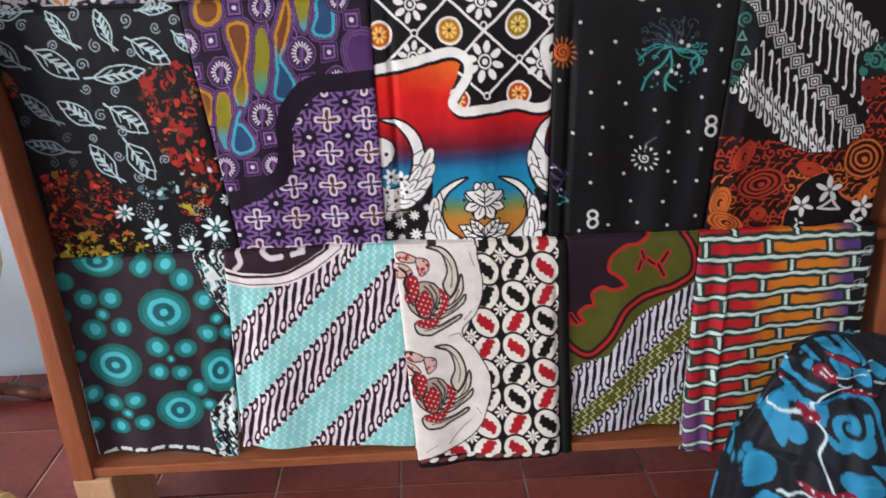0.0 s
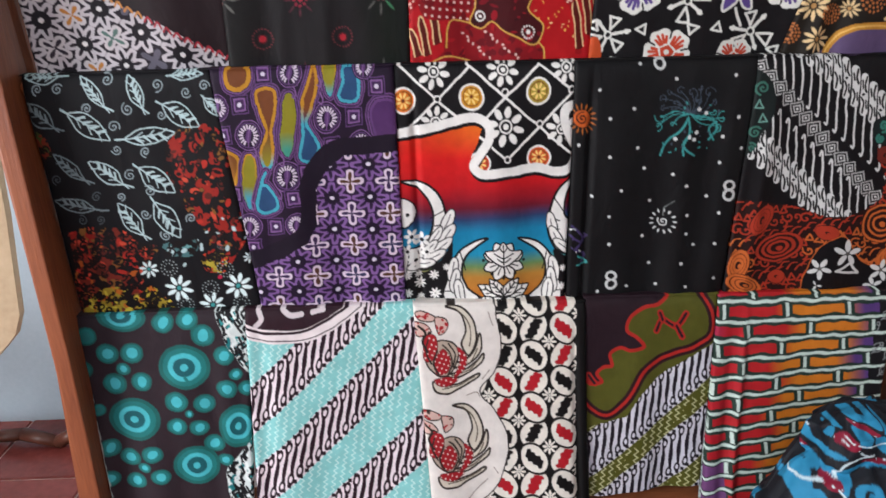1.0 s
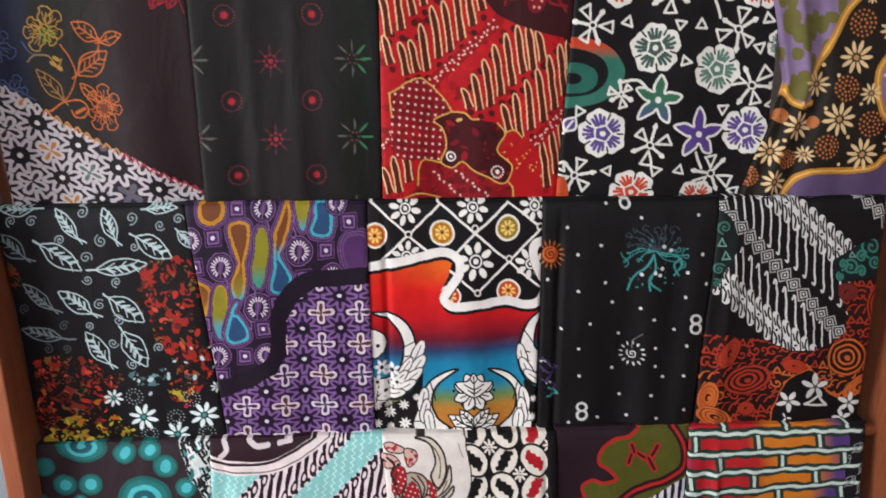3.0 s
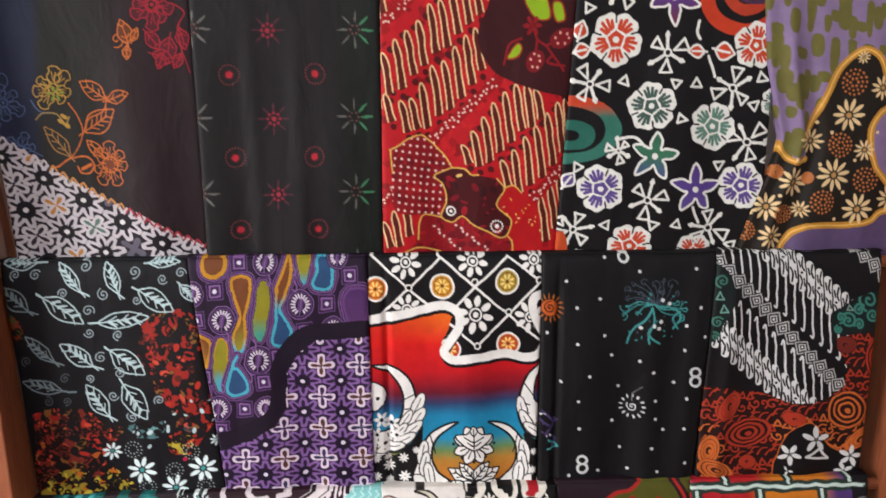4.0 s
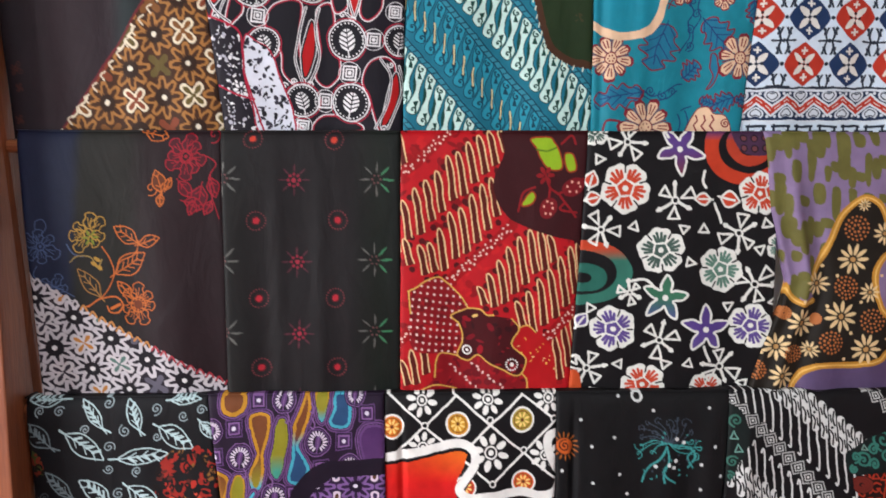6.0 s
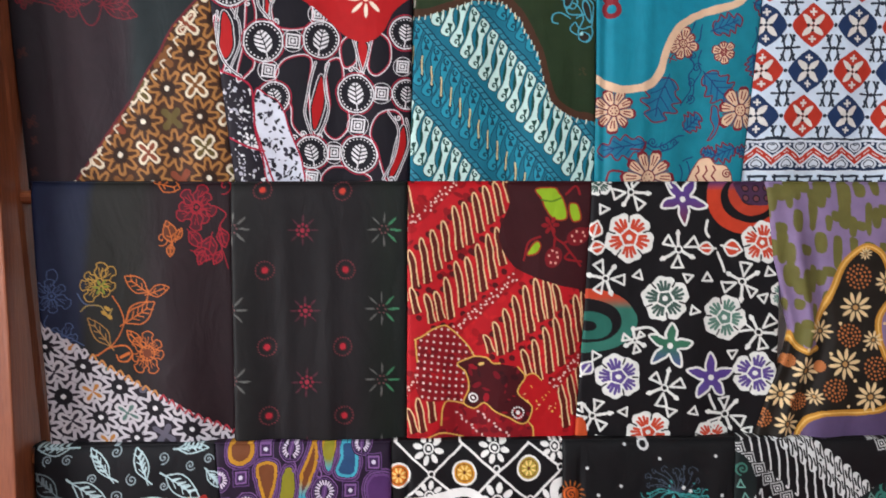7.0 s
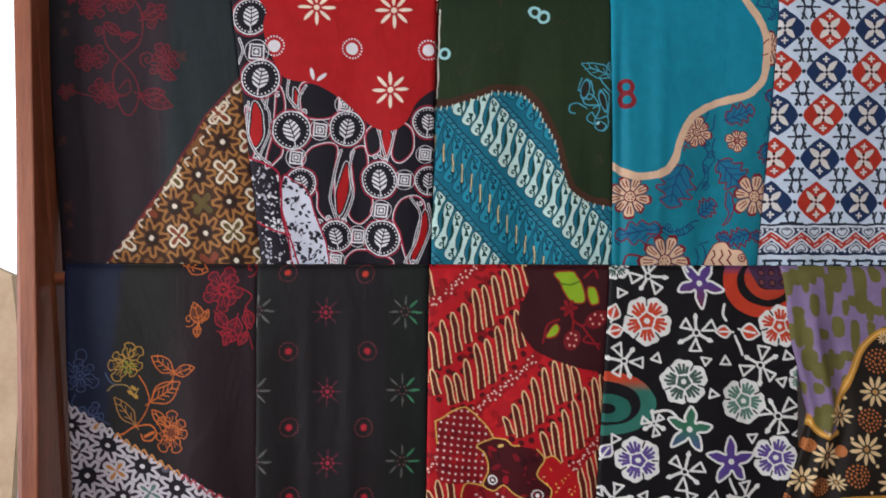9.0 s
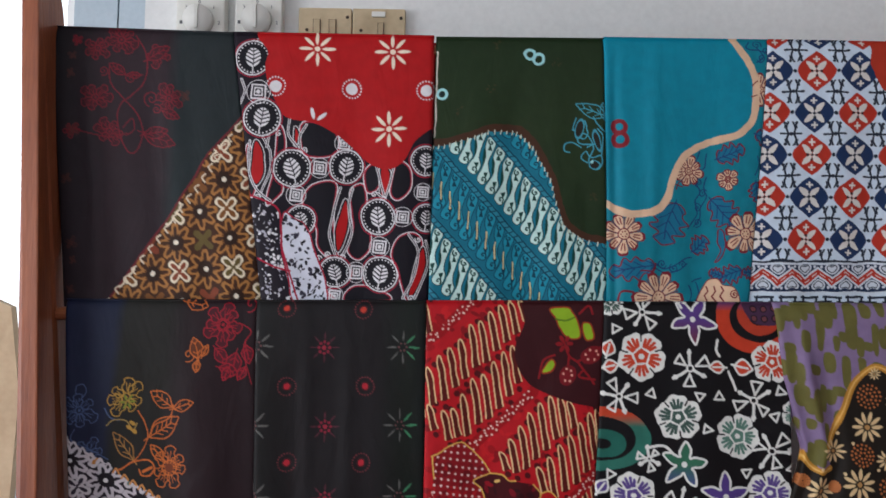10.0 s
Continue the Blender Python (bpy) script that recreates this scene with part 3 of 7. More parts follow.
def cream_flower(p, x, y, r, n, cream, red, rot=0.0, skip=()):
    """Cream petals of several strokes each, with a dark red jagged rim."""
    for grow, col in ((1.14, red), (1.0, cream)):
        for k in range(n):
            if k in skip:
                continue
            g = radians(rot + 360 * k / n)
            ca, sa = math.cos(g), math.sin(g)
            e = r * grow * (0.94 + 0.08 * math.sin(k * 2.7 + x))
            v = math.pi / n * 0.98
            q = [(0.25, 0), (0.72, -v * 0.62), (0.93, -v * 0.55), (0.98, -v * 0.1), (1.0, v * 0.2), (0.9, v * 0.58), (0.7, v * 0.62)]
            p.shape([(x + e * (u * ca - w * sa * 0.9), y + e * (u * sa + w * ca * 0.9)) for u, w in q], col, None, 2)
    for k in range(n):
        if k in skip:
            continue
        g = rot + 360 * k / n
        for d, lo in ((-180 / n, 0.3), (-46 / n, 0.52), (52 / n, 0.5)):
            a = radians(g + d)
            p.line([(x + r * lo * math.cos(a), y + r * lo * math.sin(a)), (x + r * 0.86 * math.cos(a), y + r * 0.86 * math.sin(a))], 4.6, red, False)
    p.dot(x, y, r * 0.27, cream)
    p.dot(x, y, r * 0.27, red, 4.6)
    dotted_ring(p, x, y, r * 0.14, 6, 3.2, red)


def hook(p, x, y, h, fill, edge, w=3.6):
    """A narrow bent blade, open at its foot."""
    q = [(-3, h / 2), (-7, h * 0.1), (-13, -h * 0.3), (-12, -h / 2 + 2), (-5, -h / 2 + 4), (3, -h * 0.22), (8, h * 0.15), (13, h / 2 - 5)]
    p.shape([(x + a, y + b) for a, b in q], fill, None, 2)
    p.line([(x + a, y + b) for a, b in q], w, edge)


def batik_flower(p, x, y, r, tint, ink, rot=0.0):
    """A white five-petalled flower with coloured dashes and a five-sided heart."""
    a = np.linspace(0, math.tau, 61)[:-1]
    rad = r * (0.8 + 0.2 * np.abs(np.cos(2.5 * (a - radians(rot)))) ** 0.55 + 0.035 * np.sin(11 * a + x))
    p.shape(np.stack([x + rad * np.cos(a), y + rad * np.sin(a)], 1), ink, ink, 3, False)
    for k in range(5):
        g = rot + 72 * k
        q = radians(g + 36)
        p.line([(x + r * 0.62 * math.cos(q), y + r * 0.62 * math.sin(q)), (x + r * 0.85 * math.cos(q), y + r * 0.85 * math.sin(q))], 4, BLACK, False)
        for d, lo, hi in ((-20, 0.42, 0.7), (-7, 0.4, 0.8), (8, 0.42, 0.78), (21, 0.44, 0.68)):
            q = radians(g + d)
            p.line([(x + r * lo * math.cos(q), y + r * lo * math.sin(q)), (x + r * hi * math.cos(q), y + r * hi * math.sin(q))], r * 0.125, tint, False)
    heart = [(x + r * 0.3 * math.cos(radians(rot + 36 + 72 * k)), y + r * 0.3 * math.sin(radians(rot + 36 + 72 * k))) for k in range(5)]
    p.shape(heart, tint, tint, 3, False)
    p.dot(x, y, r * 0.12, ink)


def windmill(p, x, y, r, ink, rot):
    """Open wedges and solid strokes round a small ring."""
    for j in range(6):
        a = radians(rot + 60 * j + 7 * math.sin(j * 3 + x))
        ca, sa = math.cos(a), math.sin(a)
        e = r * (1 + 0.1 * math.sin(j * 2.1 + y))
        if j % 2:
            q = [(0.3, 0), (0.95, -0.3), (1.0, 0.28)]
            p.shape([(x + e * (u * ca - v * sa), y + e * (u * sa + v * ca)) for u, v in q], None, ink, 5.4, False)
        else:
            p.line([(x + e * 0.26 * ca, y + e * 0.26 * sa), (x + e * ca, y + e * sa)], 7, ink, False)
            p.dot(x + e * 0.88 * ca, y + e * 0.88 * sa, 6, ink)
    p.dot(x, y, r * 0.17, ink, 4.4)


def drop(p, pts, fills, edges, wide=13.0):
    """A long teardrop whose fill and rim change colour downwards, inside dark and violet contour lines."""
    p.shape(pts, None, lin(112, 78, 126), wide + 46)
    p.shape(pts, None, lin(48, 28, 58), wide + 34)
    p.shape(pts, None, lin(118, 84, 132), wide + 24)
    p.shape(pts, None, lin(48, 28, 58), wide + 10)
    for stops, line in ((fills, 0), (edges, wide)):
        was = p.c.copy()
        p.shape(pts, None if line else WHITE, WHITE if line else None, line or 2)
        hit = np.abs(p.c - was).sum(1) > 0.02
        y = np.array(pts)[:, 1]
        at = [y.min() + s[0] * (y.max() - y.min()) for s in stops]
        col = np.stack([np.interp(p.y, at, [s[1][k] for s in stops]) for k in range(3)], 1)
        p.c = np.where(hit[:, None], col, was)


def print_spray(p):
    p.ramp(p.x + 0.06 * p.y, [(0, lin(36, 36, 40)), (110, lin(44, 36, 42)), (200, lin(50, 36, 42)), (320, lin(48, 36, 42)), (355, lin(40, 48, 50)), (470, lin(38, 46, 48))])
    red, deep, dim = lin(116, 28, 42), lin(66, 28, 36), lin(84, 50, 44)
    for x, y, r, n in ((196, 58, 44, 7), (135, 82, 34, 6), (292, 98, 36, 5), (318, 212, 40, 7), (132, 208, 42, 7), (165, 296, 38, 6), (82, 60, 16, 5), (70, 290, 22, 5)):
        sketch_bloom(p, x, y, r, red, 2.6, n, 20 + x, deep)
    for q in ((252, 300, 335, 330), (255, 305, 315, 292), (262, 110, 318, 78), (245, 150, 210, 150), (205, 150, 165, 122), (300, 245, 345, 262)):
        p.leaf(*q, 0.24, red, 2.6, 3, deep)
    p.line([(232, 48), (256, 90), (262, 135), (250, 175), (222, 205), (198, 225), (186, 262), (200, 325), (224, 352), (244, 330), (250, 290), (232, 245), (196, 205), (168, 170), (165, 130)], 3, red)
    p.line([(60, 280), (110, 300), (165, 310), (210, 300)], 2.8, red)
    p.line([(200, 285), (222, 262), (228, 290), (208, 305)], 2.8, red)
    curls(p, ((272, 210, 22), (220, 160, 16), (285, 240, 14), (150, 140, 13)), 2.6, red)
    for x, y, r in ((70, 98, 12), (66, 145, 13), (72, 292, 20), (68, 580, 17), (72, 622, 12), (56, 415, 15), (360, 205, 16), (66, 700, 12)):
        sketch_bloom(p, x, y, r, dim, 2, 4, 30)
    edge = [(160, 726), (245, 616), (330, 500), (420, 356), (508, 262), (540, 262), (580, 740), (160, 740)]
    p.only(p.inside(edge, False))
    p.stars(459, 420, (-61.5, 79.6), (78, 68), lin(70, 42, 22), lin(158, 112, 62), lin(214, 204, 186), lin(214, 202, 178), [lin(122, 80, 40), lin(98, 84, 44), lin(128, 66, 42)], 0.075, 0.6)
    p.only()
    p.line([(170, 716), (245, 612), (330, 496), (420, 352), (505, 258)], 5, lin(112, 36, 44), False)
    for k in range(17):
        t = k / 17
        x, y = 178 + 325 * t + 12 * math.sin(math.pi * t), 706 - 440 * t
        p.line([(x + 10, y + 4), (x + 2, y - 8), (x + 12, y - 16)], 4, lin(206, 194, 172))


def medal(p, x, y, r, ink, ground, mid=None, turn=0.0):
    """A ringed disc with a feathered leaf inside."""
    p.dot(x, y, r, ground)
    p.dot(x, y, r, ink, 3.2)
    dotted_ring(p, x, y, r * 0.86, 26, 0.045 * r, ink)
    ca, sa = math.cos(radians(turn)), math.sin(radians(turn))

    def at(u, v):
        return x + r * (u * ca - v * sa), y + r * (u * sa + v * ca)
    p.oval(x, y, r * 0.44, r * 0.56, mid or ink, turn)
    p.line([at(0, 0.74), at(0.03, 0.1), at(0, -0.62)], 2.4, ground)
    for k in range(5):
        t = 0.5 - 0.24 * k
        for s in (-1, 1):
            p.line([at(0, t + 0.12), at(s * 0.26, t - 0.02), at(s * 0.56, t - 0.2)], 3.4, ground)
    p.line([at(0, 0.9), at(0, 0.5)], 3, mid or ink, False)


def squares(p, x, y, r, ink, tilt=6.0, core=True):
    for f, w in ((1.0, 4), (0.55, 3.5)):
        a = [radians(tilt + 45 + 90 * k) for k in range(4)]
        p.shape([(x + r * f * 1.3 * math.cos(t), y + r * f * 1.3 * math.sin(t)) for t in a], None, ink, w, False)
    if core:
        p.dot(x, y, r * 0.28, ink)


def print_pebbles(p):
    ink, red, rim, black = lin(212, 210, 212), lin(168, 22, 26), lin(160, 28, 58), lin(24, 20, 30)
    loops = ([(660, 275), (735, 292), (752, 330), (735, 355), (690, 362), (660, 345)], [(745, 432), (690, 432), (664, 460), (668, 500), (694, 540), (700, 590), (728, 618), (748, 610), (735, 520)],
             [(812, 432), (782, 450), (788, 540), (776, 600), (800, 622), (828, 600), (830, 560), (815, 520), (822, 470)], [(950, 560), (905, 568), (888, 610), (905, 650), (915, 700), (935, 720), (965, 600)],
             [(598, 280), (616, 330), (600, 400), (606, 450), (570, 480), (590, 380)], [(845, 380), (818, 400), (826, 450), (850, 440), (862, 400)], [(900, 380), (930, 390), (935, 440), (905, 470), (885, 450)],
             [(790, 690), (850, 700), (880, 725), (770, 728)], [(610, 640), (640, 660), (690, 700), (740, 720), (690, 690)], [(520, 330), (512, 400), (530, 460), (545, 400)])
    for q in loops:
        p.shape(q, None, ink, 8.5)
        p.shape(q, black, rim, 3.6)
    for q in ([(538, 322), (556, 340), (560, 400), (543, 432), (527, 400)], [(768, 470), (776, 520), (764, 580), (748, 600), (744, 540)], [(862, 385), (882, 400), (880, 440), (862, 470), (856, 420)], [(968, 590), (974, 640), (948, 705), (930, 716), (944, 650)], [(640, 285), (652, 310), (640, 330)]):
        p.shape(q, None, ink, 8)
        p.shape(q, red, black, 4)
    for q in ([(626, 262), (622, 300), (642, 330), (655, 352), (632, 350)], [(668, 280), (652, 310), (655, 345)], [(560, 310), (578, 350), (575, 400), (553, 455)], [(575, 305), (568, 335)], [(525, 320), (520, 380), (540, 440), (580, 475)],
              [(757, 440), (738, 500), (728, 560), (745, 622), (722, 612)], [(788, 440), (776, 490), (784, 560), (762, 612)], [(848, 385), (858, 430), (868, 465), (850, 455)], [(893, 385), (880, 440), (866, 475)], [(975, 575), (985, 620), (960, 690), (945, 722)], [(930, 560), (955, 600), (945, 660), (915, 720)], [(535, 60), (572, 50), (580, 62)], [(505, 160), (512, 190), (500, 220)]):
        p.line(q, 6.5, ink)
        p.line(q, 2.4, lin(46, 30, 42))
    for x, y in ((640, 352), (664, 345), (842, 458), (866, 470), (722, 610), (760, 616), (955, 572), (545, 462), (700, 620), (935, 722), (598, 300), (886, 358)):
        p.spiral(x, y, 8, 3, ink, 1.3, x + y)
    for k, (x, y, r) in enumerate(((533, 105, 44), (555, 260, 46), (632, 390, 47), (770, 385, 42), (852, 515, 44), (655, 522, 36), (858, 660, 44), (740, 655, 38), (975, 372, 38), (975, 518, 34))):
        p.dot(x, y, r + 5, rim, 2.6)
        medal(p, x, y, r, ink, black, None, 14 * math.sin(k * 2.4))
    for x, y, r in ((547, 193, 20), (703, 390, 17), (643, 458, 17), (915, 515, 17), (855, 590, 17), (795, 655, 17), (968, 452, 15), (765, 325, 16), (740, 716, 15)):
        squares(p, x, y, r * 0.95, ink)
        p.dot(x, y, r * 1.5, ink, 1.6)
    patch = [(612, 505), (640, 518), (668, 540), (690, 600), (716, 680), (716, 735), (640, 735), (622, 660), (606, 580)]
    p.shape(patch, lin(204, 206, 216), rim, 4)
    p.only(p.inside(patch))
    p.specks(600, 500, 720, 735, 150, [lin(28, 24, 34), lin(60, 56, 70)], (2, 8))
    p.only(p.inside([(525, 480), (570, 485), (605, 510), (606, 600), (630, 700), (640, 735), (545, 735), (548, 600)]))
    p.specks(520, 480, 645, 735, 210, [ink, lin(170, 168, 178)], (1.5, 6))
    p.petals(600, 630, 20, 8, ink, 0.35, 0.16)
    p.only()
    for line in ([(520, 455), (575, 478), (602, 505), (606, 580), (622, 640), (648, 735)], [(545, 620), (590, 642), (628, 650)]):
        p.line(line, 4.5, rim)
    field = [(578, 20), (572, 90), (565, 130), (575, 180), (600, 235), (618, 258), (690, 275), (740, 298), (785, 335), (832, 380), (880, 392), (918, 372), (945, 325), (985, 290), (1040, 250), (1040, 20)]
    p.shape(field, red)
    for x, y in ((697, 82), (890, 90), (880, 290)):
        p.petals(x, y, 46, 8, lin(222, 208, 190), 0.26, 0.1, 0, lin(222, 208, 190))
    for q in ((684, 250, 80), (708, 258, -38)):
        p.oval(q[0], q[1], 16, 5, ink, q[2])
    for x, y in ((785, 185), (591, 180), (976, 192)):
        p.dot(x, y, 15, ink)
        dotted_ring(p, x, y, 24, 20, 2.2, ink)


def print_green(p):
    p.ramp(p.y, [(-450, lin(36, 54, 30)), (0, lin(42, 58, 32)), (600, lin(34, 52, 28))])
    top = [(-40, 95), (20, 86), (100, 76), (190, 50), (290, 16), (380, 12), (450, 30), (505, 90), (550, 170), (590, 250), (620, 360), (650, 460), (700, 515), (780, 552), (900, 568)]
    teal, deep, pale, sea = lin(42, 138, 158), lin(16, 66, 84), lin(186, 212, 206), lin(18, 66, 58)
    p.line([(a + 6, b - 16) for a, b in top], 40, lin(74, 48, 32))
    p.only(p.inside([(-60, 100)] + top + [(920, 900), (-60, 900)], False))
    p.lay(np.arange(p.x.size), np.ones(p.x.size), lin(30, 110, 130))
    for k in range(-14, 16):
        for off in (-739, -370, 0, 370, 739):
            x, y = 318 + 43.5 * k, 95 + 49 * k + off
            if not (-80 < x < 960 and -260 < y < 880):
                continue
            if off in (-739, 0, 739):
                p.line([(x + 2, y + 60), (x - 4, y + 130), (x + 2, y + 190)], 24, sea)
                dashes(p, x + 3, y + 84, x - 3, y + 176, 5, lin(70, 120, 96), 11)
                scroll_blade(p, x, y, pale, sea)
            else:
                scroll_blade(p, x, y, teal, deep)
                p.oval(x, y + 130, 7, 48, lin(24, 44, 50), 2)
                dashes(p, x + 2, y + 88, x - 2, y + 172, 7, lin(196, 186, 146), 13)
            # the chain of lozenges between two bands
            for cx, cy in ((x - 58, y + 250), (x - 36, y + 275)):
                p.shape([(cx - 24, cy - 10), (cx + 2, cy - 16), (cx + 24, cy + 10), (cx - 2, cy + 16)], lin(52, 128, 146), deep, 5.5, False)
    p.only()
    for k in range(46):
        a, b = spline(top, 6)[min(84, 2 * k)]
        p.line([(a, b - 4), (a - 3, b + 12)], 5, lin(206, 210, 190), False)
    p.line([(40, -380), (34, -180), (26, 40)], 7, lin(196, 190, 178))
    for x, y in ((330, -420), (150, -90), (800, 330), (620, -330), (300, -200)):
        p.specks(x - 20, y - 20, x + 20, y + 20, 6, [lin(66, 62, 38)], (4, 10))
    cyan = lin(160, 206, 208)
    eight(p, 512, -357, 25, 14, cyan, 30)
    p.dot(62, -172, 22, cyan, 13)
    p.dot(62, -172, 9, lin(24, 44, 50))
    line = lin(78, 154, 172)
    p.leaf(868, -60, 718, -120, 0.2, line, 5, 3)
    p.leaf(862, -40, 850, -130, 0.2, line, 5, 2)
    for q in ([(740, -10), (725, 40), (735, 70), (800, 80)], [(700, 5), (770, 30), (800, 90), (780, 160), (820, 200), (842, 175), (838, 135), (790, 140), (765, 110), (742, 140), (775, 165)], [(740, 90), (700, 65), (665, 75), (658, 108), (685, 118)], [(820, 0), (850, 40), (840, 130)], [(715, -50), (705, 0), (750, 50), (775, 20), (760, -40)], [(800, -60), (830, -10), (868, 20)], [(770, 90), (830, 70)]):
        p.line(q, 6, line)
    for x, y, a, b, r in ((735, 0, 20, 44, 12), (808, 176, 26, 20, 20), (820, 60, 16, 50, -14)):
        p.oval(x, y, a, b, lin(44, 40, 32), r)
        p.oval(x, y, a, b, line, r, 5)
    p.dot(796, 162, 8, cyan)


def print_turquoise(p):
    p.ramp(p.y, [(-480, lin(24, 134, 156)), (100, lin(26, 130, 150)), (640, lin(28, 124, 140))])
    line = [(-10, 200), (40, 240), (110, 262), (190, 256), (240, 225), (268, 175), (285, 110), (310, 52), (356, 2), (410, -28), (490, -52), (560, -72), (612, -118), (634, -200), (634, -300), (608, -375), (566, -440), (536, -490)]
    cream, red, low, blue = lin(210, 180, 152), lin(120, 32, 48), lin(34, 112, 140), lin(34, 66, 110)
    p.only(p.inside(line + [(900, -490), (900, 900), (-60, 900), (-60, 190)], False))
    p.lay(np.arange(p.x.size), np.ones(p.x.size), lin(28, 126, 142))
    for q in ([(402, 95), (385, 130), (400, 170), (382, 210), (388, 260), (365, 300), (350, 325)], [(428, 110), (415, 150), (430, 190), (405, 235), (400, 280), (375, 315)], [(215, 470), (250, 490), (290, 480), (340, 450), (368, 445)], [(210, 490), (260, 508), (310, 500), (350, 470)], [(400, 0), (385, 40), (380, 80), (420, 70), (428, 10)],
              [(355, 560), (370, 600), (360, 640)], [(385, 550), (400, 590), (385, 640)], [(410, 530), (370, 545)], [(640, 20), (650, 60), (630, 100)], [(690, -420), (600, -440), (610, -470)], [(640, -440), (670, -400), (640, -380)]):
        p.line(q, 5, blue)
    curls(p, ((395, 130, 18), (415, 175, 18), (390, 235, 18), (390, 300, 20), (240, 470, 20), (290, 490, 20), (330, 475, 16), (640, -455, 22), (680, -430, 20), (660, -395, 18), (40, 520, 22)), 4.4, blue)
    p.shape([(480, 330), (474, 380), (488, 420), (466, 466), (496, 440), (506, 390), (496, 335)], low, red, 5)
    for q in ((268, 300, 170, 86, 108), (500, 258, 150, 62, 48), (118, 492, 180, 52, 172), (400, 392, 78, 44, -40), (530, 515, 90, 44, 160), (525, 10, 110, 48, -20), (640, 170, 80, 40, 80), (470, 515, 50, 28, 200), (610, 510, 60, 26, 190), (672, -60, 80, 40, 20)):
        oak_leaf(p, *q, low, red, blue, 5.5)
    p.line([(150, 500), (205, 500), (212, 470)], 6, red)
    p.line([(118, 590), (70, 585), (55, 640)], 8, red)
    p.shape([(398, 650), (425, 556), (470, 530), (500, 560), (548, 575), (555, 650)], cream, red, 4)
    for x in (430, 462, 492):
        p.line([(x, 648), (x + 8, 625), (x - 6, 606), (x + 8, 585), (x, 566)], 6, red, False)
    p.spiral(545, 602, 18, 5, red)
    cream_flower(p, 515, 118, 42, 6, cream, red, 20)
    cream_flower(p, 590, 345, 86, 8, cream, red, 8)
    cream_flower(p, 78, 345, 82, 9, cream, red, 12)
    cream_flower(p, 226, 612, 104, 10, cream, red, 0)
    cream_flower(p, 352, 82, 60, 8, cream, red, 150)
    cream_flower(p, 650, -262, 66, 8, cream, red, 0)
    p.only()
    p.line(line, 30, cream)
    for q in ([(300, 160), (312, 130), (330, 128)], [(296, 140), (326, 150)], [(640, -300), (620, -280)], [(640, -240), (618, -232)]):
        p.line(q, 5, red)
    eight(p, 64, -78, 28, 19, lin(132, 42, 52), 88)


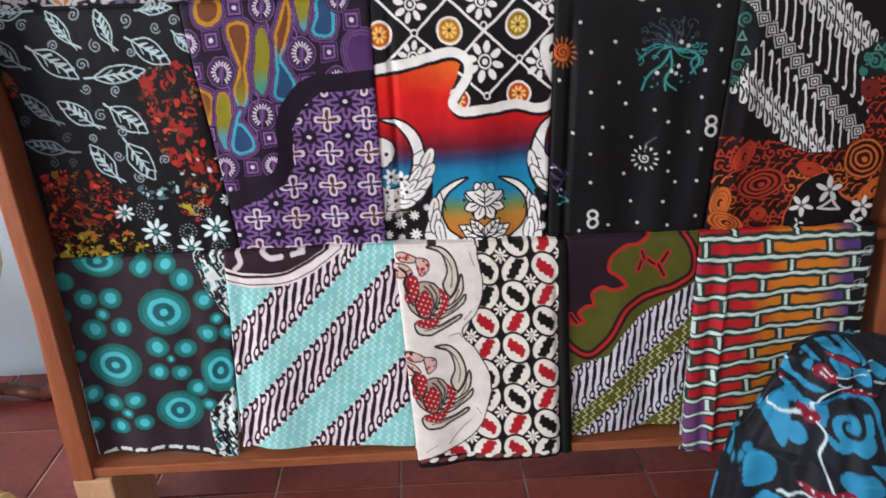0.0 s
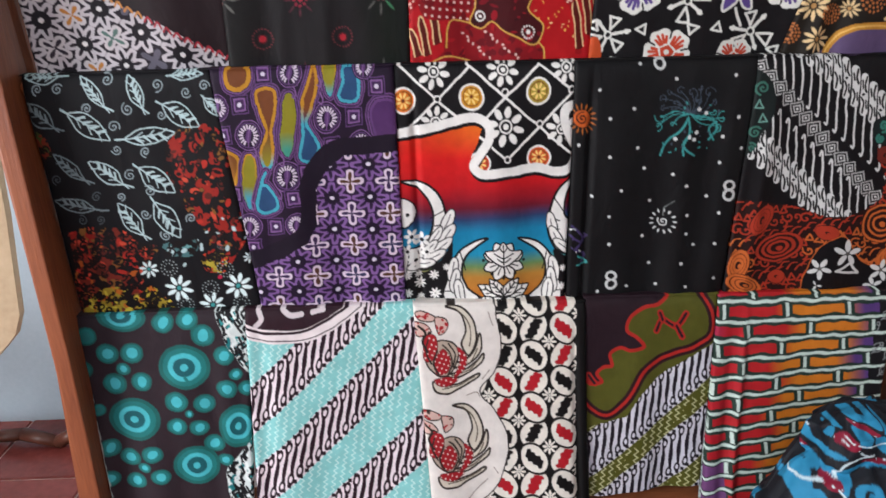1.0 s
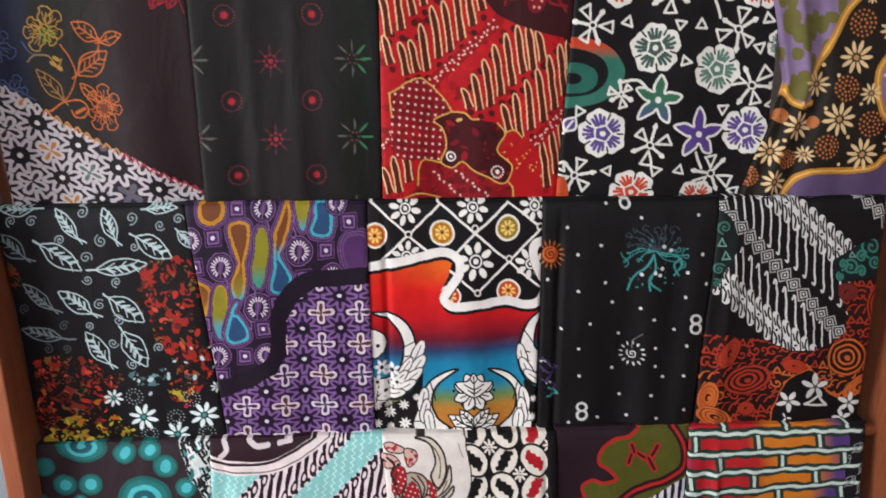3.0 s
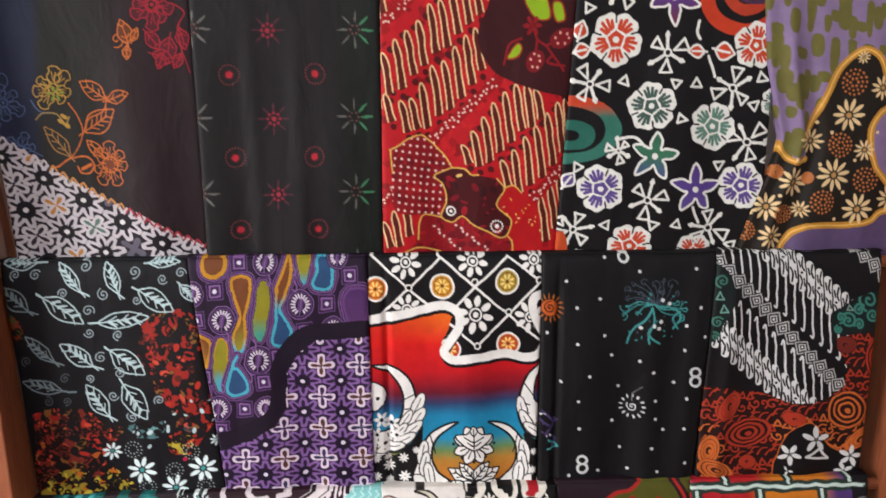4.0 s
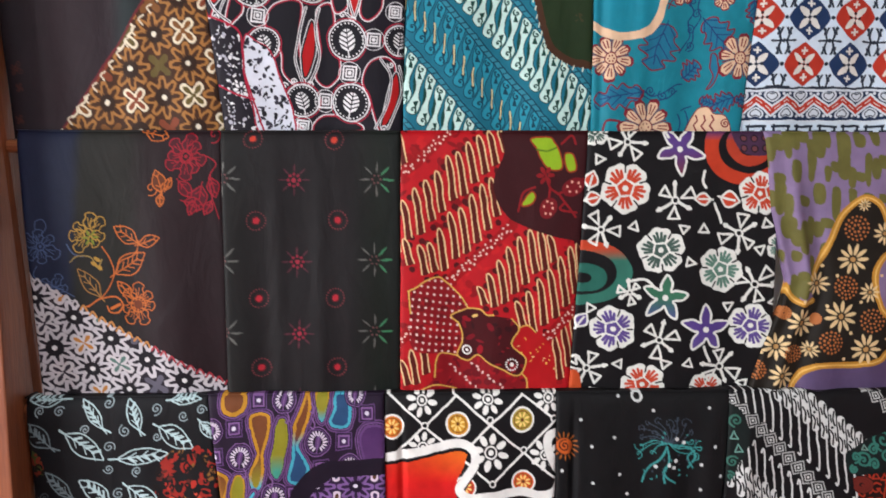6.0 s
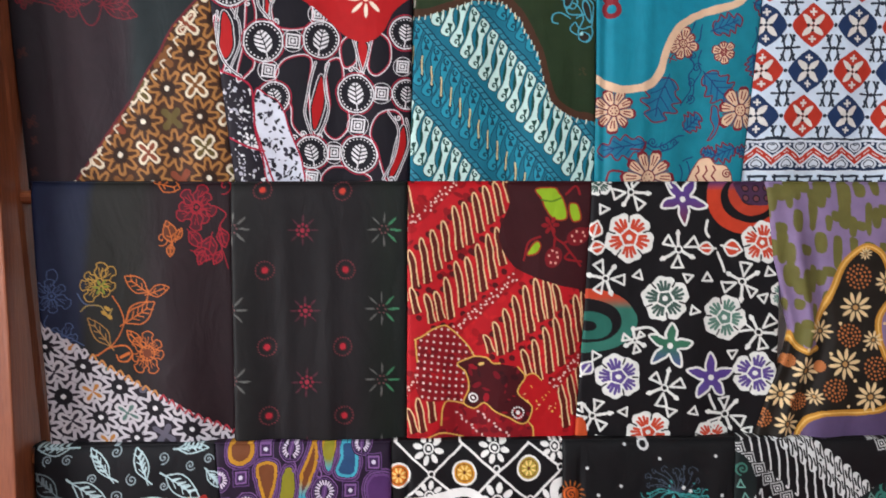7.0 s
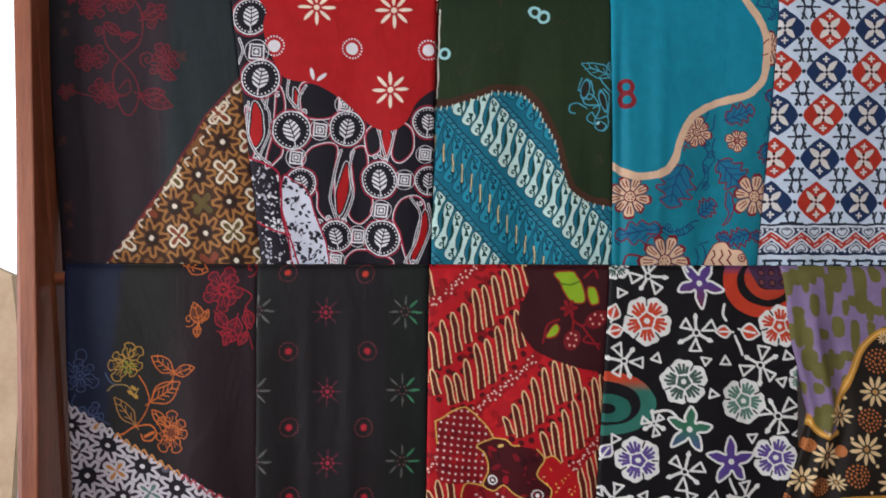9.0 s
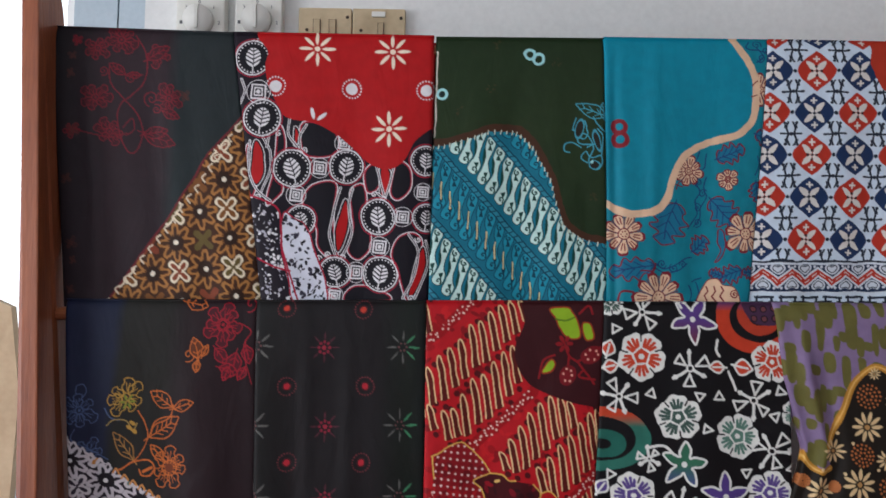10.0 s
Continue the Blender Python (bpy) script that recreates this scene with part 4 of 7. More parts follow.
def print_lozenges(p):
    red, blue, grey = lin(172, 56, 40), lin(34, 56, 92), lin(36, 44, 58)
    a, b = (183, 2), (-12, 178)
    p.only((p.y < 462).astype(float))
    dx, dy, i, j = p.cells(868, 14, a, b)
    body = (np.abs(dx) / 82 + (np.abs(dy) / 86) ** 1.55 - 1) * 50
    odd = np.mod(i + j, 2)
    far = 9 * p.soft
    p.field(np.where(odd == 0, body, far), red)
    p.field(np.where(odd == 1, body, far), blue)
    for k in range(4):
        g = radians(45 + 90 * k)
        u, v = dx * math.cos(g) + dy * math.sin(g), dy * math.cos(g) - dx * math.sin(g)
        p.field((np.hypot((u - 31) / 27, v / 13 * (1 + 0.012 * np.abs(u - 24))) - 1) * 13, lin(208, 204, 198))
    for k in range(5):
        g = radians(90 * k)
        ox, oy = (0, 0) if k == 4 else (19 * math.cos(g), 19 * math.sin(g))
        p.field(np.where(odd == 0, np.hypot(dx - ox, dy - oy) - 6, far), lin(60, 30, 34))
        p.field(np.where(odd == 1, np.hypot(dx - ox, dy - oy) - 6, far), grey)
    for s in (-1, 1):
        e = dy - s * 52
        p.field(np.minimum(np.maximum(np.abs(dx) - 4, np.abs(e) - 14), np.maximum(np.abs(dx) - 14, np.abs(e) - 4)), lin(208, 204, 198))
    dx, dy, i, j = p.cells(868 + 91, 14 + 1, a, b)
    p.field(np.hypot(dx, dy) - 8, grey)
    dx, dy, i, j = p.cells(868 + 85, 14 + 90, a, b)
    bend = 13 * np.sin(np.abs(dy) / 15)
    p.field(np.maximum(np.abs(np.abs(dx) - 10 - bend * 0.6) - 4.6, np.abs(dy) - 52), grey)
    p.field(np.maximum(np.abs(np.abs(dx) - 30 + 0.2 * np.abs(dy)) - 3.4, np.abs(np.abs(dy) - 36) - 13), grey)
    p.field(np.hypot(np.abs(dx) - 25, np.abs(dy) - 46) - 6, grey)
    p.field(np.maximum(np.abs(dy) - 4, np.abs(dx) - 34), grey)
    p.field(np.hypot((np.abs(dx) - 40) / 1.8, dy) - 5, grey)
    p.field(np.hypot(dx, dy) - 8, grey)
    p.only()
    p.field(np.abs(p.y - 525) - 62, lin(30, 48, 76))
    tri = np.abs(np.mod((p.x - 668) / 116, 1) - 0.5) * 2
    zig = p.y - (550 - 46 * tri)
    p.field(np.abs(zig) - 23, lin(200, 206, 212))
    p.field(np.abs(zig) - 13, red)
    p.field(np.maximum(np.abs(zig) - 2.4, 6 - np.abs(np.mod(p.x, 34) - 17)), lin(206, 196, 190))
    for k in range(-2, 7):
        for x, y, s in ((726 + 116 * k, 492, 1), (668 + 116 * k, 560, -1)):
            q = [(0, 24 * s), (-28, 2 * s), (-22, -17 * s), (0, -11 * s), (22, -17 * s), (28, 2 * s)]
            p.shape([(x + u, y + v) for u, v in q], lin(196, 202, 210), None, 3)
            p.shape([(x + u * 0.68, y + v * 0.68) for u, v in q], None, grey, 4)
            for e in (-44, 44):
                p.dot(x + e, y - 10 * s, 6, lin(196, 202, 210))
    for y, w in ((470, 5), (594, 7)):
        p.field(np.abs(p.y - y) - w, lin(200, 208, 216))
    p.field(np.abs(p.y - 462) - 4, grey)
    low = (p.y > 603).astype(float)
    p.only(low)
    key = np.mod(p.x / 96, 1)
    p.field(np.minimum(np.minimum(np.abs(p.y - 611) - 5 + far * ((key > 0.42) & (key < 0.6)), np.abs(p.y - 632) - 5 + far * (key < 0.2)), np.minimum(np.abs(key - 0.32) * 96 - 5 + far * (p.y < 611), np.abs(key - 0.72) * 96 - 5 + far * (p.y > 632))), grey)
    p.only()
    p.only(p.inside([(1110, -520), (1125, -440), (1120, -380), (1150, -300), (1190, -250), (1260, -230), (1260, -520)]))
    p.lay(np.arange(p.x.size), np.ones(p.x.size), lin(170, 60, 40))
    p.only()


def print_vine(p):
    p.ramp(p.x + 0.03 * p.y, [(0, lin(30, 36, 64)), (172, lin(32, 38, 60)), (200, lin(36, 35, 31)), (320, lin(37, 35, 31)), (365, lin(40, 29, 31)), (430, lin(40, 23, 28)), (600, lin(38, 22, 27))])
    amber, gold, slate, red = lin(184, 104, 48), lin(170, 134, 62), lin(76, 92, 124), lin(150, 30, 46)
    p.line([(92, 290), (108, 265), (98, 246), (80, 250), (80, 268)], 2.6, slate)
    sketch_bloom(p, 95, 316, 52, slate, 2.6, 6, 20)
    sketch_bloom(p, 128, 430, 42, slate, 2.6, 5, 70)
    p.line([(85, 365), (80, 395), (130, 420), (180, 450)], 2.4, slate)
    p.line([(160, 310), (180, 335), (205, 340)], 4, slate)
    sketch_bloom(p, 216, 280, 54, gold, 2.8, 7, 10)
    p.petals(222, 292, 22, 6, lin(120, 130, 48), 0.2, 0.14)
    p.line([(170, 358), (190, 340), (225, 345), (240, 372), (252, 350)], 3, lin(150, 128, 76))
    p.line([(254, 318), (278, 362), (282, 400), (262, 440), (228, 468), (205, 480)], 3, amber)
    p.line([(290, 380), (300, 355), (340, 335), (350, 300)], 3, amber)
    p.leaf(288, 388, 366, 334, 0.28, amber, 3, 4)
    p.leaf(346, 305, 284, 266, 0.26, amber, 3, 3)
    p.leaf(350, 310, 404, 294, 0.26, amber, 3, 2)
    p.leaf(250, 448, 190, 376, 0.2, lin(150, 112, 60), 3, 3)
    p.leaf(330, 448, 294, 410, 0.22, amber, 3, 2)
    for x, y in ((240, 350), (246, 372), (232, 362)):
        p.oval(x, y, 9, 5, gold, 40)
    p.line([(218, 476), (248, 455), (290, 448), (308, 470), (296, 492), (276, 490), (268, 474)], 4, amber)
    p.line([(300, 470), (280, 480)], 8, amber)
    sketch_bloom(p, 350, 470, 56, amber, 2.8, 7, 10)
    p.dot(350, 470, 20, amber, 3)
    p.dot(350, 470, 12, lin(110, 56, 30))
    sketch_bloom(p, 472, 85, 60, red, 3, 8, 5, lin(76, 22, 34))
    p.dot(472, 85, 17, red, 3)
    for q in ((455, 150, 490, 190), (515, 160, 500, 225), (470, 200, 520, 215), (540, 140, 552, 190), (495, 200, 480, 235), (540, 200, 520, 232)):
        p.leaf(*q, 0.3, red, 3, 2, lin(82, 24, 36))
    p.line([(525, 85), (552, 105), (535, 140), (545, 200), (560, 245)], 3, red)
    p.spiral(545, 30, 22, 3, red, 1.3)
    p.leaf(365, 22, 425, 36, 0.3, amber, 3, 2)
    p.spiral(382, 165, 20, 3, amber, 1.3, 0)
    for q in ((410, 175, 392, 120), (408, 180, 405, 212), (420, 170, 432, 140)):
        p.leaf(*q, 0.3, amber, 3, 2, lin(96, 52, 28))
    edge = [(-40, 342), (40, 378), (150, 442), (240, 503), (330, 552), (440, 606), (580, 682), (660, 730)]
    p.only(p.inside(edge + [(660, 800), (-40, 800)], False))
    p.stars(82, 450, (98, 56), (-47, 80), lin(40, 32, 42), lin(186, 180, 184), lin(206, 202, 202), lin(190, 184, 186), [lin(52, 44, 56), lin(96, 92, 104), lin(176, 122, 62), lin(58, 46, 58), lin(92, 116, 110)], 0.105, 0.7)
    p.only()
    for k in range(24):
        t = k / 23
        x, y = 40 + 545 * t, 376 + 306 * t + 14 * math.sin(t * 3)
        p.line([(x - 8, y + 4), (x, y - 6), (x + 10, y + 8)], 5, lin(186, 178, 180) if t < 0.3 else lin(186, 130, 74) if t < 0.62 else lin(160, 50, 62))


def print_sparks(p):
    p.ramp(p.x, [(560, lin(33, 32, 31)), (700, lin(31, 27, 29)), (900, lin(33, 29, 31)), (985, lin(33, 38, 33)), (1030, lin(26, 30, 28))])
    pink, ash, green = lin(88, 42, 54), lin(104, 104, 100), lin(72, 132, 96)
    for x, y in ((757, 145), (765, 357), (772, 548), (775, 735)):
        p.petals(x, y, 40, 8, pink, 0.5, 0.055, 0)
        dotted_ring(p, x, y, 15, 8, 4, lin(134, 38, 58))
        p.dot(x, y, 6, lin(150, 44, 62))
    for k, (x, y) in enumerate(((974, 145), (968, 352), (969, 541), (570, 142), (568, 354), (578, 544), (970, 735))):
        p.petals(x, y, 44, 8, ash, 0.4, 0.05)
        p.petals(x, y, 46, 8, green if k < 3 else ash, 0.36, 0.065, 0, None, (2, 3, 4, 5, 6))
        dotted_ring(p, x, y, 11, 6, 2.8, lin(112, 76, 76))
    for k, (x, y) in enumerate(((648, 40), (657, 250), (666, 453), (675, 640), (862, 42), (872, 248), (866, 452), (872, 636))):
        dotted_ring(p, x, y, 24, 20, 2.2, lin(116, 52, 58))
        p.dot(x, y, 12, lin(78, 26, 34))
        p.dot(x, y, 8, lin(184, 66, 48) if y < 60 else lin(166, 42, 54))


def sliver(p, x, y, h, fill, edge, w=4.0, fat=1.0):
    q = [(-9, -0.5), (2, -0.36), (9, -0.05), (11, 0.3), (8, 0.52), (0, 0.36), (-5, 0.05), (-12, -0.25)]
    p.shape([(x + a * fat, y + b * h) for a, b in q], fill, edge, w)


def print_redblades(p):
    maroon, gold, red, dark = lin(92, 26, 20), lin(216, 184, 140), lin(164, 22, 30), lin(84, 16, 22)
    p.specks(0, 0, 480, 650, 420, [lin(150, 20, 28), lin(186, 32, 38), lin(132, 16, 26)], (4, 16))
    tops = ((36, 225, 90), (64, 205, 105), (90, 180, 95), (115, 158, 95), (141, 128, 100), (166, 118, 100), (191, 92, 95), (216, 72, 90), (241, 58, 80), (266, 42, 54), (24, 60, 80), (10, 260, 90))
    second = ((40, 300, 60), (75, 318, 70), (98, 312, 70), (121, 295, 100), (147, 262, 110), (173, 250, 105), (198, 222, 110), (222, 195, 105), (244, 172, 90))
    third = ((215, 405, 46), (238, 392, 80), (263, 372, 100), (286, 345, 110), (311, 322, 110), (336, 300, 100), (359, 296, 95), (380, 292, 66))
    fourth = ((306, 452, 66), (331, 446, 100), (357, 420, 110), (383, 400, 115), (408, 372, 115), (432, 345, 110), (450, 330, 100))
    last = ((34, 592, 62), (55, 578, 84), (78, 550, 88), (394, 556, 110), (416, 528, 104), (437, 500, 90), (452, 560, 110))
    for row in (tops, second, third, fourth):
        for x, y, h in row:
            for s in (-0.62, 0.62):
                p.oval(x + 8, y + s * h + 4, 8, 7, dark, 40)
    for row in (tops, second, third, fourth, last):
        for x, y, h in row:
            hook(p, x, y, h, maroon, gold)
    for ax, ay, bx, by in ((0, 140, 145, 15), (120, 385, 285, 240), (0, 540, 50, 480), (360, 515, 440, 430), (20, 120, 60, 90)):
        n = int(math.hypot(bx - ax, by - ay) / 5)
        p.line([(ax, ay), (bx, by)], 26, lin(150, 20, 28), False)
        for k in range(n):
            t = k / n
            p.dot(ax + (bx - ax) * t + 7 * math.sin(k * 2.2), ay + (by - ay) * t + 8 * math.cos(k * 1.7), 2.6, lin(216, 182, 170))
    p.shape([(280, 5), (268, 70), (242, 140), (262, 200), (300, 235), (370, 260), (430, 275), (480, 285), (480, 5)], lin(62, 20, 25))
    stem, lime = lin(136, 26, 34), lin(142, 174, 40)
    for q in ([(332, 36), (375, 34), (388, 48), (400, 68), (405, 106), (372, 108), (352, 82), (345, 60)], [(415, 72), (432, 75), (438, 108), (420, 115), (412, 92)], [(308, 192), (330, 162), (342, 172), (332, 190)]):
        p.shape(q, lime, lin(150, 60, 34), 4)
    p.line([(345, 62), (370, 66), (392, 60)], 4, lin(90, 120, 30))
    for q in ([(362, 118), (376, 150), (395, 165), (412, 185), (438, 220)], [(376, 150), (372, 180)], [(395, 165), (430, 150), (455, 130)], [(300, 205), (312, 165), (340, 150)], [(412, 185), (400, 200), (440, 210)], [(405, 50), (430, 30), (438, 50)]):
        p.line(q, 5, stem)
    p.petals(364, 122, 22, 6, stem, 0.2, 0.22)
    for x, y, a, b, r in ((372, 198, 20, 26, 30), (432, 150, 30, 20, -20)):
        p.oval(x, y, a, b, lin(120, 24, 34), r)
        for k in range(6):
            p.dot(x + a * 0.55 * math.cos(k * 1.1), y + b * 0.6 * math.sin(k * 1.1), 3, lin(214, 160, 144))

    def at(q):
        return [((a + 30) / 2.254, (b + 720) / 2.254) for a, b in q]

    def dotted(q, pitch, col, r):
        p.only(p.inside(q))
        dx, dy, i, j = p.cells(50, 430, (pitch, pitch * 0.12), (-pitch * 0.1, pitch * 1.08))
        p.field(np.hypot(dx, dy) - r, col)
        p.only()
    hill = at([(55, 170), (100, 150), (150, 110), (220, 92), (260, 120), (330, 190), (372, 262), (292, 295), (330, 350), (350, 440), (318, 520), (235, 508), (80, 480), (70, 290)])
    p.shape(hill, lin(134, 22, 32))
    p.only(p.inside(hill))
    p.specks(10, 390, 170, 560, 60, [lin(160, 26, 34), lin(112, 16, 26)], (5, 12))
    p.only()
    dotted(hill, 15.5, lin(216, 184, 176), 3)
    base = at([(200, 640), (210, 540), (235, 508), (320, 525), (375, 548), (430, 518), (480, 560), (560, 600), (620, 632), (665, 620), (690, 660), (690, 760), (150, 760)])
    p.shape(base, lin(138, 24, 34))
    p.only(p.inside(base))
    p.specks(90, 540, 330, 650, 60, [lin(160, 28, 40), lin(110, 18, 30)], (5, 12))
    p.only()
    for x0, y0, x1, y1 in ((280, 575, 430, 715), (395, 565, 560, 700)):
        for k in range(9):
            (a, b), = at([(x0 + (x1 - x0) * k / 8 + 8 * math.sin(k * 2), y0 + (y1 - y0) * k / 8)])
            p.oval(a, b, 3.6, 2.6, lin(216, 184, 176), 40 * k)
    flank = at([(645, 375), (700, 360), (738, 395), (820, 480), (840, 760), (690, 760), (690, 660), (665, 620), (685, 540), (610, 470)])
    p.shape(flank, lin(172, 26, 32))
    p.only(p.inside(flank))
    p.specks(280, 470, 390, 660, 26, [lin(212, 166, 84), lin(220, 180, 130)], (2, 4))
    p.only()
    beast = at([(375, 265), (440, 268), (480, 300), (612, 320), (645, 375), (610, 470), (685, 540), (665, 620), (620, 632), (560, 600), (480, 560), (430, 518), (375, 548), (318, 520), (350, 440), (330, 350), (288, 300)])
    p.shape(beast, lin(74, 18, 24))
    p.only(p.inside(beast))
    p.specks(120, 430, 330, 600, 46, [lin(146, 24, 40), lin(122, 20, 36), lin(58, 16, 22)], (4, 12))
    p.only()
    for q in ([(55, 170), (100, 150), (150, 110), (220, 92), (260, 120), (330, 190), (375, 265)], [(75, 290), (60, 175)], [(375, 265), (288, 298), (330, 350), (350, 440), (318, 520), (375, 548), (430, 518), (480, 560), (560, 600), (620, 632), (665, 620), (685, 540), (610, 470), (615, 430), (648, 375), (612, 318)],
              [(375, 265), (440, 268), (478, 300), (512, 300)], [(200, 640), (210, 540), (235, 508), (320, 525)], [(665, 620), (690, 660), (690, 740)], [(645, 372), (695, 358), (738, 395)], [(130, 712), (205, 684), (320, 712)]):
        p.line(at(q), 3.6, lin(206, 166, 88))
    (ex, ey), = at([(415, 305)])
    p.oval(ex, ey, 8, 4, lin(214, 180, 110), -20)
    for (x, y), r in zip(at([(610, 574), (370, 492)]), (7, 5)):
        p.dot(x, y, r * 0.7, WHITE)
        dotted_ring(p, x, y, r * 1.9, 14, 2.2, WHITE)
    p.line([(12, 20), (12, 95)], 6, lin(200, 180, 110))


def print_flowers(p):
    ink = lin(218, 218, 212)
    for x, y, a, b, w, col in ((845, 62, 86, 70, 28, lin(184, 66, 40)), (850, 55, 40, 34, 24, lin(172, 66, 44)), (448, 350, 104, 66, 24, lin(58, 116, 102)), (452, 362, 40, 24, 22, lin(46, 104, 92))):
        p.oval(x, y, a, b, col, 0, w)
    i = np.flatnonzero((p.y < 330) & (p.x < 560) & (p.x > 420) & (p.c[:, 1] > 0.08))
    mix = np.clip((322 - p.y[i]) / 30, 0, 1)[:, None]
    p.c[i] += (np.array(lin(184, 72, 44)) - p.c[i]) * mix
    i = np.flatnonzero((p.y < 40) & (p.x > 730) & (p.c[:, 0] > 0.1))
    p.c[i] += (np.array(lin(98, 70, 112)) - p.c[i]) * np.clip((44 - p.y[i]) / 26, 0, 1)[:, None]
    p.shape([(820, 18), (900, 18), (900, 70), (850, 74), (822, 55)], lin(76, 50, 76))
    for k in range(6):
        p.dot(838 + 26 * (k % 3), 36 + 24 * (k // 3), 9, lin(36, 26, 34))
        p.dot(838 + 26 * (k % 3), 36 + 24 * (k // 3), 6, lin(112, 66, 70))
    tints = {"r": lin(190, 74, 48), "g": lin(70, 92, 84), "v": lin(96, 78, 138), "p": lin(96, 130, 116)}
    for k, (x, y, r, t) in enumerate(((555, 152, 58, "r"), (637, 298, 54, "g"), (778, 343, 53, "p"), (523, 485, 54, "v"), (850, 480, 53, "v"), (592, 622, 52, "r"), (874, 165, 50, "r"), (742, 640, 46, "r"), (486, 18, 34, "g"), (922, 290, 34, "p"), (402, 460, 30, "v"))):
        batik_flower(p, x, y, r, tints[t], ink, 18 + 31 * k)
    for k, (x, y, r) in enumerate(((562, 45, 42), (672, 180, 44), (497, 248, 42), (822, 258, 45), (860, 378, 47), (632, 512, 44), (778, 580, 45), (462, 582, 42), (562, 398, 28), (400, 560, 36))):
        windmill(p, x, y, r, ink, 33 * k)
    for x, y, r, c0, c1, rot in ((685, 62, 58, lin(92, 66, 128), lin(110, 52, 66), 15), (645, 410, 56, lin(62, 112, 88), lin(84, 82, 140), -10), (742, 488, 58, lin(92, 70, 136), lin(104, 88, 150), -90)):
        pts = []
        for k in range(5):
            for d, f in ((0, 1.0 + 0.08 * math.sin(k * 2 + x)), (18, 0.72), (36, 0.36), (50, 0.56)):
                a = radians(rot + 72 * k + d)
                pts.append((x + r * f * math.cos(a), y + r * f * math.sin(a)))
        p.shape(pts, c0, ink, 5)
        p.only(p.inside(pts))
        lo = np.clip((p.y - y) / r, 0, 1) * (p.c[:, 1] < 0.4)
        p.c += (np.array(c1) - p.c) * (lo * p.m)[:, None]
        p.only()
        p.shape(pts, None, ink, 5)
        p.dot(x, y, 7, ink)
    for k, (x, y) in enumerate(((493, 85), (575, 242), (690, 247), (738, 248), (872, 295), (705, 325), (535, 572), (643, 572), (698, 570), (797, 430), (890, 235), (832, 622), (470, 436), (905, 420), (480, 640))):
        a = [radians(50 * k + 120 * j) for j in range(3)]
        p.shape([(x + 14 * math.cos(t), y + 13 * math.sin(t)) for t in a], None, ink, 5, False)
    for x0, y0, x1, y1, t in ((470, 150, 480, 112, "r"), (462, 180, 498, 172, "r"), (755, 178, 720, 178, "r"), (782, 172, 825, 184, "r"), (440, 480, 462, 450, "v")):
        p.leaf(x0, y0, x1, y1, 0.4, ink, 5, 0, tints[t])
    for q in ([(766, 188), (780, 232)], [(742, 112), (738, 136), (746, 150)], [(565, 372), (600, 366), (622, 385)], [(736, 530), (752, 566)], [(620, 16), (650, 18), (660, 34)], [(900, 375), (925, 366)]):
        p.line(q, 6.5, ink)
    p.oval(432, 625, 18, 40, lin(190, 84, 46), 0)


def print_olive_daisy(p):
    gold, cream, violet = lin(186, 136, 56), lin(216, 190, 146), lin(134, 116, 148)
    top = [(480, 20), (520, 250), (550, 440), (575, 515), (615, 550), (648, 545), (648, 470), (690, 385), (732, 290), (792, 240), (842, 262), (885, 330), (960, 300), (1040, 340), (1060, 20)]
    p.shape(top, violet)
    p.only(p.inside(top))
    for k in range(96):
        x, y = 500 + (k * 47) % 540, 50 + 88 * (k // 16) + (k * 29) % 50
        w, h = 9 + (k * 7) % 9, 10 + (k * 13) % 34
        p.shape([(x - w, y - h), (x + w, y - h + 6), (x + w - 3, y + h), (x - w + 2, y + h - 4)], lin(108, 104, 58))
    p.only()
    low = [(580, 840), (600, 785), (650, 742), (760, 738), (845, 730), (885, 700), (1000, 690), (1000, 840)]
    p.shape(low, lin(96, 80, 112))
    right = [(1040, 380), (900, 385), (852, 420), (832, 470), (848, 560), (900, 620), (1040, 640)]
    p.shape(right, violet)
    for q in ([(566, 480), (580, 525), (618, 552), (650, 545)], [(645, 475), (690, 385), (732, 292), (790, 242), (842, 262), (885, 330), (960, 305)], right[1:6], low[:7]):
        p.line(q, 19, gold)
        p.line(q, 5, lin(216, 178, 104))
    for k, (x, y, r) in enumerate(((765, 420, 46), (615, 610, 42), (730, 590, 48), (806, 690, 46), (540, 682, 40), (555, 772, 38), (664, 492, 36), (858, 345, 34), (815, 520, 30), (640, 690, 26), (795, 262, 18), (905, 660, 40))):
        p.petals(x, y, r, 10, cream, 0.28, 0.12, 13 * k, lin(180, 140, 90))
    for x, y, r in ((775, 330, 34), (745, 505, 32), (825, 605, 34), (700, 670, 32), (590, 705, 26), (484, 752, 26), (566, 580, 18), (660, 600, 14)):
        for q, n in ((1.0, 16), (0.66, 11), (0.32, 6)):
            dotted_ring(p, x, y, r * q, n, 3.6, lin(176, 112, 66))
    for x, y in ((720, 470), (690, 560), (790, 550), (760, 640), (620, 545), (575, 650), (500, 700), (740, 720), (680, 440), (850, 470)):
        p.dot(x, y, 5, cream)


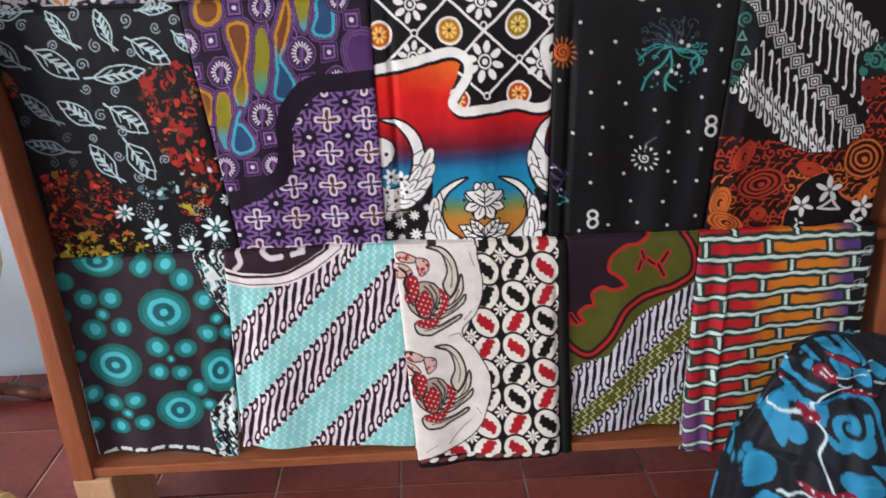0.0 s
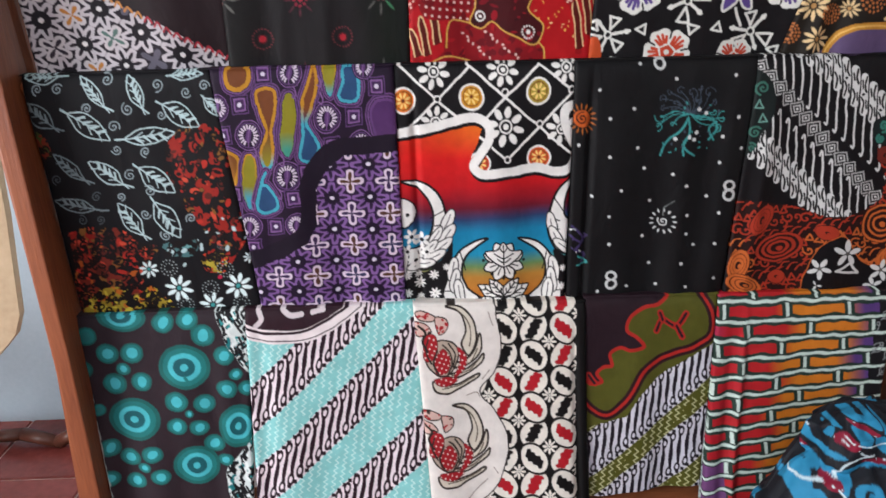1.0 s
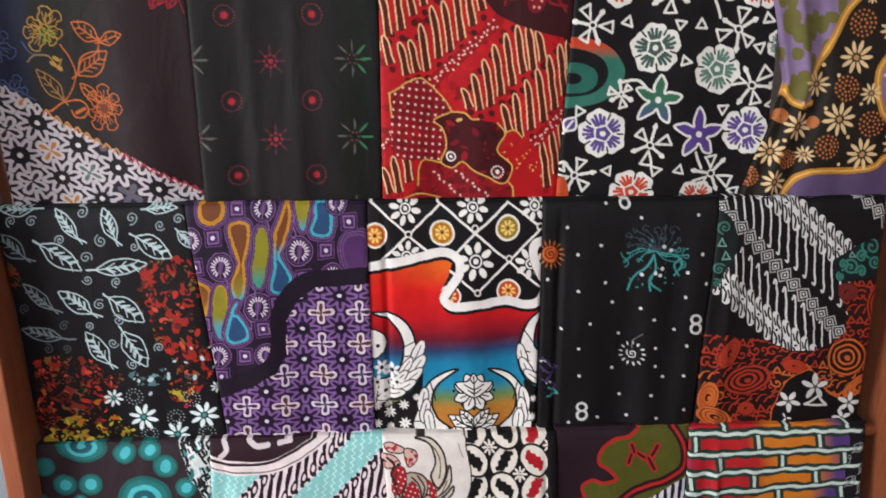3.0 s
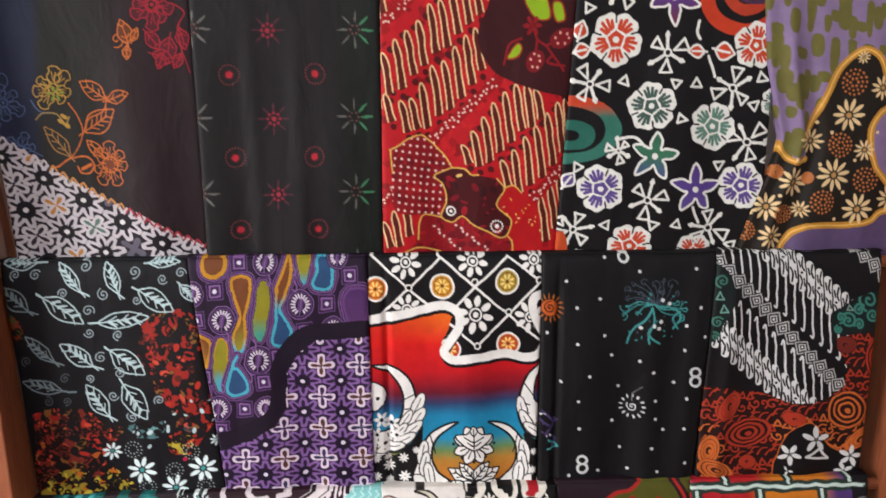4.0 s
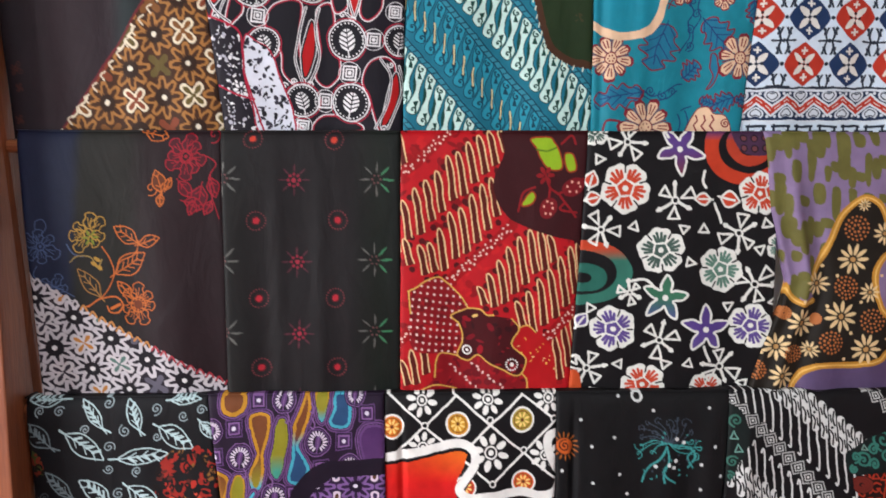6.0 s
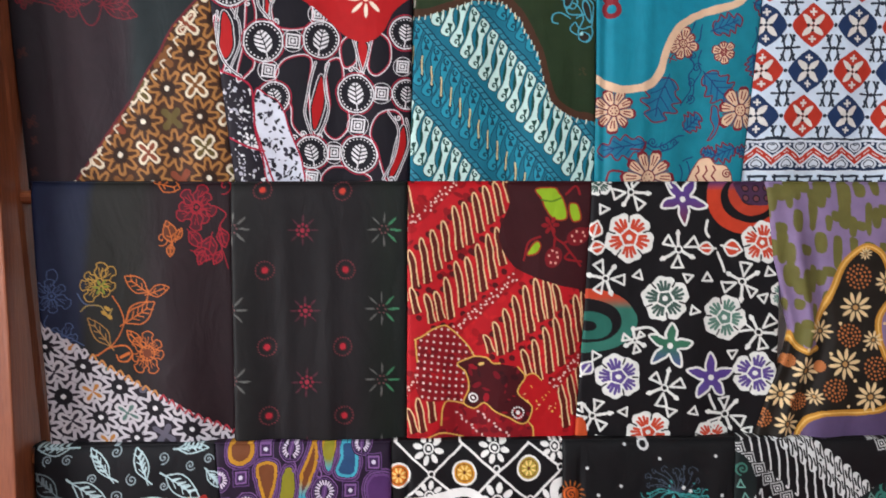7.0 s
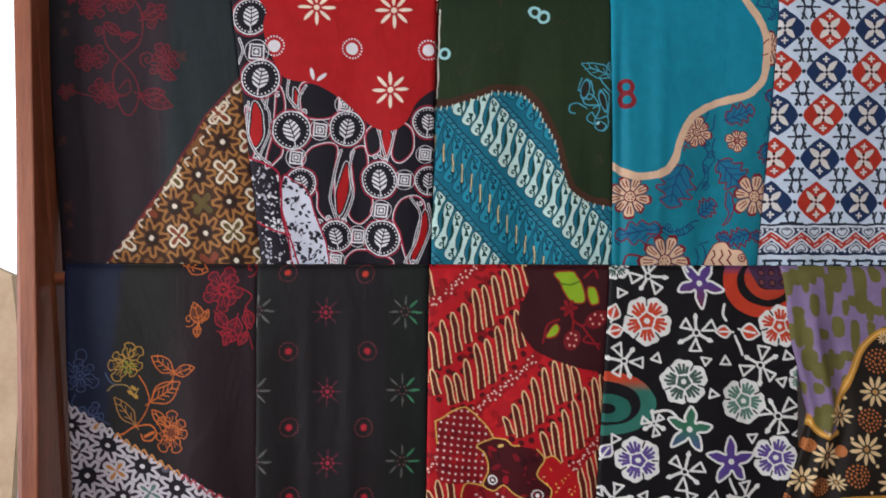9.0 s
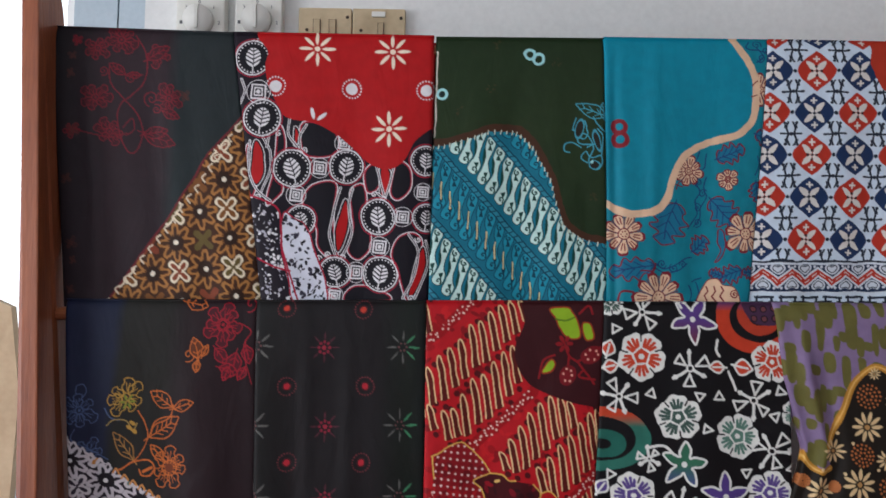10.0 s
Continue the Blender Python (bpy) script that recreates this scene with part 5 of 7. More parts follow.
def blotch(p, q, base, cols, n, r=(3, 11)):
    p.only(p.inside(q))
    q = np.array(q)
    x0, y0, x1, y1 = q[:, 0].min(), q[:, 1].min(), q[:, 0].max(), q[:, 1].max()
    p.specks(x0, y0, x1, y1, n, [base], (9, 24))
    p.specks(x0, y0, x1, y1, n * 2, cols, (r[0] + 2, r[1] * 1.5))
    for k in range(n):
        x, y = p.rng.uniform(x0, x1), p.rng.uniform(y0, y1)
        p.spiral(x, y, p.rng.uniform(9, 18), 6, lin(26, 18, 18), 0.8, 70 * k)
    p.only()


def print_leaves(p):
    ink = lin(180, 200, 202)
    dark = lin(26, 18, 18)
    hot = [lin(176, 54, 42), lin(150, 40, 34), dark, lin(196, 80, 58), dark, lin(92, 38, 30), dark, lin(132, 92, 46), dark]
    blotch(p, [(490, 250), (590, 242), (640, 320), (670, 420), (690, 560), (650, 640), (600, 700), (540, 685), (565, 590), (500, 500), (455, 420), (430, 330)], lin(150, 44, 34), hot, 130)
    blotch(p, [(125, 570), (200, 545), (280, 550), (350, 600), (405, 620), (350, 690), (350, 760), (300, 840), (150, 840), (140, 640)], lin(120, 46, 34), hot + [lin(176, 96, 40)], 140)
    blotch(p, [(250, 740), (350, 740), (400, 770), (440, 840), (170, 840), (200, 770)], lin(160, 140, 50), [lin(196, 180, 70), dark, lin(190, 110, 40), dark], 40, (4, 11))
    blotch(p, [(540, 640), (620, 640), (610, 700), (550, 690)], lin(150, 130, 50), [lin(176, 160, 60), dark, lin(190, 70, 44)], 16)
    blotch(p, [(420, 605), (530, 590), (545, 635), (440, 645)], lin(80, 116, 118), [ink, dark, dark, lin(110, 156, 156), dark], 9, (3, 9))
    blotch(p, [(20, 260), (70, 270), (90, 330), (50, 330)], lin(70, 80, 40), [dark, lin(120, 50, 34)], 10)
    leaves = ((262, 186, 190, 100), (378, 192, 335, 98), (440, 182, 548, 243), (318, 280, 470, 262), (150, 205, 272, 283), (102, 245, 8, 178), (186, 400, 98, 325), (302, 416, 205, 345), (356, 366, 462, 440),
              (216, 490, 90, 466), (355, 575, 285, 474), (398, 472, 474, 582), (470, 100, 565, 96), (120, 102, 20, 106), (570, 165, 620, 215))
    for k, q in enumerate(leaves):
        # leaves near the left post get dimmer ink: its soft shadow painted in
        dim = lin(120, 134, 138) if q[0] < 110 or k in (6, 9) else ink
        p.leaf(*q, 0.16 + 0.04 * (k % 3), dim, 4, 3)
        vx, vy, side = q[2] - q[0], q[3] - q[1], 1 if k % 2 else -1
        for t in (0.22, 0.38, 0.54, 0.7):
            p.line([(q[0] + vx * t, q[1] + vy * t), (q[0] + vx * (t + 0.12) - side * vy * 0.13, q[1] + vy * (t + 0.12) + side * vx * 0.13)], 10, dim, False, False, 0.6)
        p.line([(q[0], q[1]), (q[0] + (q[0] - q[2]) * 0.25 + 8, q[1] + (q[1] - q[3]) * 0.14)], 5, dim)
    curls(p, ((60, 140, 17), (120, 138, 17), (272, 112, 19), (425, 128, 19), (515, 146, 17), (332, 195, 19), (208, 193, 15), (285, 245, 19), (435, 212, 15), (290, 312, 16), (378, 318, 16), (325, 388, 19), (383, 435, 19), (295, 453, 13), (368, 508, 17), (427, 577, 17), (508, 522, 16), (570, 130, 16)), 3.6, lin(150, 164, 168))
    # duller curls, mostly on the left, with the post's shade in their colour
    curls(p, ((100, 400, 16), (222, 452, 15), (175, 525, 16), (230, 522, 14), (600, 610, 12)), 3, lin(84, 92, 96))
    for x, y, r in ((462, 755, 46), (650, 745, 46), (566, 812, 42), (368, 690, 30), (690, 650, 20)):
        p.petals(x, y, r, 8, lin(214, 228, 228), 0.26, 0.15, 10, lin(70, 150, 150))
    for x, y in ((432, 685), (562, 755), (480, 812), (660, 808), (610, 690)):
        for q, n in ((26, 14), (15, 9)):
            dotted_ring(p, x, y, q, n, 2.4, lin(150, 160, 160))
    p.dot(592, 718, 7, lin(170, 30, 70))
    p.specks(480, 480, 700, 680, 12, [ink], (5, 10))


def tear(p, x, y, h, w, fill, edge, up=True):
    s = -1 if up else 1
    q = [(0, s * h), (0.35 * w, s * 0.45 * h), (0.62 * w, s * -0.05 * h), (w, s * -0.55 * h), (0.6 * w, s * -0.95 * h), (-0.6 * w, s * -0.95 * h), (-w, s * -0.55 * h), (-0.62 * w, s * -0.05 * h), (-0.35 * w, s * 0.45 * h)]
    q = [(x + a, y + b) for a, b in q]
    p.shape(q, None, lin(104, 76, 122), 34)
    p.shape(q, None, lin(46, 28, 54), 26)
    p.shape(q, None, lin(126, 98, 146), 18)
    p.shape(q, fill, edge, 8)
    p.only(p.inside(q))
    tone = np.clip((s * (p.y - y) / h + 0.9) * 0.5, 0, 1) * 0.55
    p.c += (np.array(edge) - p.c) * (tone * p.m)[:, None]
    p.only()
    p.shape(q, None, edge, 6)


def print_purple(p):
    ink, dark, mid = lin(128, 94, 142), lin(38, 22, 48), lin(96, 66, 112)
    gold, ochre, olive, blue, aqua, teal = lin(182, 134, 44), lin(116, 70, 40), lin(140, 134, 42), lin(48, 80, 116), lin(76, 160, 178), lin(70, 146, 130)
    one, two = [(0, ochre), (0.55, ochre), (1, olive)], [(0, gold), (1, gold)]
    drop(p, [(100, 30), (200, 25), (212, 85), (165, 130), (105, 110)], [(0, ochre), (1, ochre)], two, 18)
    drop(p, [(255, 140), (330, 128), (352, 170), (345, 230), (325, 330), (330, 440), (312, 500), (282, 500), (268, 420), (296, 350), (300, 310), (265, 220)], one, [(0, gold), (0.8, gold), (1, aqua)])
    drop(p, [(520, 100), (545, 30), (562, 60), (560, 140), (530, 220), (508, 290), (540, 350), (568, 410), (532, 470), (482, 468), (470, 430), (490, 330), (488, 200)], [(0, ochre), (0.45, ochre), (0.6, blue), (1, blue)], [(0, gold), (0.4, gold), (0.6, aqua), (1, aqua)])
    drop(p, [(402, 160), (438, 165), (450, 240), (430, 400), (402, 442), (374, 390), (385, 260)], [(0, olive), (0.6, olive), (0.9, teal), (1, teal)], [(0, olive), (0.6, olive), (1, teal)], 5)
    drop(p, [(600, 20), (662, 20), (655, 90), (632, 160), (608, 100)], [(0, olive), (0.6, olive), (1, aqua)], [(0, gold), (0.5, olive), (1, aqua)], 5)
    drop(p, [(705, 30), (760, 30), (786, 120), (770, 182), (712, 190), (680, 160), (702, 100)], [(0, blue), (1, blue)], [(0, aqua), (1, aqua)])
    drop(p, [(962, 190), (880, 190), (842, 250), (860, 320), (890, 400), (940, 420), (975, 300)], [(0, lin(82, 48, 98)), (1, lin(92, 58, 104))], [(0, lin(104, 70, 120)), (1, mid)], 12)
    drop(p, [(65, 430), (128, 440), (150, 485), (130, 560), (122, 640), (130, 730), (100, 640), (80, 520)], [(0, ochre), (1, gold)], two)
    drop(p, [(180, 455), (225, 450), (236, 520), (222, 620), (205, 715), (182, 680), (165, 600)], [(0, olive), (0.55, olive), (0.8, aqua), (1, aqua)], [(0, gold), (0.6, olive), (1, aqua)], 6)
    drop(p, [(285, 530), (266, 590), (300, 600), (345, 680), (332, 722), (272, 736), (236, 700), (250, 630)], [(0, blue), (1, blue)], [(0, aqua), (1, aqua)])
    p.line([(985, 400), (970, 460), (990, 520)], 26, lin(150, 90, 50))
    for x, y, r in ((205, 345, 76), (45, 215, 64), (425, 55, 70), (615, 265, 76), (400, 548, 80), (790, 400, 76), (195, 808, 70), (445, 800, 64), (810, 30, 60)):
        for f, c in ((1.08, dark), (1.0, ink), (0.93, dark), (0.84, mid), (0.76, dark)):
            p.oval(x, y, r * f * 0.94, r * f, c, 8)
        p.oval(x, y, r * 0.2, r * 0.5, mid, 10)
        p.line([(x - 4, y + r * 0.75), (x, y), (x + 8, y - r * 0.5)], 5, ink)
        for k in range(16):
            a = radians(-240 + 300 * k / 15)
            ca, sa = math.cos(a), math.sin(a)
            p.line([(x + r * 0.42 * ca, y + r * 0.46 * sa), (x + r * 0.62 * ca, y + r * 0.66 * sa)], 9, lin(204, 192, 206), False)
    for x, y in ((165, 200), (285, 60), (70, 345), (640, 400), (755, 260), (875, 120), (430, 660), (332, 806), (214, 920), (500, 530), (120, 640)):
        p.shape([(x - 44, y - 40), (x + 40, y - 44), (x + 46, y + 40), (x - 38, y + 46)], dark, mid, 6, False)
        p.shape([(x - 28, y - 26), (x + 26, y - 28), (x + 30, y + 26), (x - 24, y + 30)], lin(70, 44, 84), ink, 9, False)
        p.dot(x, y, 11, lin(206, 198, 212))
    for x, y in ((235, 430), (380, 470), (365, 640), (590, 180), (450, 150), (215, 700), (580, 100)):
        p.line([(x - 8, y - 30), (x + 6, y - 6), (x + 2, y + 22), (x - 12, y + 14)], 7, ink)
    edge = [(60, 1110), (233, 1028), (363, 982), (503, 898), (549, 805), (549, 618), (605, 516), (698, 451), (847, 440), (1015, 424), (1100, 420)]
    p.line([(a - 34, b - 34) for a, b in edge], 96, lin(32, 20, 38))
    p.only(p.inside(edge + [(1150, 1400), (60, 1400)], False))
    p.stars(632, 662, (203, -4), (8, 166), lin(50, 30, 62), lin(128, 96, 148), lin(204, 196, 210), lin(206, 190, 204), [lin(62, 42, 80), lin(92, 62, 44), lin(58, 56, 88), lin(88, 58, 48)], 0.085)
    p.only()


def feathers(p, q, n, x0, y0):
    """Dark quill lines across a white wing, from its outline towards a root."""
    q = spline(q, 6, True)
    for k in range(n):
        x, y = q[int(len(q) * (0.18 + 0.5 * k / n))]
        p.line([(x, y), (x + (x0 - x) * 0.45, y + (y0 - y) * 0.45)], 4, lin(34, 30, 34), True)


def print_wings(p):
    ink = lin(228, 226, 222)
    for q in ((262, 80, 600, 358), (470, 78, 800, 345), (690, 80, 800, 160), (480, 85, 290, 262), (690, 85, 490, 262), (810, 145, 595, 352)):
        dashes(p, *q, 7, ink, 10)
    for x, y in ((381, 175), (588, 160), (792, 154), (692, 250), (595, 350)):
        p.dot(x, y, 11, lin(24, 21, 24))
        p.dot(x, y, 9, ink, 4.5)
    for x, y, r in ((370, 100, 50), (580, 96, 50), (588, 256, 58), (762, 264, 50), (775, 92, 48), (375, 240, 46)):
        p.petals(x, y, r, 8, ink, 0.4, 0.17, 12)
        p.dot(x, y, r * 0.3, ink, 5)
        p.dot(x, y, r * 0.14, ink)
    for x, y, r, col in ((278, 179, 38, lin(214, 126, 46)), (486, 171, 39, lin(204, 150, 52)), (690, 158, 39, lin(170, 152, 66)), (692, 347, 37, lin(206, 96, 44)), (508, 362, 34, lin(206, 80, 50))):
        p.dot(x, y, r, ink)
        p.dot(x, y, r * 0.84, col)
        p.dot(x, y, r * 0.66, lin(120, 60, 24), 3)
        p.petals(x, y, r * 0.62, 8, lin(236, 206, 130), 0.3, 0.14, 22)
        p.dot(x, y, 5, lin(110, 60, 30))
    sky = [(240, 278), (330, 268), (420, 250), (488, 240), (515, 262), (505, 300), (482, 345), (480, 385), (515, 408), (600, 402), (680, 392), (740, 402), (790, 392), (830, 350), (830, 830), (240, 830)]
    p.only(p.inside(sky, False))
    warm = np.clip((p.x - 300) / 240, 0, 1) * np.clip((350 - p.y) / 90, 0, 1)
    p.ramp(p.y + 0.05 * (p.x - 500), [(250, lin(206, 60, 36)), (330, lin(208, 36, 32)), (430, lin(186, 28, 36)), (500, lin(110, 28, 48)), (535, lin(52, 70, 108)), (575, lin(34, 132, 170)), (650, lin(38, 140, 172)), (690, lin(110, 140, 92)), (725, lin(178, 130, 60)), (790, lin(186, 118, 50))])
    p.c += (np.array(lin(222, 116, 36)) - p.c) * (warm * p.m)[:, None]
    p.only()
    black = lin(24, 21, 24)
    p.shape([(250, 700), (330, 715), (395, 660), (425, 610), (420, 700), (410, 760), (430, 830), (250, 830)], black)
    p.shape([(740, 640), (780, 660), (840, 640), (840, 830), (745, 830), (762, 740)], black)
    line = [(240, 276), (330, 262), (420, 243), (490, 228), (530, 246), (540, 288), (508, 340), (490, 370), (520, 394), (600, 388), (680, 378), (740, 390), (788, 380), (812, 330)]
    side = [(830, 196), (785, 200), (768, 225), (776, 262), (795, 300), (815, 330)]
    for q in (line, side):
        p.line([(a, b + 14) for a, b in q], 20, black)
        p.line(q, 27, ink)
    wings = ([(268, 414), (340, 422), (388, 465), (412, 540), (422, 560), (405, 625), (362, 690), (300, 712), (270, 705), (268, 640), (330, 620), (362, 560), (360, 490), (322, 440)],
             [(535, 597), (475, 615), (428, 668), (408, 730), (404, 810), (520, 810), (470, 760), (452, 700), (478, 640)],
             [(628, 597), (695, 615), (738, 668), (758, 730), (756, 810), (650, 810), (700, 760), (716, 700), (690, 640)],
             [(812, 400), (765, 432), (732, 495), (722, 570), (745, 632), (782, 650), (815, 620), (800, 560), (772, 520), (780, 460)])
    for k, q in enumerate(wings):
        p.shape(q, ink, black, 7)
        feathers(p, q, 7, *((300, 560), (480, 780), (690, 780), (800, 560))[k])
    for x, y, a, b, r in ((408, 545, 44, 15, -64), (404, 590, 46, 15, -56), (388, 628, 46, 15, -44), (362, 660, 46, 15, -30), (328, 684, 44, 14, -14), (372, 590, 34, 12, -60), (352, 628, 34, 12, -42),
                          (425, 700, 40, 14, -78), (432, 740, 40, 14, -84), (446, 775, 40, 14, 80), (742, 700, 40, 14, 78), (735, 740, 40, 14, 84), (722, 775, 40, 14, -80), (735, 560, 42, 14, 76), (750, 600, 42, 14, 62), (772, 630, 38, 13, 40)):
        p.oval(x, y, a + 4, b + 4, black, r)
        p.oval(x, y, a, b, ink, r)
        p.line([(x - 0.5 * a * math.cos(radians(r)), y - 0.5 * a * math.sin(radians(r))), (x + 0.6 * a * math.cos(radians(r)), y + 0.6 * a * math.sin(radians(r)))], 3, lin(70, 66, 70), False)
    p.shape([(262, 470), (300, 480), (312, 520), (285, 560), (262, 550)], ink, black, 5)
    for x, y in ((285, 520), (300, 590), (285, 640), (330, 600), (345, 640), (310, 670)):
        p.petals(x, y, 26, 6, ink, 0.2, 0.22, x)
        p.dot(x, y, 6, black)
    for x0, y0, x1, y1 in ((583, 800, 505, 752), (583, 800, 662, 752), (583, 790, 540, 730), (583, 790, 628, 730), (560, 812, 500, 800), (606, 812, 668, 800)):
        p.leaf(x0, y0, x1, y1, 0.26, black, 5, 3, ink)
    bloom(p, 583, 672, 66, black, 5, 8, 22, ink)
    p.shape([(583, 608), (604, 634), (640, 640), (622, 668), (583, 690), (544, 668), (526, 640), (562, 634)], ink, black, 5)
    for q in ([(583, 618), (583, 684)], [(552, 646), (583, 662), (614, 646)], [(562, 664), (583, 676), (604, 664)], [(572, 630), (583, 642), (594, 630)]):
        p.line(q, 4.5, black)
    for x, y in ((520, 668), (646, 668), (548, 712), (618, 712), (583, 728)):
        p.dot(x, y, 5, black)
    for x, y, r in ((285, 720, 15), (325, 748, 19), (366, 718, 17), (372, 782, 20), (285, 782, 16), (320, 718, 12), (325, 795, 12), (405, 690, 12), (770, 700, 12), (765, 760, 14)):
        p.petals(x, y, r, 8, ink, 0.1, 0.17, x)


def print_night(p):
    ink = lin(206, 208, 206)
    dots = "95 85 200 128 375 120 77 210 5 237 385 235 90 322 7 348 342 290 110 382 195 403 333 366 398 327 42 450 132 482 235 437 300 470 5 530 110 596 240 587 240 528 335 520 8 620 262 623 325 617 132 684 224 684 62 760 152 756 240 760 325 733 -24 155 -46 467 -86 312 -26 777"
    d = [int(v) for v in dots.split()]
    for x, y in zip(d[::2], d[1::2]):
        p.dot(x, y, 5, ink)
    eight(p, 365, 451, 15, 8, ink)
    eight(p, 15, 738, 15, 8, ink)
    p.dot(153, 86, 15, ink, 8)
    teal, slate = lin(70, 148, 146), lin(70, 80, 92)
    for k in range(17):
        a = radians(150 + 15 * k + 6 * math.sin(k * 5))
        r = 55 + 45 * abs(math.sin(k * 1.9))
        col = teal if math.sin(a) > -0.2 else slate
        tip = (240 + r * math.cos(a), 232 + r * 0.85 * math.sin(a))
        p.line([(240, 225), (240 + r * 0.5 * math.cos(a + 0.3), 228 + r * 0.42 * math.sin(a + 0.3)), tip], 2.8, col)
        p.spiral(tip[0], tip[1], 9 + 5 * (k % 3), 2.6, col, 1.0, 97 * k)
    for q in ([(160, 345), (175, 305), (215, 270), (235, 235)], [(225, 345), (222, 310), (240, 280), (236, 240)], [(300, 300), (325, 265), (300, 240), (260, 232)], [(255, 345), (225, 320), (232, 295)], [(315, 300), (300, 270), (322, 250)]):
        p.line(q, 6, teal)
    p.specks(165, 180, 335, 340, 40, [teal, slate, lin(24, 23, 25)], (2, 6))
    for x, y in ((268, 212), (290, 224), (240, 292), (255, 300), (200, 296), (262, 278)):
        p.dot(x, y, 6, ink)
    p.spiral(170, 548, 16, 3.5, ink, 1.6)
    p.petals(170, 548, 40, 13, ink, 0.68, 0.07)
    p.line([(172, 530), (176, 505), (203, 485)], 3, lin(120, 124, 122))
    p.petals(-76, 237, 44, 16, lin(176, 104, 44), 0.6, 0.05)
    p.dot(-76, 237, 24, lin(190, 96, 42))
    p.spiral(-76, 237, 18, 4, lin(60, 30, 24))
    for q in ([(-105, 560), (-70, 600), (-95, 640)], [(-110, 590), (-80, 610), (-60, 590)], [(-90, 640), (-65, 655), (-80, 690)]):
        p.line(q, 7, lin(74, 62, 104))
    p.line([(-85, 660), (-60, 680), (-90, 690)], 6, teal)
    p.specks(-115, 560, -60, 690, 10, [lin(90, 80, 120), ink], (3, 5))


def print_rust(p):
    ink, rust, dark, orange = lin(208, 208, 206), lin(164, 60, 40), lin(46, 23, 20), lin(190, 104, 52)
    black = lin(24, 21, 24)
    for k in range(-10, 14):
        for cx, cy, lo, hi in ((420 + 37 * k, 55 + 31 * k, 62, 225), (150 + 37 * k, 385 + 33 * k, -62, -205)):
            p.line([(cx, cy + lo * 0.8), (cx + 4, cy + lo), (cx + 3, cy + hi), (cx - 9, cy + hi + 6)], 8, ink)
        for cx, cy in ((420 + 37 * k, 55 + 31 * k), (150 + 37 * k, 385 + 33 * k)):
            p.line([(cx, cy - 62), (cx + 3, cy), (cx, cy + 66)], 30, ink)
    for k in range(-10, 14):
        for cx, cy in ((420 + 37 * k, 55 + 31 * k), (150 + 37 * k, 385 + 33 * k)):
            p.line([(cx + 10, cy - 62), (cx + 4, cy - 30), (cx + 12, cy - 8)], 8, black)
            p.line([(cx - 8, cy - 48), (cx - 4, cy - 22)], 7, black)
            p.line([(cx - 8, cy + 12), (cx, cy + 36), (cx - 6, cy + 68)], 8, black)
            p.line([(cx + 9, cy + 24), (cx + 12, cy + 54)], 7, black)
            if k % 2:
                p.shape([(cx - 12, cy), (cx, cy - 9), (cx + 12, cy), (cx, cy + 9)], black, ink, 4, False)
    for ox, oy in ((110, 42), (740, 18)):
        for k in range(-2, 14):
            x, y = ox + 37.5 * k, oy + 39.5 * k
            for r, c in ((34, black), (29, lin(176, 176, 174)), (23, black), (16, lin(186, 186, 184)), (10, black), (4, ink)):
                p.shape([(x - r, y - r * 0.7), (x + r * 0.8, y - r), (x + r, y + r * 0.7), (x - r * 0.8, y + r)], c, None, 2, False)
    low = [(20, 560), (130, 572), (250, 590), (330, 612), (400, 640), (480, 636), (560, 610), (625, 560), (640, 480), (598, 400), (600, 355), (700, 340), (860, 290), (860, 1000), (-20, 1000)]
    p.only(p.inside(low, False))
    p.lay(np.arange(p.x.size), np.ones(p.x.size), dark)
    for k in range(330):
        x, y = -10 + (k * 83.7) % 840, 340 + (k * 197.3) % 640
        col = rust if y < 700 or 80 < x < 330 else orange
        if k % 3 == 0:
            p.shape([(x - 15, y + 12), (x + 2, y - 16), (x + 15, y + 10)], None, col, 7, False)
        elif k % 3 == 1:
            p.spiral(x, y, 20 + k % 9, 7, col, 1.1, 40 * k)
        else:
            p.line([(x - 22, y + 16), (x - 4, y - 10), (x + 20, y - 14)], 8, col, True, False, 0.5)
    for x, y, a, b, r, col in ((205, 772, 98, 56, -16, rust), (632, 670, 82, 76, -35, orange), (402, 706, 42, 26, 10, rust), (128, 650, 62, 34, -55, rust), (35, 850, 36, 62, 15, orange), (780, 450, 52, 90, 0, rust), (690, 805, 74, 36, -40, orange), (200, 905, 32, 28, 0, rust), (635, 385, 42, 30, 0, lin(112, 44, 36)), (60, 940, 70, 40, 20, orange)):
        p.oval(x, y, a + 8, b + 8, dark, r)
        for f in (1.0, 0.7, 0.42):
            p.oval(x, y, a * f, b * f, col, r, 9)
        p.oval(x + 4, y + 3, a * 0.16, b * 0.18, col, r)
    p.line([(450, 700), (500, 760), (540, 820), (600, 842), (650, 800)], 10, orange)
    p.only()
    p.shape([(330, 860), (372, 775), (420, 738), (480, 728), (520, 790), (560, 840), (620, 858), (700, 830), (770, 740), (790, 1000), (340, 1000)], black, orange, 4)
    for x, y, r, n in ((490, 800, 62, 5), (375, 868, 50, 5), (642, 882, 50, 5), (615, 955, 44, 5), (365, 945, 22, 3)):
        p.petals(x, y, r, n, ink, 0.14, 0.2, x, lin(110, 104, 98))
    p.shape([(444, 880), (506, 845), (546, 892)], None, ink, 11, False)
    p.only(p.inside([(578, 262), (640, 220), (700, 188), (860, 150), (860, 290), (720, 335), (640, 345), (590, 330)]))
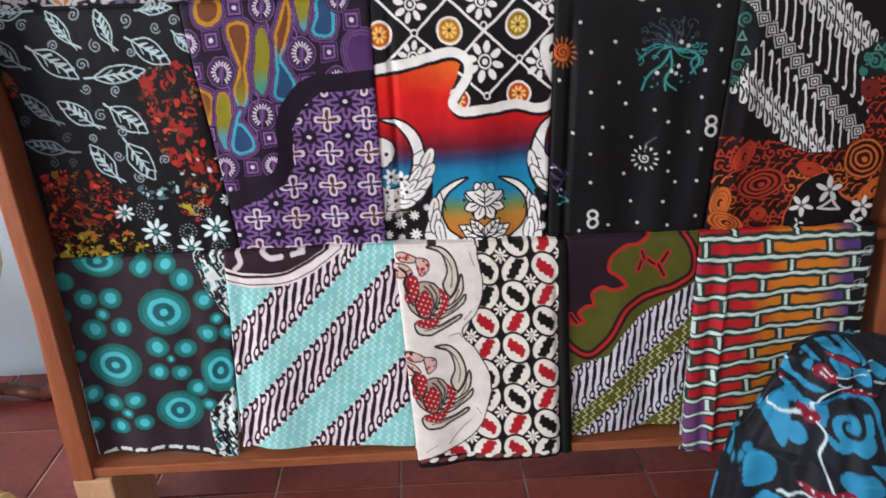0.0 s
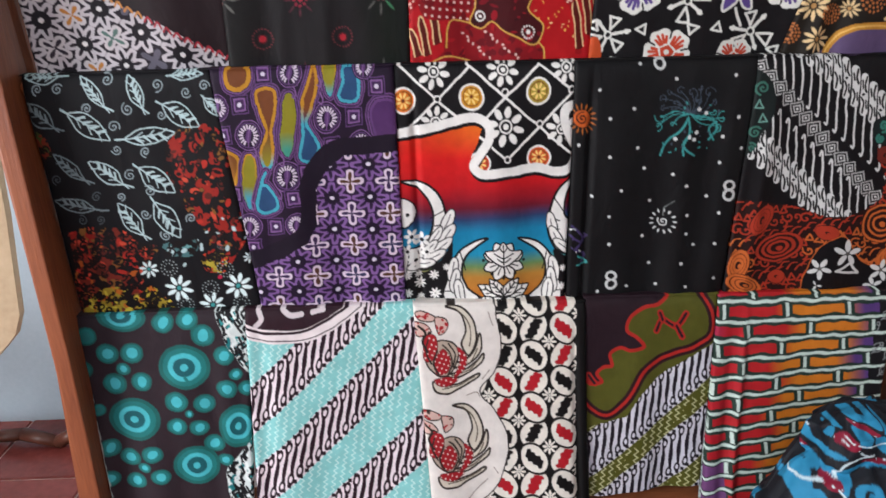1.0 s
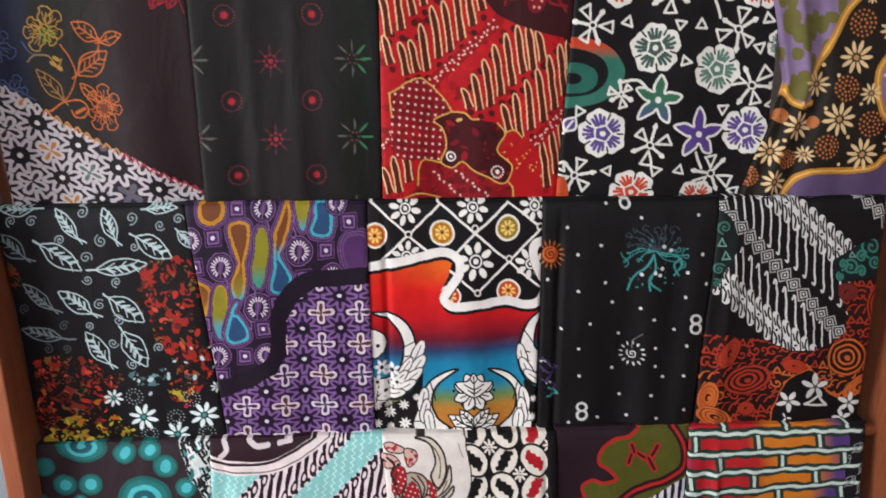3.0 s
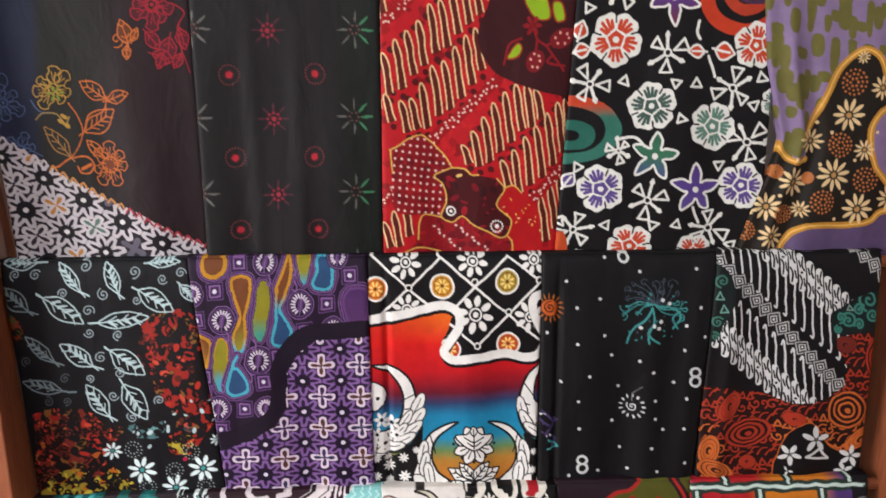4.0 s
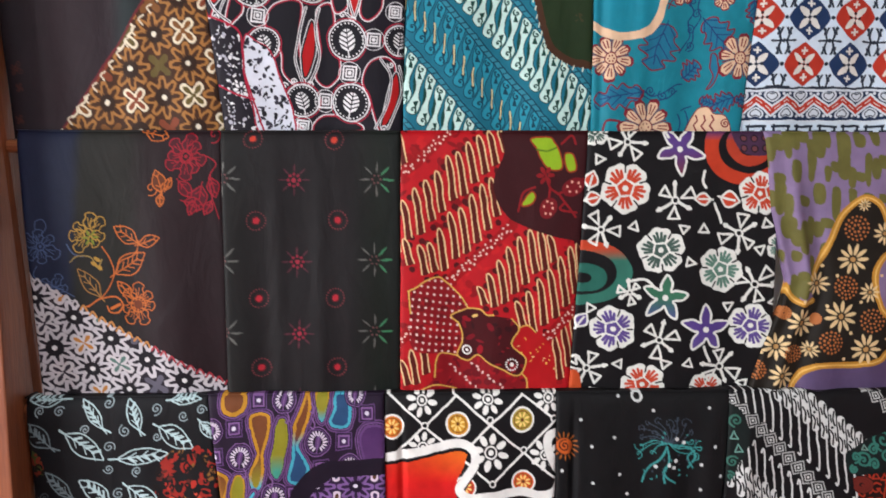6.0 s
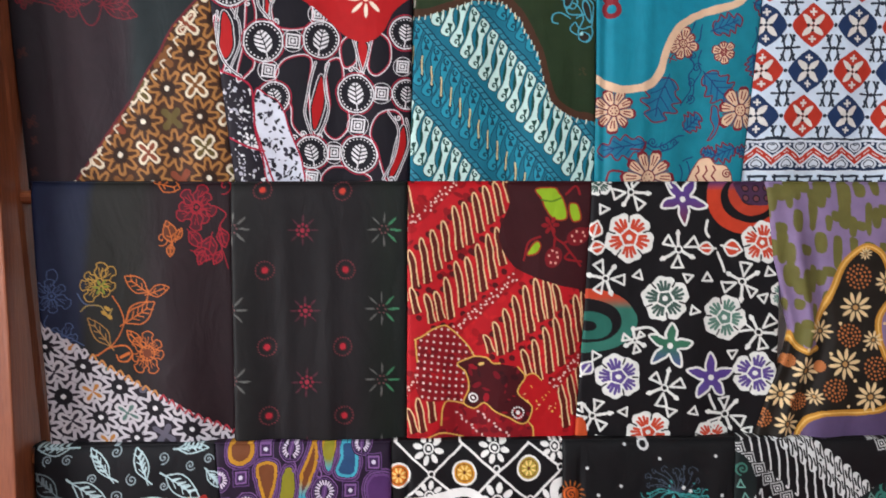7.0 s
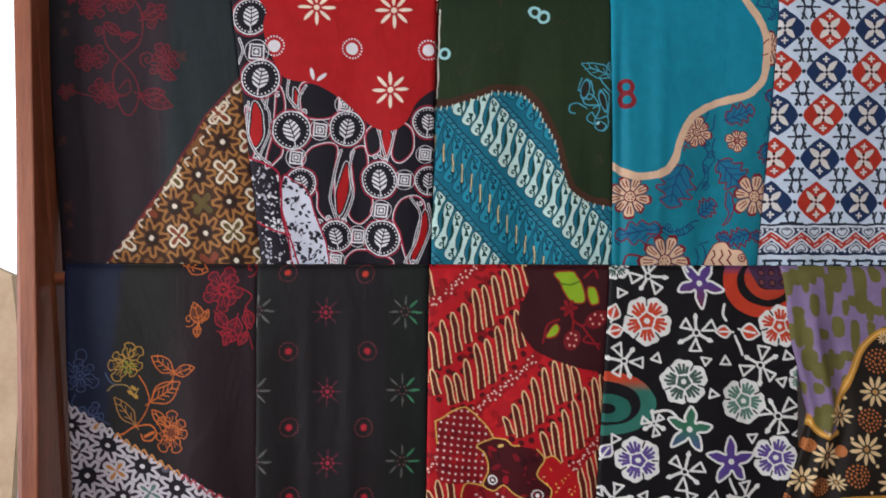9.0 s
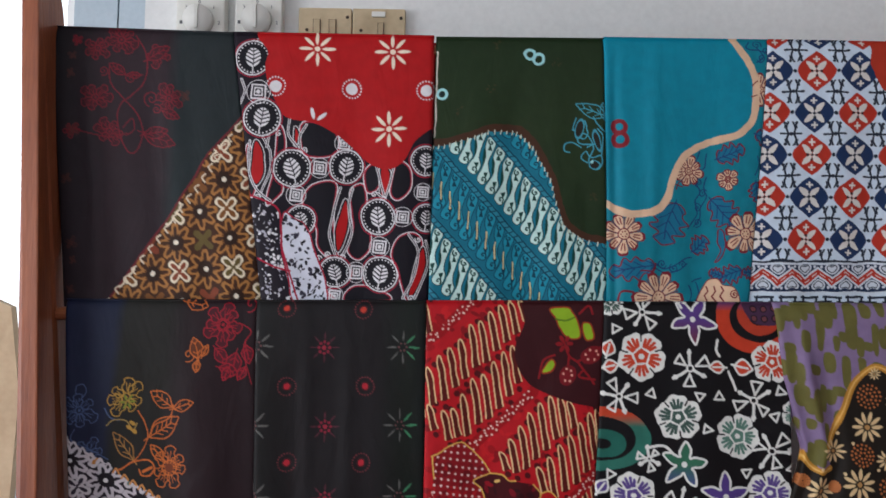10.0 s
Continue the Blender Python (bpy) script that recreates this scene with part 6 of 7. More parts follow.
    p.lay(np.arange(p.x.size), np.ones(p.x.size), lin(26, 36, 36))
    curls(p, ((745, 200, 46), (700, 240, 26), (650, 285, 34), (620, 270, 24), (760, 260, 30), (610, 320, 18), (700, 300, 24)), 10, lin(62, 122, 110))
    p.shape([(650, 240), (662, 218), (674, 242)], None, lin(120, 150, 140), 6, False)
    p.only(p.inside([(60, 70), (140, 85), (168, 190), (120, 290), (90, 350), (30, 370)]))
    p.lay(np.arange(p.x.size), np.ones(p.x.size), lin(26, 34, 33))
    curls(p, ((115, 120, 28), (90, 290, 26), (80, 350, 20)), 8, lin(66, 112, 100))
    for x, y in ((105, 182), (118, 235)):
        p.shape([(x - 16, y + 14), (x, y - 18), (x + 15, y + 12)], None, lin(110, 150, 140), 6, False)
    p.only()


def trim(p, q):
    """A turned-over border: white with teal patches and black squiggles."""
    p.shape(q, lin(206, 214, 212))
    p.only(p.inside(q))
    r = np.array(q)
    x0, y0, x1, y1 = r[:, 0].min(), r[:, 1].min(), r[:, 0].max(), r[:, 1].max()
    p.specks(x0, y0, x1, y1, 30, [lin(60, 150, 150), lin(40, 120, 124)], (12, 24))
    for k in range(60):
        x, y = p.rng.uniform(x0, x1), p.rng.uniform(y0, y1)
        p.line([(x, y - 22), (x + 8, y - 6), (x - 5, y + 6), (x + 7, y + 22)], 8, lin(26, 24, 28) if k % 3 else lin(220, 226, 224))
    p.only()


def print_circles(p):
    outer, mid, light, deep = lin(38, 104, 100), lin(44, 124, 122), lin(84, 182, 190), lin(34, 98, 104)
    for x, y, a, b in ((466, 303, 86, 69), (304, 475, 86, 69), (642, 495, 64, 74), (507, 633, 74, 70), (255, 148, 84, 44)):
        p.oval(x, y, a, b, outer, 8)
        p.oval(x, y, a * 0.84, b * 0.84, mid, 8)
        p.oval(x, y, a * 0.63, b * 0.63, light, 8)
        p.oval(x, y, a * 0.43, b * 0.43, deep, 8)
        p.oval(x, y, a * 0.16, b * 0.17, light)
    p.line([(470, 335), (478, 348)], 10, mid)
    dots = "213 265 38 293 262 38 266 314 24 237 362 40 326 352 35 526 203 40 395 165 37 475 157 37 595 265 34 635 324 22 605 370 35 440 415 39 532 420 36 484 453 15 444 497 33 515 500 32 563 556 34 365 593 35 292 607 36 340 640 23 394 673 33 313 693 35 145 210 35 225 575 36 130 320 36 185 450 24 600 612 26 225 680 34 670 370 28"
    d = [int(v) for v in dots.split()]
    for k, (x, y, r) in enumerate(zip(d[::3], d[1::3], d[2::3])):
        p.oval(x, y, r, r * 0.84, outer, 9)
        p.oval(x, y, r * 0.8, r * 0.68, mid, 9)
        # centres beside the left post are darker: post's shade put into the dye
        p.oval(x + 1, y, r * 0.48, r * 0.42, light if x > 190 else lin(50, 120, 120), 20 * k)
    trim(p, [(568, 118), (690, 110), (690, 310), (655, 300), (632, 265), (608, 240), (590, 190)])
    trim(p, [(705, 545), (660, 575), (632, 610), (605, 650), (612, 730), (640, 790), (655, 830), (720, 830)])
    rough = p.rng.uniform(-3, 3, 60)
    for k in range(30):
        t = k / 30
        p.line([(108 + 134 * t + rough[k], 190 + 600 * t), (112 + 134 * t + rough[k], 204 + 600 * t)], 9, lin(190, 196, 194), False)
        p.line([(250 + 400 * t, 788 - 12 * math.sin(t * 3) + rough[k + 29]), (258 + 400 * t, 788 - 12 * math.sin(t * 3))], 13, lin(200, 206, 204) if k % 4 else lin(40, 36, 40), False)


def zigzag(p, mask, pitch, slope, col, w=4.0):
    """Fine upright zigzag lines, broken here and there."""
    p.only(mask)
    tri = np.abs(np.mod(p.y / 15, 1) - 0.5) * 2
    q = np.mod((p.x + slope * p.y + 10 * tri) / pitch, 1)
    gap = np.mod((p.y + 37 * np.floor((p.x + slope * p.y) / pitch)) / 140, 1) < 0.14
    p.field(np.abs(q - 0.5) * pitch - w / 2 + 9 * gap, col)
    p.only()


def print_aqua(p):
    zigzag(p, np.ones(p.x.size), 21, 0.1, lin(196, 224, 220), 4.2)
    paper, ink = lin(224, 212, 216), lin(46, 24, 36)
    for off in (652, 822, 1014):
        p.blades(45, off, 5000, 49, 33, ink, paper, 17, 5, True, 0.98)
    p.shape([(560, 20), (890, 20), (850, 40), (790, 75), (720, 95), (640, 98), (560, 80)], lin(54, 30, 40))
    for q in ([(625, 45), (635, 68), (620, 84)], [(690, 42), (712, 55), (740, 52)], [(770, 48), (800, 40)]):
        p.line(q, 13, lin(208, 198, 200))
    p.line([(560, 86), (640, 110), (730, 108), (800, 86), (900, 20)], 34, lin(224, 214, 214))
    p.line([(560, 80), (640, 102), (725, 98), (792, 76), (880, 20)], 7, ink)
    p.line([(560, 98), (640, 120), (735, 118), (812, 92), (905, 28)], 2.6, ink)


def bird(p, x, y):
    """A crescent-winged bird in black line with dotted red plumage."""
    ink, red, pale = lin(52, 44, 40), lin(164, 34, 44), lin(206, 198, 184)

    def at(q):
        return [(x + 0.613 * a, y + 0.6 * b) for a, b in q]
    wings = ([(100, 415), (120, 470), (190, 480), (250, 448), (335, 398), (338, 376), (240, 425), (160, 440)], [(150, 385), (230, 395), (310, 355), (362, 310), (365, 268), (330, 310), (270, 350), (200, 375)],
             [(190, 350), (270, 330), (330, 290), (356, 230), (345, 165), (322, 240), (285, 290), (220, 320)], [(165, 28), (240, 28), (300, 75), (328, 150), (320, 225), (286, 280), (250, 228), (272, 160), (262, 100), (232, 55)])
    for q in wings:
        p.shape(at(q), pale, ink, 6.5)
    for q in ([(215, 40), (275, 90), (300, 160), (290, 230)], [(230, 345), (300, 310), (335, 240)], [(200, 385), (290, 355), (345, 300)], [(150, 455), (230, 440), (320, 392)]):
        p.line(at(q), 4, lin(96, 86, 74))
    p.shape(at([(115, 210), (190, 205), (232, 252), (218, 330), (178, 385), (120, 380), (60, 300)]), lin(178, 164, 150), ink, 5)
    for q in ([(55, 175), (110, 180), (122, 235), (92, 305), (48, 290)], [(108, 300), (150, 245), (190, 300), (172, 372), (118, 372)], [(228, 238), (276, 290), (262, 352), (212, 395), (240, 310)], [(112, 402), (232, 398), (185, 440), (130, 435)]):
        p.shape(at(q), red, lin(120, 40, 44), 3)
        p.only(p.inside(at(q)))
        dx, dy, i, j = p.cells(x, y, (15, 5), (-7, 14))
        p.field(np.hypot(dx, dy) - 2.8, lin(220, 204, 196))
        p.only()
    for q in ([(150, 225), (185, 260), (200, 320), (180, 380)], [(180, 215), (215, 270), (205, 340)], [(120, 250), (100, 320), (130, 380)], [(70, 200), (60, 260), (90, 320)]):
        p.line(at(q), 5.5, ink)
    for q in ([(0, 62), (40, 50), (105, 78), (90, 102), (30, 98)], [(108, 80), (165, 92), (172, 140), (132, 172), (112, 122)], [(0, 110), (60, 120), (90, 160), (40, 180), (0, 170)]):
        p.shape(at(q), lin(206, 176, 166), ink, 4)
        p.only(p.inside(at(q)))
        p.specks(x - 5, y + 25, x + 110, y + 110, 34, [red, red, ink], (3, 9))
        p.only()
    p.line(at([(20, 130), (60, 165), (40, 210), (70, 260)]), 8, ink)


def print_ovals(p):
    ink, red, black = lin(224, 218, 208), lin(172, 34, 46), lin(24, 21, 21)
    p.only((p.x < 829).astype(float) * (p.y < 775))
    a, b = (99, 82), (98, -86)
    for k, (v, o) in enumerate(((a, 0), (b, 1))):
        dx, dy, i, j = p.cells(640 + v[0] / 2, 297 + v[1] / 2, a, b)
        turn = math.atan2(v[1], v[0]) + math.pi / 2
        u, w = dx * math.cos(turn) + dy * math.sin(turn), dy * math.cos(turn) - dx * math.sin(turn)
        body = (np.hypot(u / 54, w / 42) - 1) * 42
        p.field(body, ink)
        p.field(np.abs(body) - 3.2, black)
        core = (np.hypot(u / 38, (w + 4 * np.sin(u / 11) + 2.5 * np.sin(u / 3.1)) / 17) - 1) * 17
        cy = p.y - dy
        row = ((cy > 305) & (cy < 450)) | ((cy > 610) & (cy < 790))
        row = row ^ ((p.x - dx) > 745)
        p.field(np.where(row, core, 9), red)
        p.field(np.where(~row, core, 9), black)
    dx, dy, i, j = p.cells(640, 297, a, b)
    r, t = np.hypot(dx, dy), np.arctan2(dy, dx)
    p.field(np.maximum(r - 24 * np.abs(np.cos(4 * t)) ** 0.8, 5 - r), ink)
    p.field(r - 3.5, ink)
    p.only()
    white = [(270, 80), (530, 80), (566, 140), (582, 225), (562, 305), (512, 368), (558, 425), (602, 505), (602, 590), (570, 682), (500, 745), (372, 792), (300, 800), (270, 400)]
    p.shape(white, lin(220, 214, 208), lin(60, 54, 50), 4)
    for q in ([(470, 380), (500, 370), (512, 385)], [(540, 120), (555, 160)], [(470, 740), (500, 700), (540, 660)], [(560, 620), (575, 640)], [(395, 760), (430, 740)], [(520, 330), (545, 300)]):
        p.line(q, 3, lin(150, 138, 128))
    bird(p, 299, 86)
    bird(p, 322, 395)
    rough = p.rng.uniform(-4, 4, 30)
    for k in range(14):
        x = 390 + 30 * k
        p.oval(x, 790 - 0.04 * (x - 370) + rough[k], 15, 7, ink if k % 2 else lin(120, 60, 60), -15)


def print_olive(p):
    dark, red = lin(46, 30, 38), lin(168, 46, 40)
    low = [(400, 345), (445, 322), (520, 300), (556, 245), (600, 203), (660, 166), (745, 118), (745, 600), (395, 600)]
    m = p.inside(low, False)
    zigzag(p, m, 18, 0.1, lin(188, 188, 146), 4.2)
    p.only(m)
    p.blades(41, 582, 127, 43, 25, lin(36, 28, 38), lin(204, 202, 210), 12, 4, True, 0.86)
    p.only()
    cloud = [(400, 10), (604, 10), (596, 38), (560, 48), (528, 70), (520, 100), (545, 116), (562, 136), (532, 144), (505, 138), (482, 155), (488, 182), (468, 186), (452, 200), (462, 220), (438, 226), (422, 212), (400, 204)]
    p.shape(cloud, dark, red, 8)
    for q in ([(590, 98), (606, 74), (640, 88), (662, 60)], [(640, 88), (652, 112)], [(606, 74), (600, 58)], [(432, 205), (446, 224)]):
        p.line(q, 15, red)
        p.line(q, 6, dark)
    line = [(690, 5), (722, 50), (722, 105), (685, 134), (620, 156), (560, 196), (520, 262), (480, 296), (440, 286), (405, 250)]
    p.line(line, 22, lin(54, 26, 32))
    p.line(line, 7, red)


def print_bricks(p):
    white, green = lin(196, 210, 202), lin(50, 70, 60)
    x0, dark = 460, lin(30, 28, 32)
    rise = np.interp(p.y, [60, 300, 560], [0.03, 0.09, 0.17])
    wob = 1.8 * np.sin(p.x / 27 + p.y / 40) + 1.6 * np.sin(p.x / 9.3 + p.y / 11)
    level = p.y + rise * (p.x - x0) + wob
    edges = [20, 78, 138, 194, 250, 306, 360, 412, 462, 512, 560, 606, 652, 698, 745]
    row = np.interp(level, edges, range(len(edges)))
    k = np.floor(row)
    f = row - k
    shift = np.where(np.mod(k, 2) == 1, 480, 562) - 9 * k
    q = np.mod((p.x - shift) / 192, 1)
    i = np.floor((p.x - shift) / 192)
    hue = np.stack([np.interp(p.x + 24 * np.sin(k * 2.1) + 9 * k, [420, 480, 655, 710, 870, 930], [lin(150, 52, 92)[c], lin(172, 36, 48)[c], lin(178, 44, 46)[c], lin(200, 124, 42)[c], lin(198, 122, 44)[c], lin(92, 66, 124)[c]]) for c in range(3)], 1)
    body = np.maximum(np.abs(q - 0.5) * 192 - 80, np.abs(f - 0.5) * 56 - 13.5)
    p.only(((p.x + 9 * k) < 960).astype(float))
    inside = np.flatnonzero(body < p.soft)
    w = np.clip(0.5 - body[inside] / p.soft, 0, 1)[:, None] * p.m[inside][:, None]
    p.c[inside] += (hue[inside] - p.c[inside]) * w
    p.field(np.abs(np.mod(q + 0.5, 1) - 0.5) * 192 - 5 + 9 * (np.abs(f - 0.5) > 0.34), white)
    p.only(((p.x + 6 * k) < 990).astype(float))
    p.field(np.minimum(f, 1 - f) * 54 - 4.6, white)
    p.only(((p.x + 9 * k) > 955).astype(float))
    p.lay(np.arange(p.x.size), (f > 0.14) * (f < 0.86) * 1.0, dark)
    for x, y in ((920, 95), (970, 110), (985, 170), (940, 210), (975, 230), (930, 150), (960, 280)):
        p.leaf(x - 14, y + 14, x + 16, y - 14, 0.3, lin(140, 144, 144), 3, 2)
    p.only(((p.x < 466) & (p.y > 560)).astype(float))
    p.field(np.abs(f - 0.5) * 54 - 18, lin(112, 72, 116))
    p.only()


B1, B2, B3, B4 = (0.016, BAR_Z[0]), (0.016, BAR_Z[1]), (0.016, BAR_Z[2]), (0.016, BAR_Z[3])
# top bar
cloth("black batik with red flower spray and brown star corner", [(-0.713, 1.743), (-0.431, 1.737), (-0.379, 1.322), (-0.684, 1.320)], [(12, 20), (483, 37), (559, 723), (45, 723)], lin(27, 25, 30), print_spray, B1, creases=((0.62, 0.005, 0.08), (0.2, 0.003, 0.06)), seed=1, unit=0.89, step=0.0016)
cloth("red batik with white daisies and black pebble pattern", [(-0.432, 1.737), (-0.119, 1.736), (-0.125, 1.321), (-0.383, 1.322)], [(480, 35), (997, 45), (981, 728), (551, 723)], lin(30, 22, 34), print_pebbles, B1, depth=0.003, seed=2, unit=0.89, step=0.0011)
cloth("dark green batik with turquoise and white blade pattern", [(-0.116, 1.735), (0.149, 1.737), (0.154, 1.320), (-0.125, 1.320)], [(34, -461), (859, -454), (872, 848), (-6, 842)], lin(44, 66, 38), print_green, B1, depth=0.0, seed=3, unit=1.7, step=0.0011)
cloth("turquoise batik with cream and dark red flowers", [(0.148, 1.738), (0.411, 1.738), (0.377, 1.320), (0.153, 1.320)], [(0, -491), (697, -480), (612, 638), (11, 633)], lin(26, 130, 150), print_turquoise, B1, depth=0.003, creases=((0.06, -0.004, 0.03), (0.3, 0.003, 0.05)), seed=4, unit=1.46, step=0.0011)
cloth("white batik with red and blue four-petal lozenges", [(0.409, 1.738), (0.664, 1.737), (0.634, 1.320), (0.375, 1.320)], [(694, -482), (1364, -468), (1297, 642), (609, 638)], lin(196, 208, 220), print_lozenges, B1, depth=0.005, seed=5, unit=1.46, step=0.0011)
# second bar
cloth("dark blue-black batik with orange flowers and star corner", [(-0.674, 1.320), (-0.384, 1.320), (-0.384, 0.936), (-0.658, 0.936)], [(20, 16), (565, 20), (593, 704), (104, 708)], lin(42, 40, 36), print_vine, B2, seed=6, unit=0.9)
cloth("black batik with small dim red sparks", [(-0.386, 1.320), (-0.128, 1.321), (-0.129, 0.935), (-0.386, 0.936)], [(560, 19), (1037, 20), (1038, 703), (588, 705)], lin(36, 31, 33), print_sparks, B2, depth=0.003, creases=((0.55, 0.003, 0.06), (0.3, 0.0025, 0.05)), seed=7, unit=0.9, step=0.0016)
cloth("red batik with gold blade stripes and maroon patches", [(-0.130, 1.321), (0.148, 1.322), (0.129, 0.935), (-0.130, 0.935)], [(18, 19), (472, 20), (424, 633), (21, 636)], lin(174, 26, 36), print_redblades, B2, depth=0.0, seed=8, unit=0.82)
cloth("black batik with white, green and violet flowers", [(0.146, 1.321), (0.432, 1.322), (0.438, 0.934), (0.127, 0.935)], [(470, 21), (928, 22), (896, 631), (421, 633)], lin(24, 21, 24), print_flowers, B2, depth=0.002, seed=9, unit=0.82)
cloth("olive and violet batik with gold-edged black daisies", [(0.407, 1.322), (0.664, 1.321), (0.656, 0.932), (0.403, 0.934)], [(512, 48), (1010, 55), (950, 812), (465, 812)], lin(38, 32, 26), print_olive_daisy, B2, depth=0.008, wave=0.003, creases=((0.14, 0.012, 0.05), (0.27, -0.004, 0.04)), left=((0, 0), (0.3, 0.016), (0.57, 0.048), (0.66, 0.042), (0.85, 0.016), (1, 0)), seed=10, step=0.0014)
# third bar
cloth("black batik with white outlined leaves and red patches", [(-0.678, 0.932), (-0.412, 0.934), (-0.380, 0.562), (-0.668, 0.565)], [(5, 100), (590, 85), (725, 820), (150, 828)], lin(22, 21, 25), print_leaves, B3, seed=11)
cloth("purple batik with drop pattern and star lattice", [(-0.414, 0.935), (-0.154, 0.934), (-0.151, 0.566), (-0.382, 0.565)], [(5, 34), (966, 26), (1017, 1224), (247, 1248)], lin(40, 24, 46), print_purple, B3, depth=0.003, seed=12, unit=1.8, step=0.00115)
cloth("red and blue batik with white wings and black lattice", [(-0.155, 0.934), (0.106, 0.934), (0.105, 0.564), (-0.151, 0.566)], [(248, 80), (805, 75), (775, 795), (278, 800)], lin(24, 21, 24), print_wings, B3, depth=0.0, creases=((0.1, -0.006, 0.02), (0.55, 0.003, 0.2)), seed=13)
cloth("black batik with tiny white dots and teal sprig", [(0.104, 0.934), (0.370, 0.934), (0.357, 0.563), (0.108, 0.566)], [(-96, 75), (450, 70), (350, 785), (-120, 790)], lin(24, 23, 25), print_night, B3, depth=0.003, creases=((0.1, -0.007, 0.02), (0.66, 0.006, 0.09), (0.9, 0.005, 0.07)), seed=14, step=0.0016)
cloth("black and white striped batik with rust flowers", [(0.368, 0.935), (0.622, 0.932), (0.635, 0.562), (0.360, 0.566)], [(105, 1), (823, 1), (682, 960), (-25, 970)], lin(24, 21, 24), print_rust, B3, depth=0.006, creases=((0.12, 0.006, 0.05),), seed=15, unit=1.48, step=0.00115)
# bottom bar
cloth("dark brown batik with teal ringed circles", [(-0.674, 0.56), (-0.402, 0.563), (-0.425, 0.193), (-0.661, 0.212)], [(105, 150), (672, 125), (690, 800), (240, 790)], lin(54, 42, 48), print_circles, B4, lean=-0.03, wave=0.004, creases=((0.85, 0.008, 0.08),), drop=0.0, hem=0.013, inner=(0.006, 0.0, 0.005, lin(196, 200, 198)), seed=16, step=0.0015)
cloth("aqua batik with maroon and white blade bands", [(-0.406, 0.564), (-0.136, 0.564), (-0.119, 0.208), (-0.416, 0.216)], [(587, 45), (1046, 25), (1100, 546), (639, 560)], lin(142, 200, 198), print_aqua, B4, depth=0.004, lean=-0.03, creases=((0.08, -0.005, 0.05),), drop=0.0, seed=17, unit=0.92)
cloth("white batik with red birds and black oval lattice", [(-0.14, 0.564), (0.136, 0.561), (0.149, 0.186), (-0.116, 0.173)], [(292, 100), (862, 88), (870, 780), (370, 815)], lin(20, 18, 18), print_ovals, B4, depth=0.007, lean=-0.046, creases=((0.93, -0.006, 0.02),), drop=0.0, seed=18)
cloth("olive batik with red outlined cloud and blade pattern", [(0.134, 0.566), (0.351, 0.565), (0.343, 0.224), (0.145, 0.206)], [(420, 28), (741, 16), (693, 466), (424, 500)], lin(88, 88, 34), print_olive, B4, depth=0.003, lean=-0.03, drop=0.0, seed=19, unit=0.82)
cloth("red and orange brick striped batik with white lines", [(0.35, 0.564), (0.64, 0.563), (0.626, 0.168), (0.343, 0.181)], [(458, 60), (1007, 42), (885, 735), (395, 720)], lin(46, 64, 56), print_bricks, B4, depth=0.008, lean=-0.046, inner=(0.004, 0.0, 0.006, lin(180, 190, 186)), creases=((0.16, 0.006, 0.02), (0.1, -0.004, 0.03)), drop=0.0, seed=20)


# ---- fixtures on the wall ----
def letter(text, size, x, y, z, parent, material):
    data = bpy.data.curves.new("figure", "FONT")
    data.body, data.size, data.align_x, data.align_y, data.extrude = text, size, "CENTER", "CENTER", 0.0002
    data.materials.append(material)
    ob = new("figure", data)
    ob.matrix_world = pose(x, y, z, 90, 0, 0)
    bpy.context.view_layer.update()
    me = bpy.data.meshes.new_from_object(ob.evaluated_get(bpy.context.evaluated_depsgraph_get()))
    bpy.data.objects.remove(ob)
    mesh = new("figure", me)
    mesh.matrix_world = pose(x, y, z, 90, 0, 0)
    mesh.parent = parent
    mesh.matrix_parent_inverse = parent.matrix_world.inverted()
    return mesh


def under(parent, name, bm, material, label="", bevel=0.0):
    ob = part(name, bm, material, parent, label, bevel)
    ob.matrix_parent_inverse = parent.matrix_world.inverted()
    return ob


def fan_regulator(x0, x1, knob_x, knob_z):
    thing = empty("fan_regulator", (x0 + x1) / 2, 0.215, 1.84)
    tagged(thing, "white plastic fan regulator with round numbered knob", "regulator", group="fan regulators on the wall")
    under(thing, "cover", box(x0, x1, 0.188, 0.2148, 1.772, 1.925), PLASTIC, "", 0.004)
    smooth(under(thing, "knob", rod((knob_x, 0.1876, knob_z), (knob_x, 0.172, knob_z), 0.0275, 0.0255, 32), PLASTIC, "", 0.0))
    under(thing, "knob_ridge", box(knob_x - 0.003, knob_x + 0.003, 0.168, 0.1718, knob_z - 0.02, knob_z + 0.024), PLASTIC, "", 0.001)
    under(thing, "switch", box(knob_x - 0.013, knob_x + 0.013, 0.184, 0.1878, 1.868, 1.884), PLASTIC, "", 0.002)
    for t, dx, dz in (("0", 0.0, 0.035), ("1", 0.026, 0.025), ("2", 0.036, -0.004), ("3", -0.024, 0.025)):
        letter(t, 0.009, knob_x + dx, 0.1872, knob_z + dz, thing, GREY_PRINT)
    under(thing, "printed_bar", box(knob_x - 0.035, knob_x - 0.030, 0.1872, 0.1879, knob_z - 0.006, knob_z), GREY_PRINT)
    under(thing, "printed_bar", box(knob_x + 0.016, knob_x + 0.028, 0.1872, 0.1879, knob_z + 0.044, knob_z + 0.046), GREY_PRINT)
    return thing


fan_regulator(-0.588, -0.500, -0.546, 1.826)
fan_regulator(-0.482, -0.396, -0.441, 1.828)


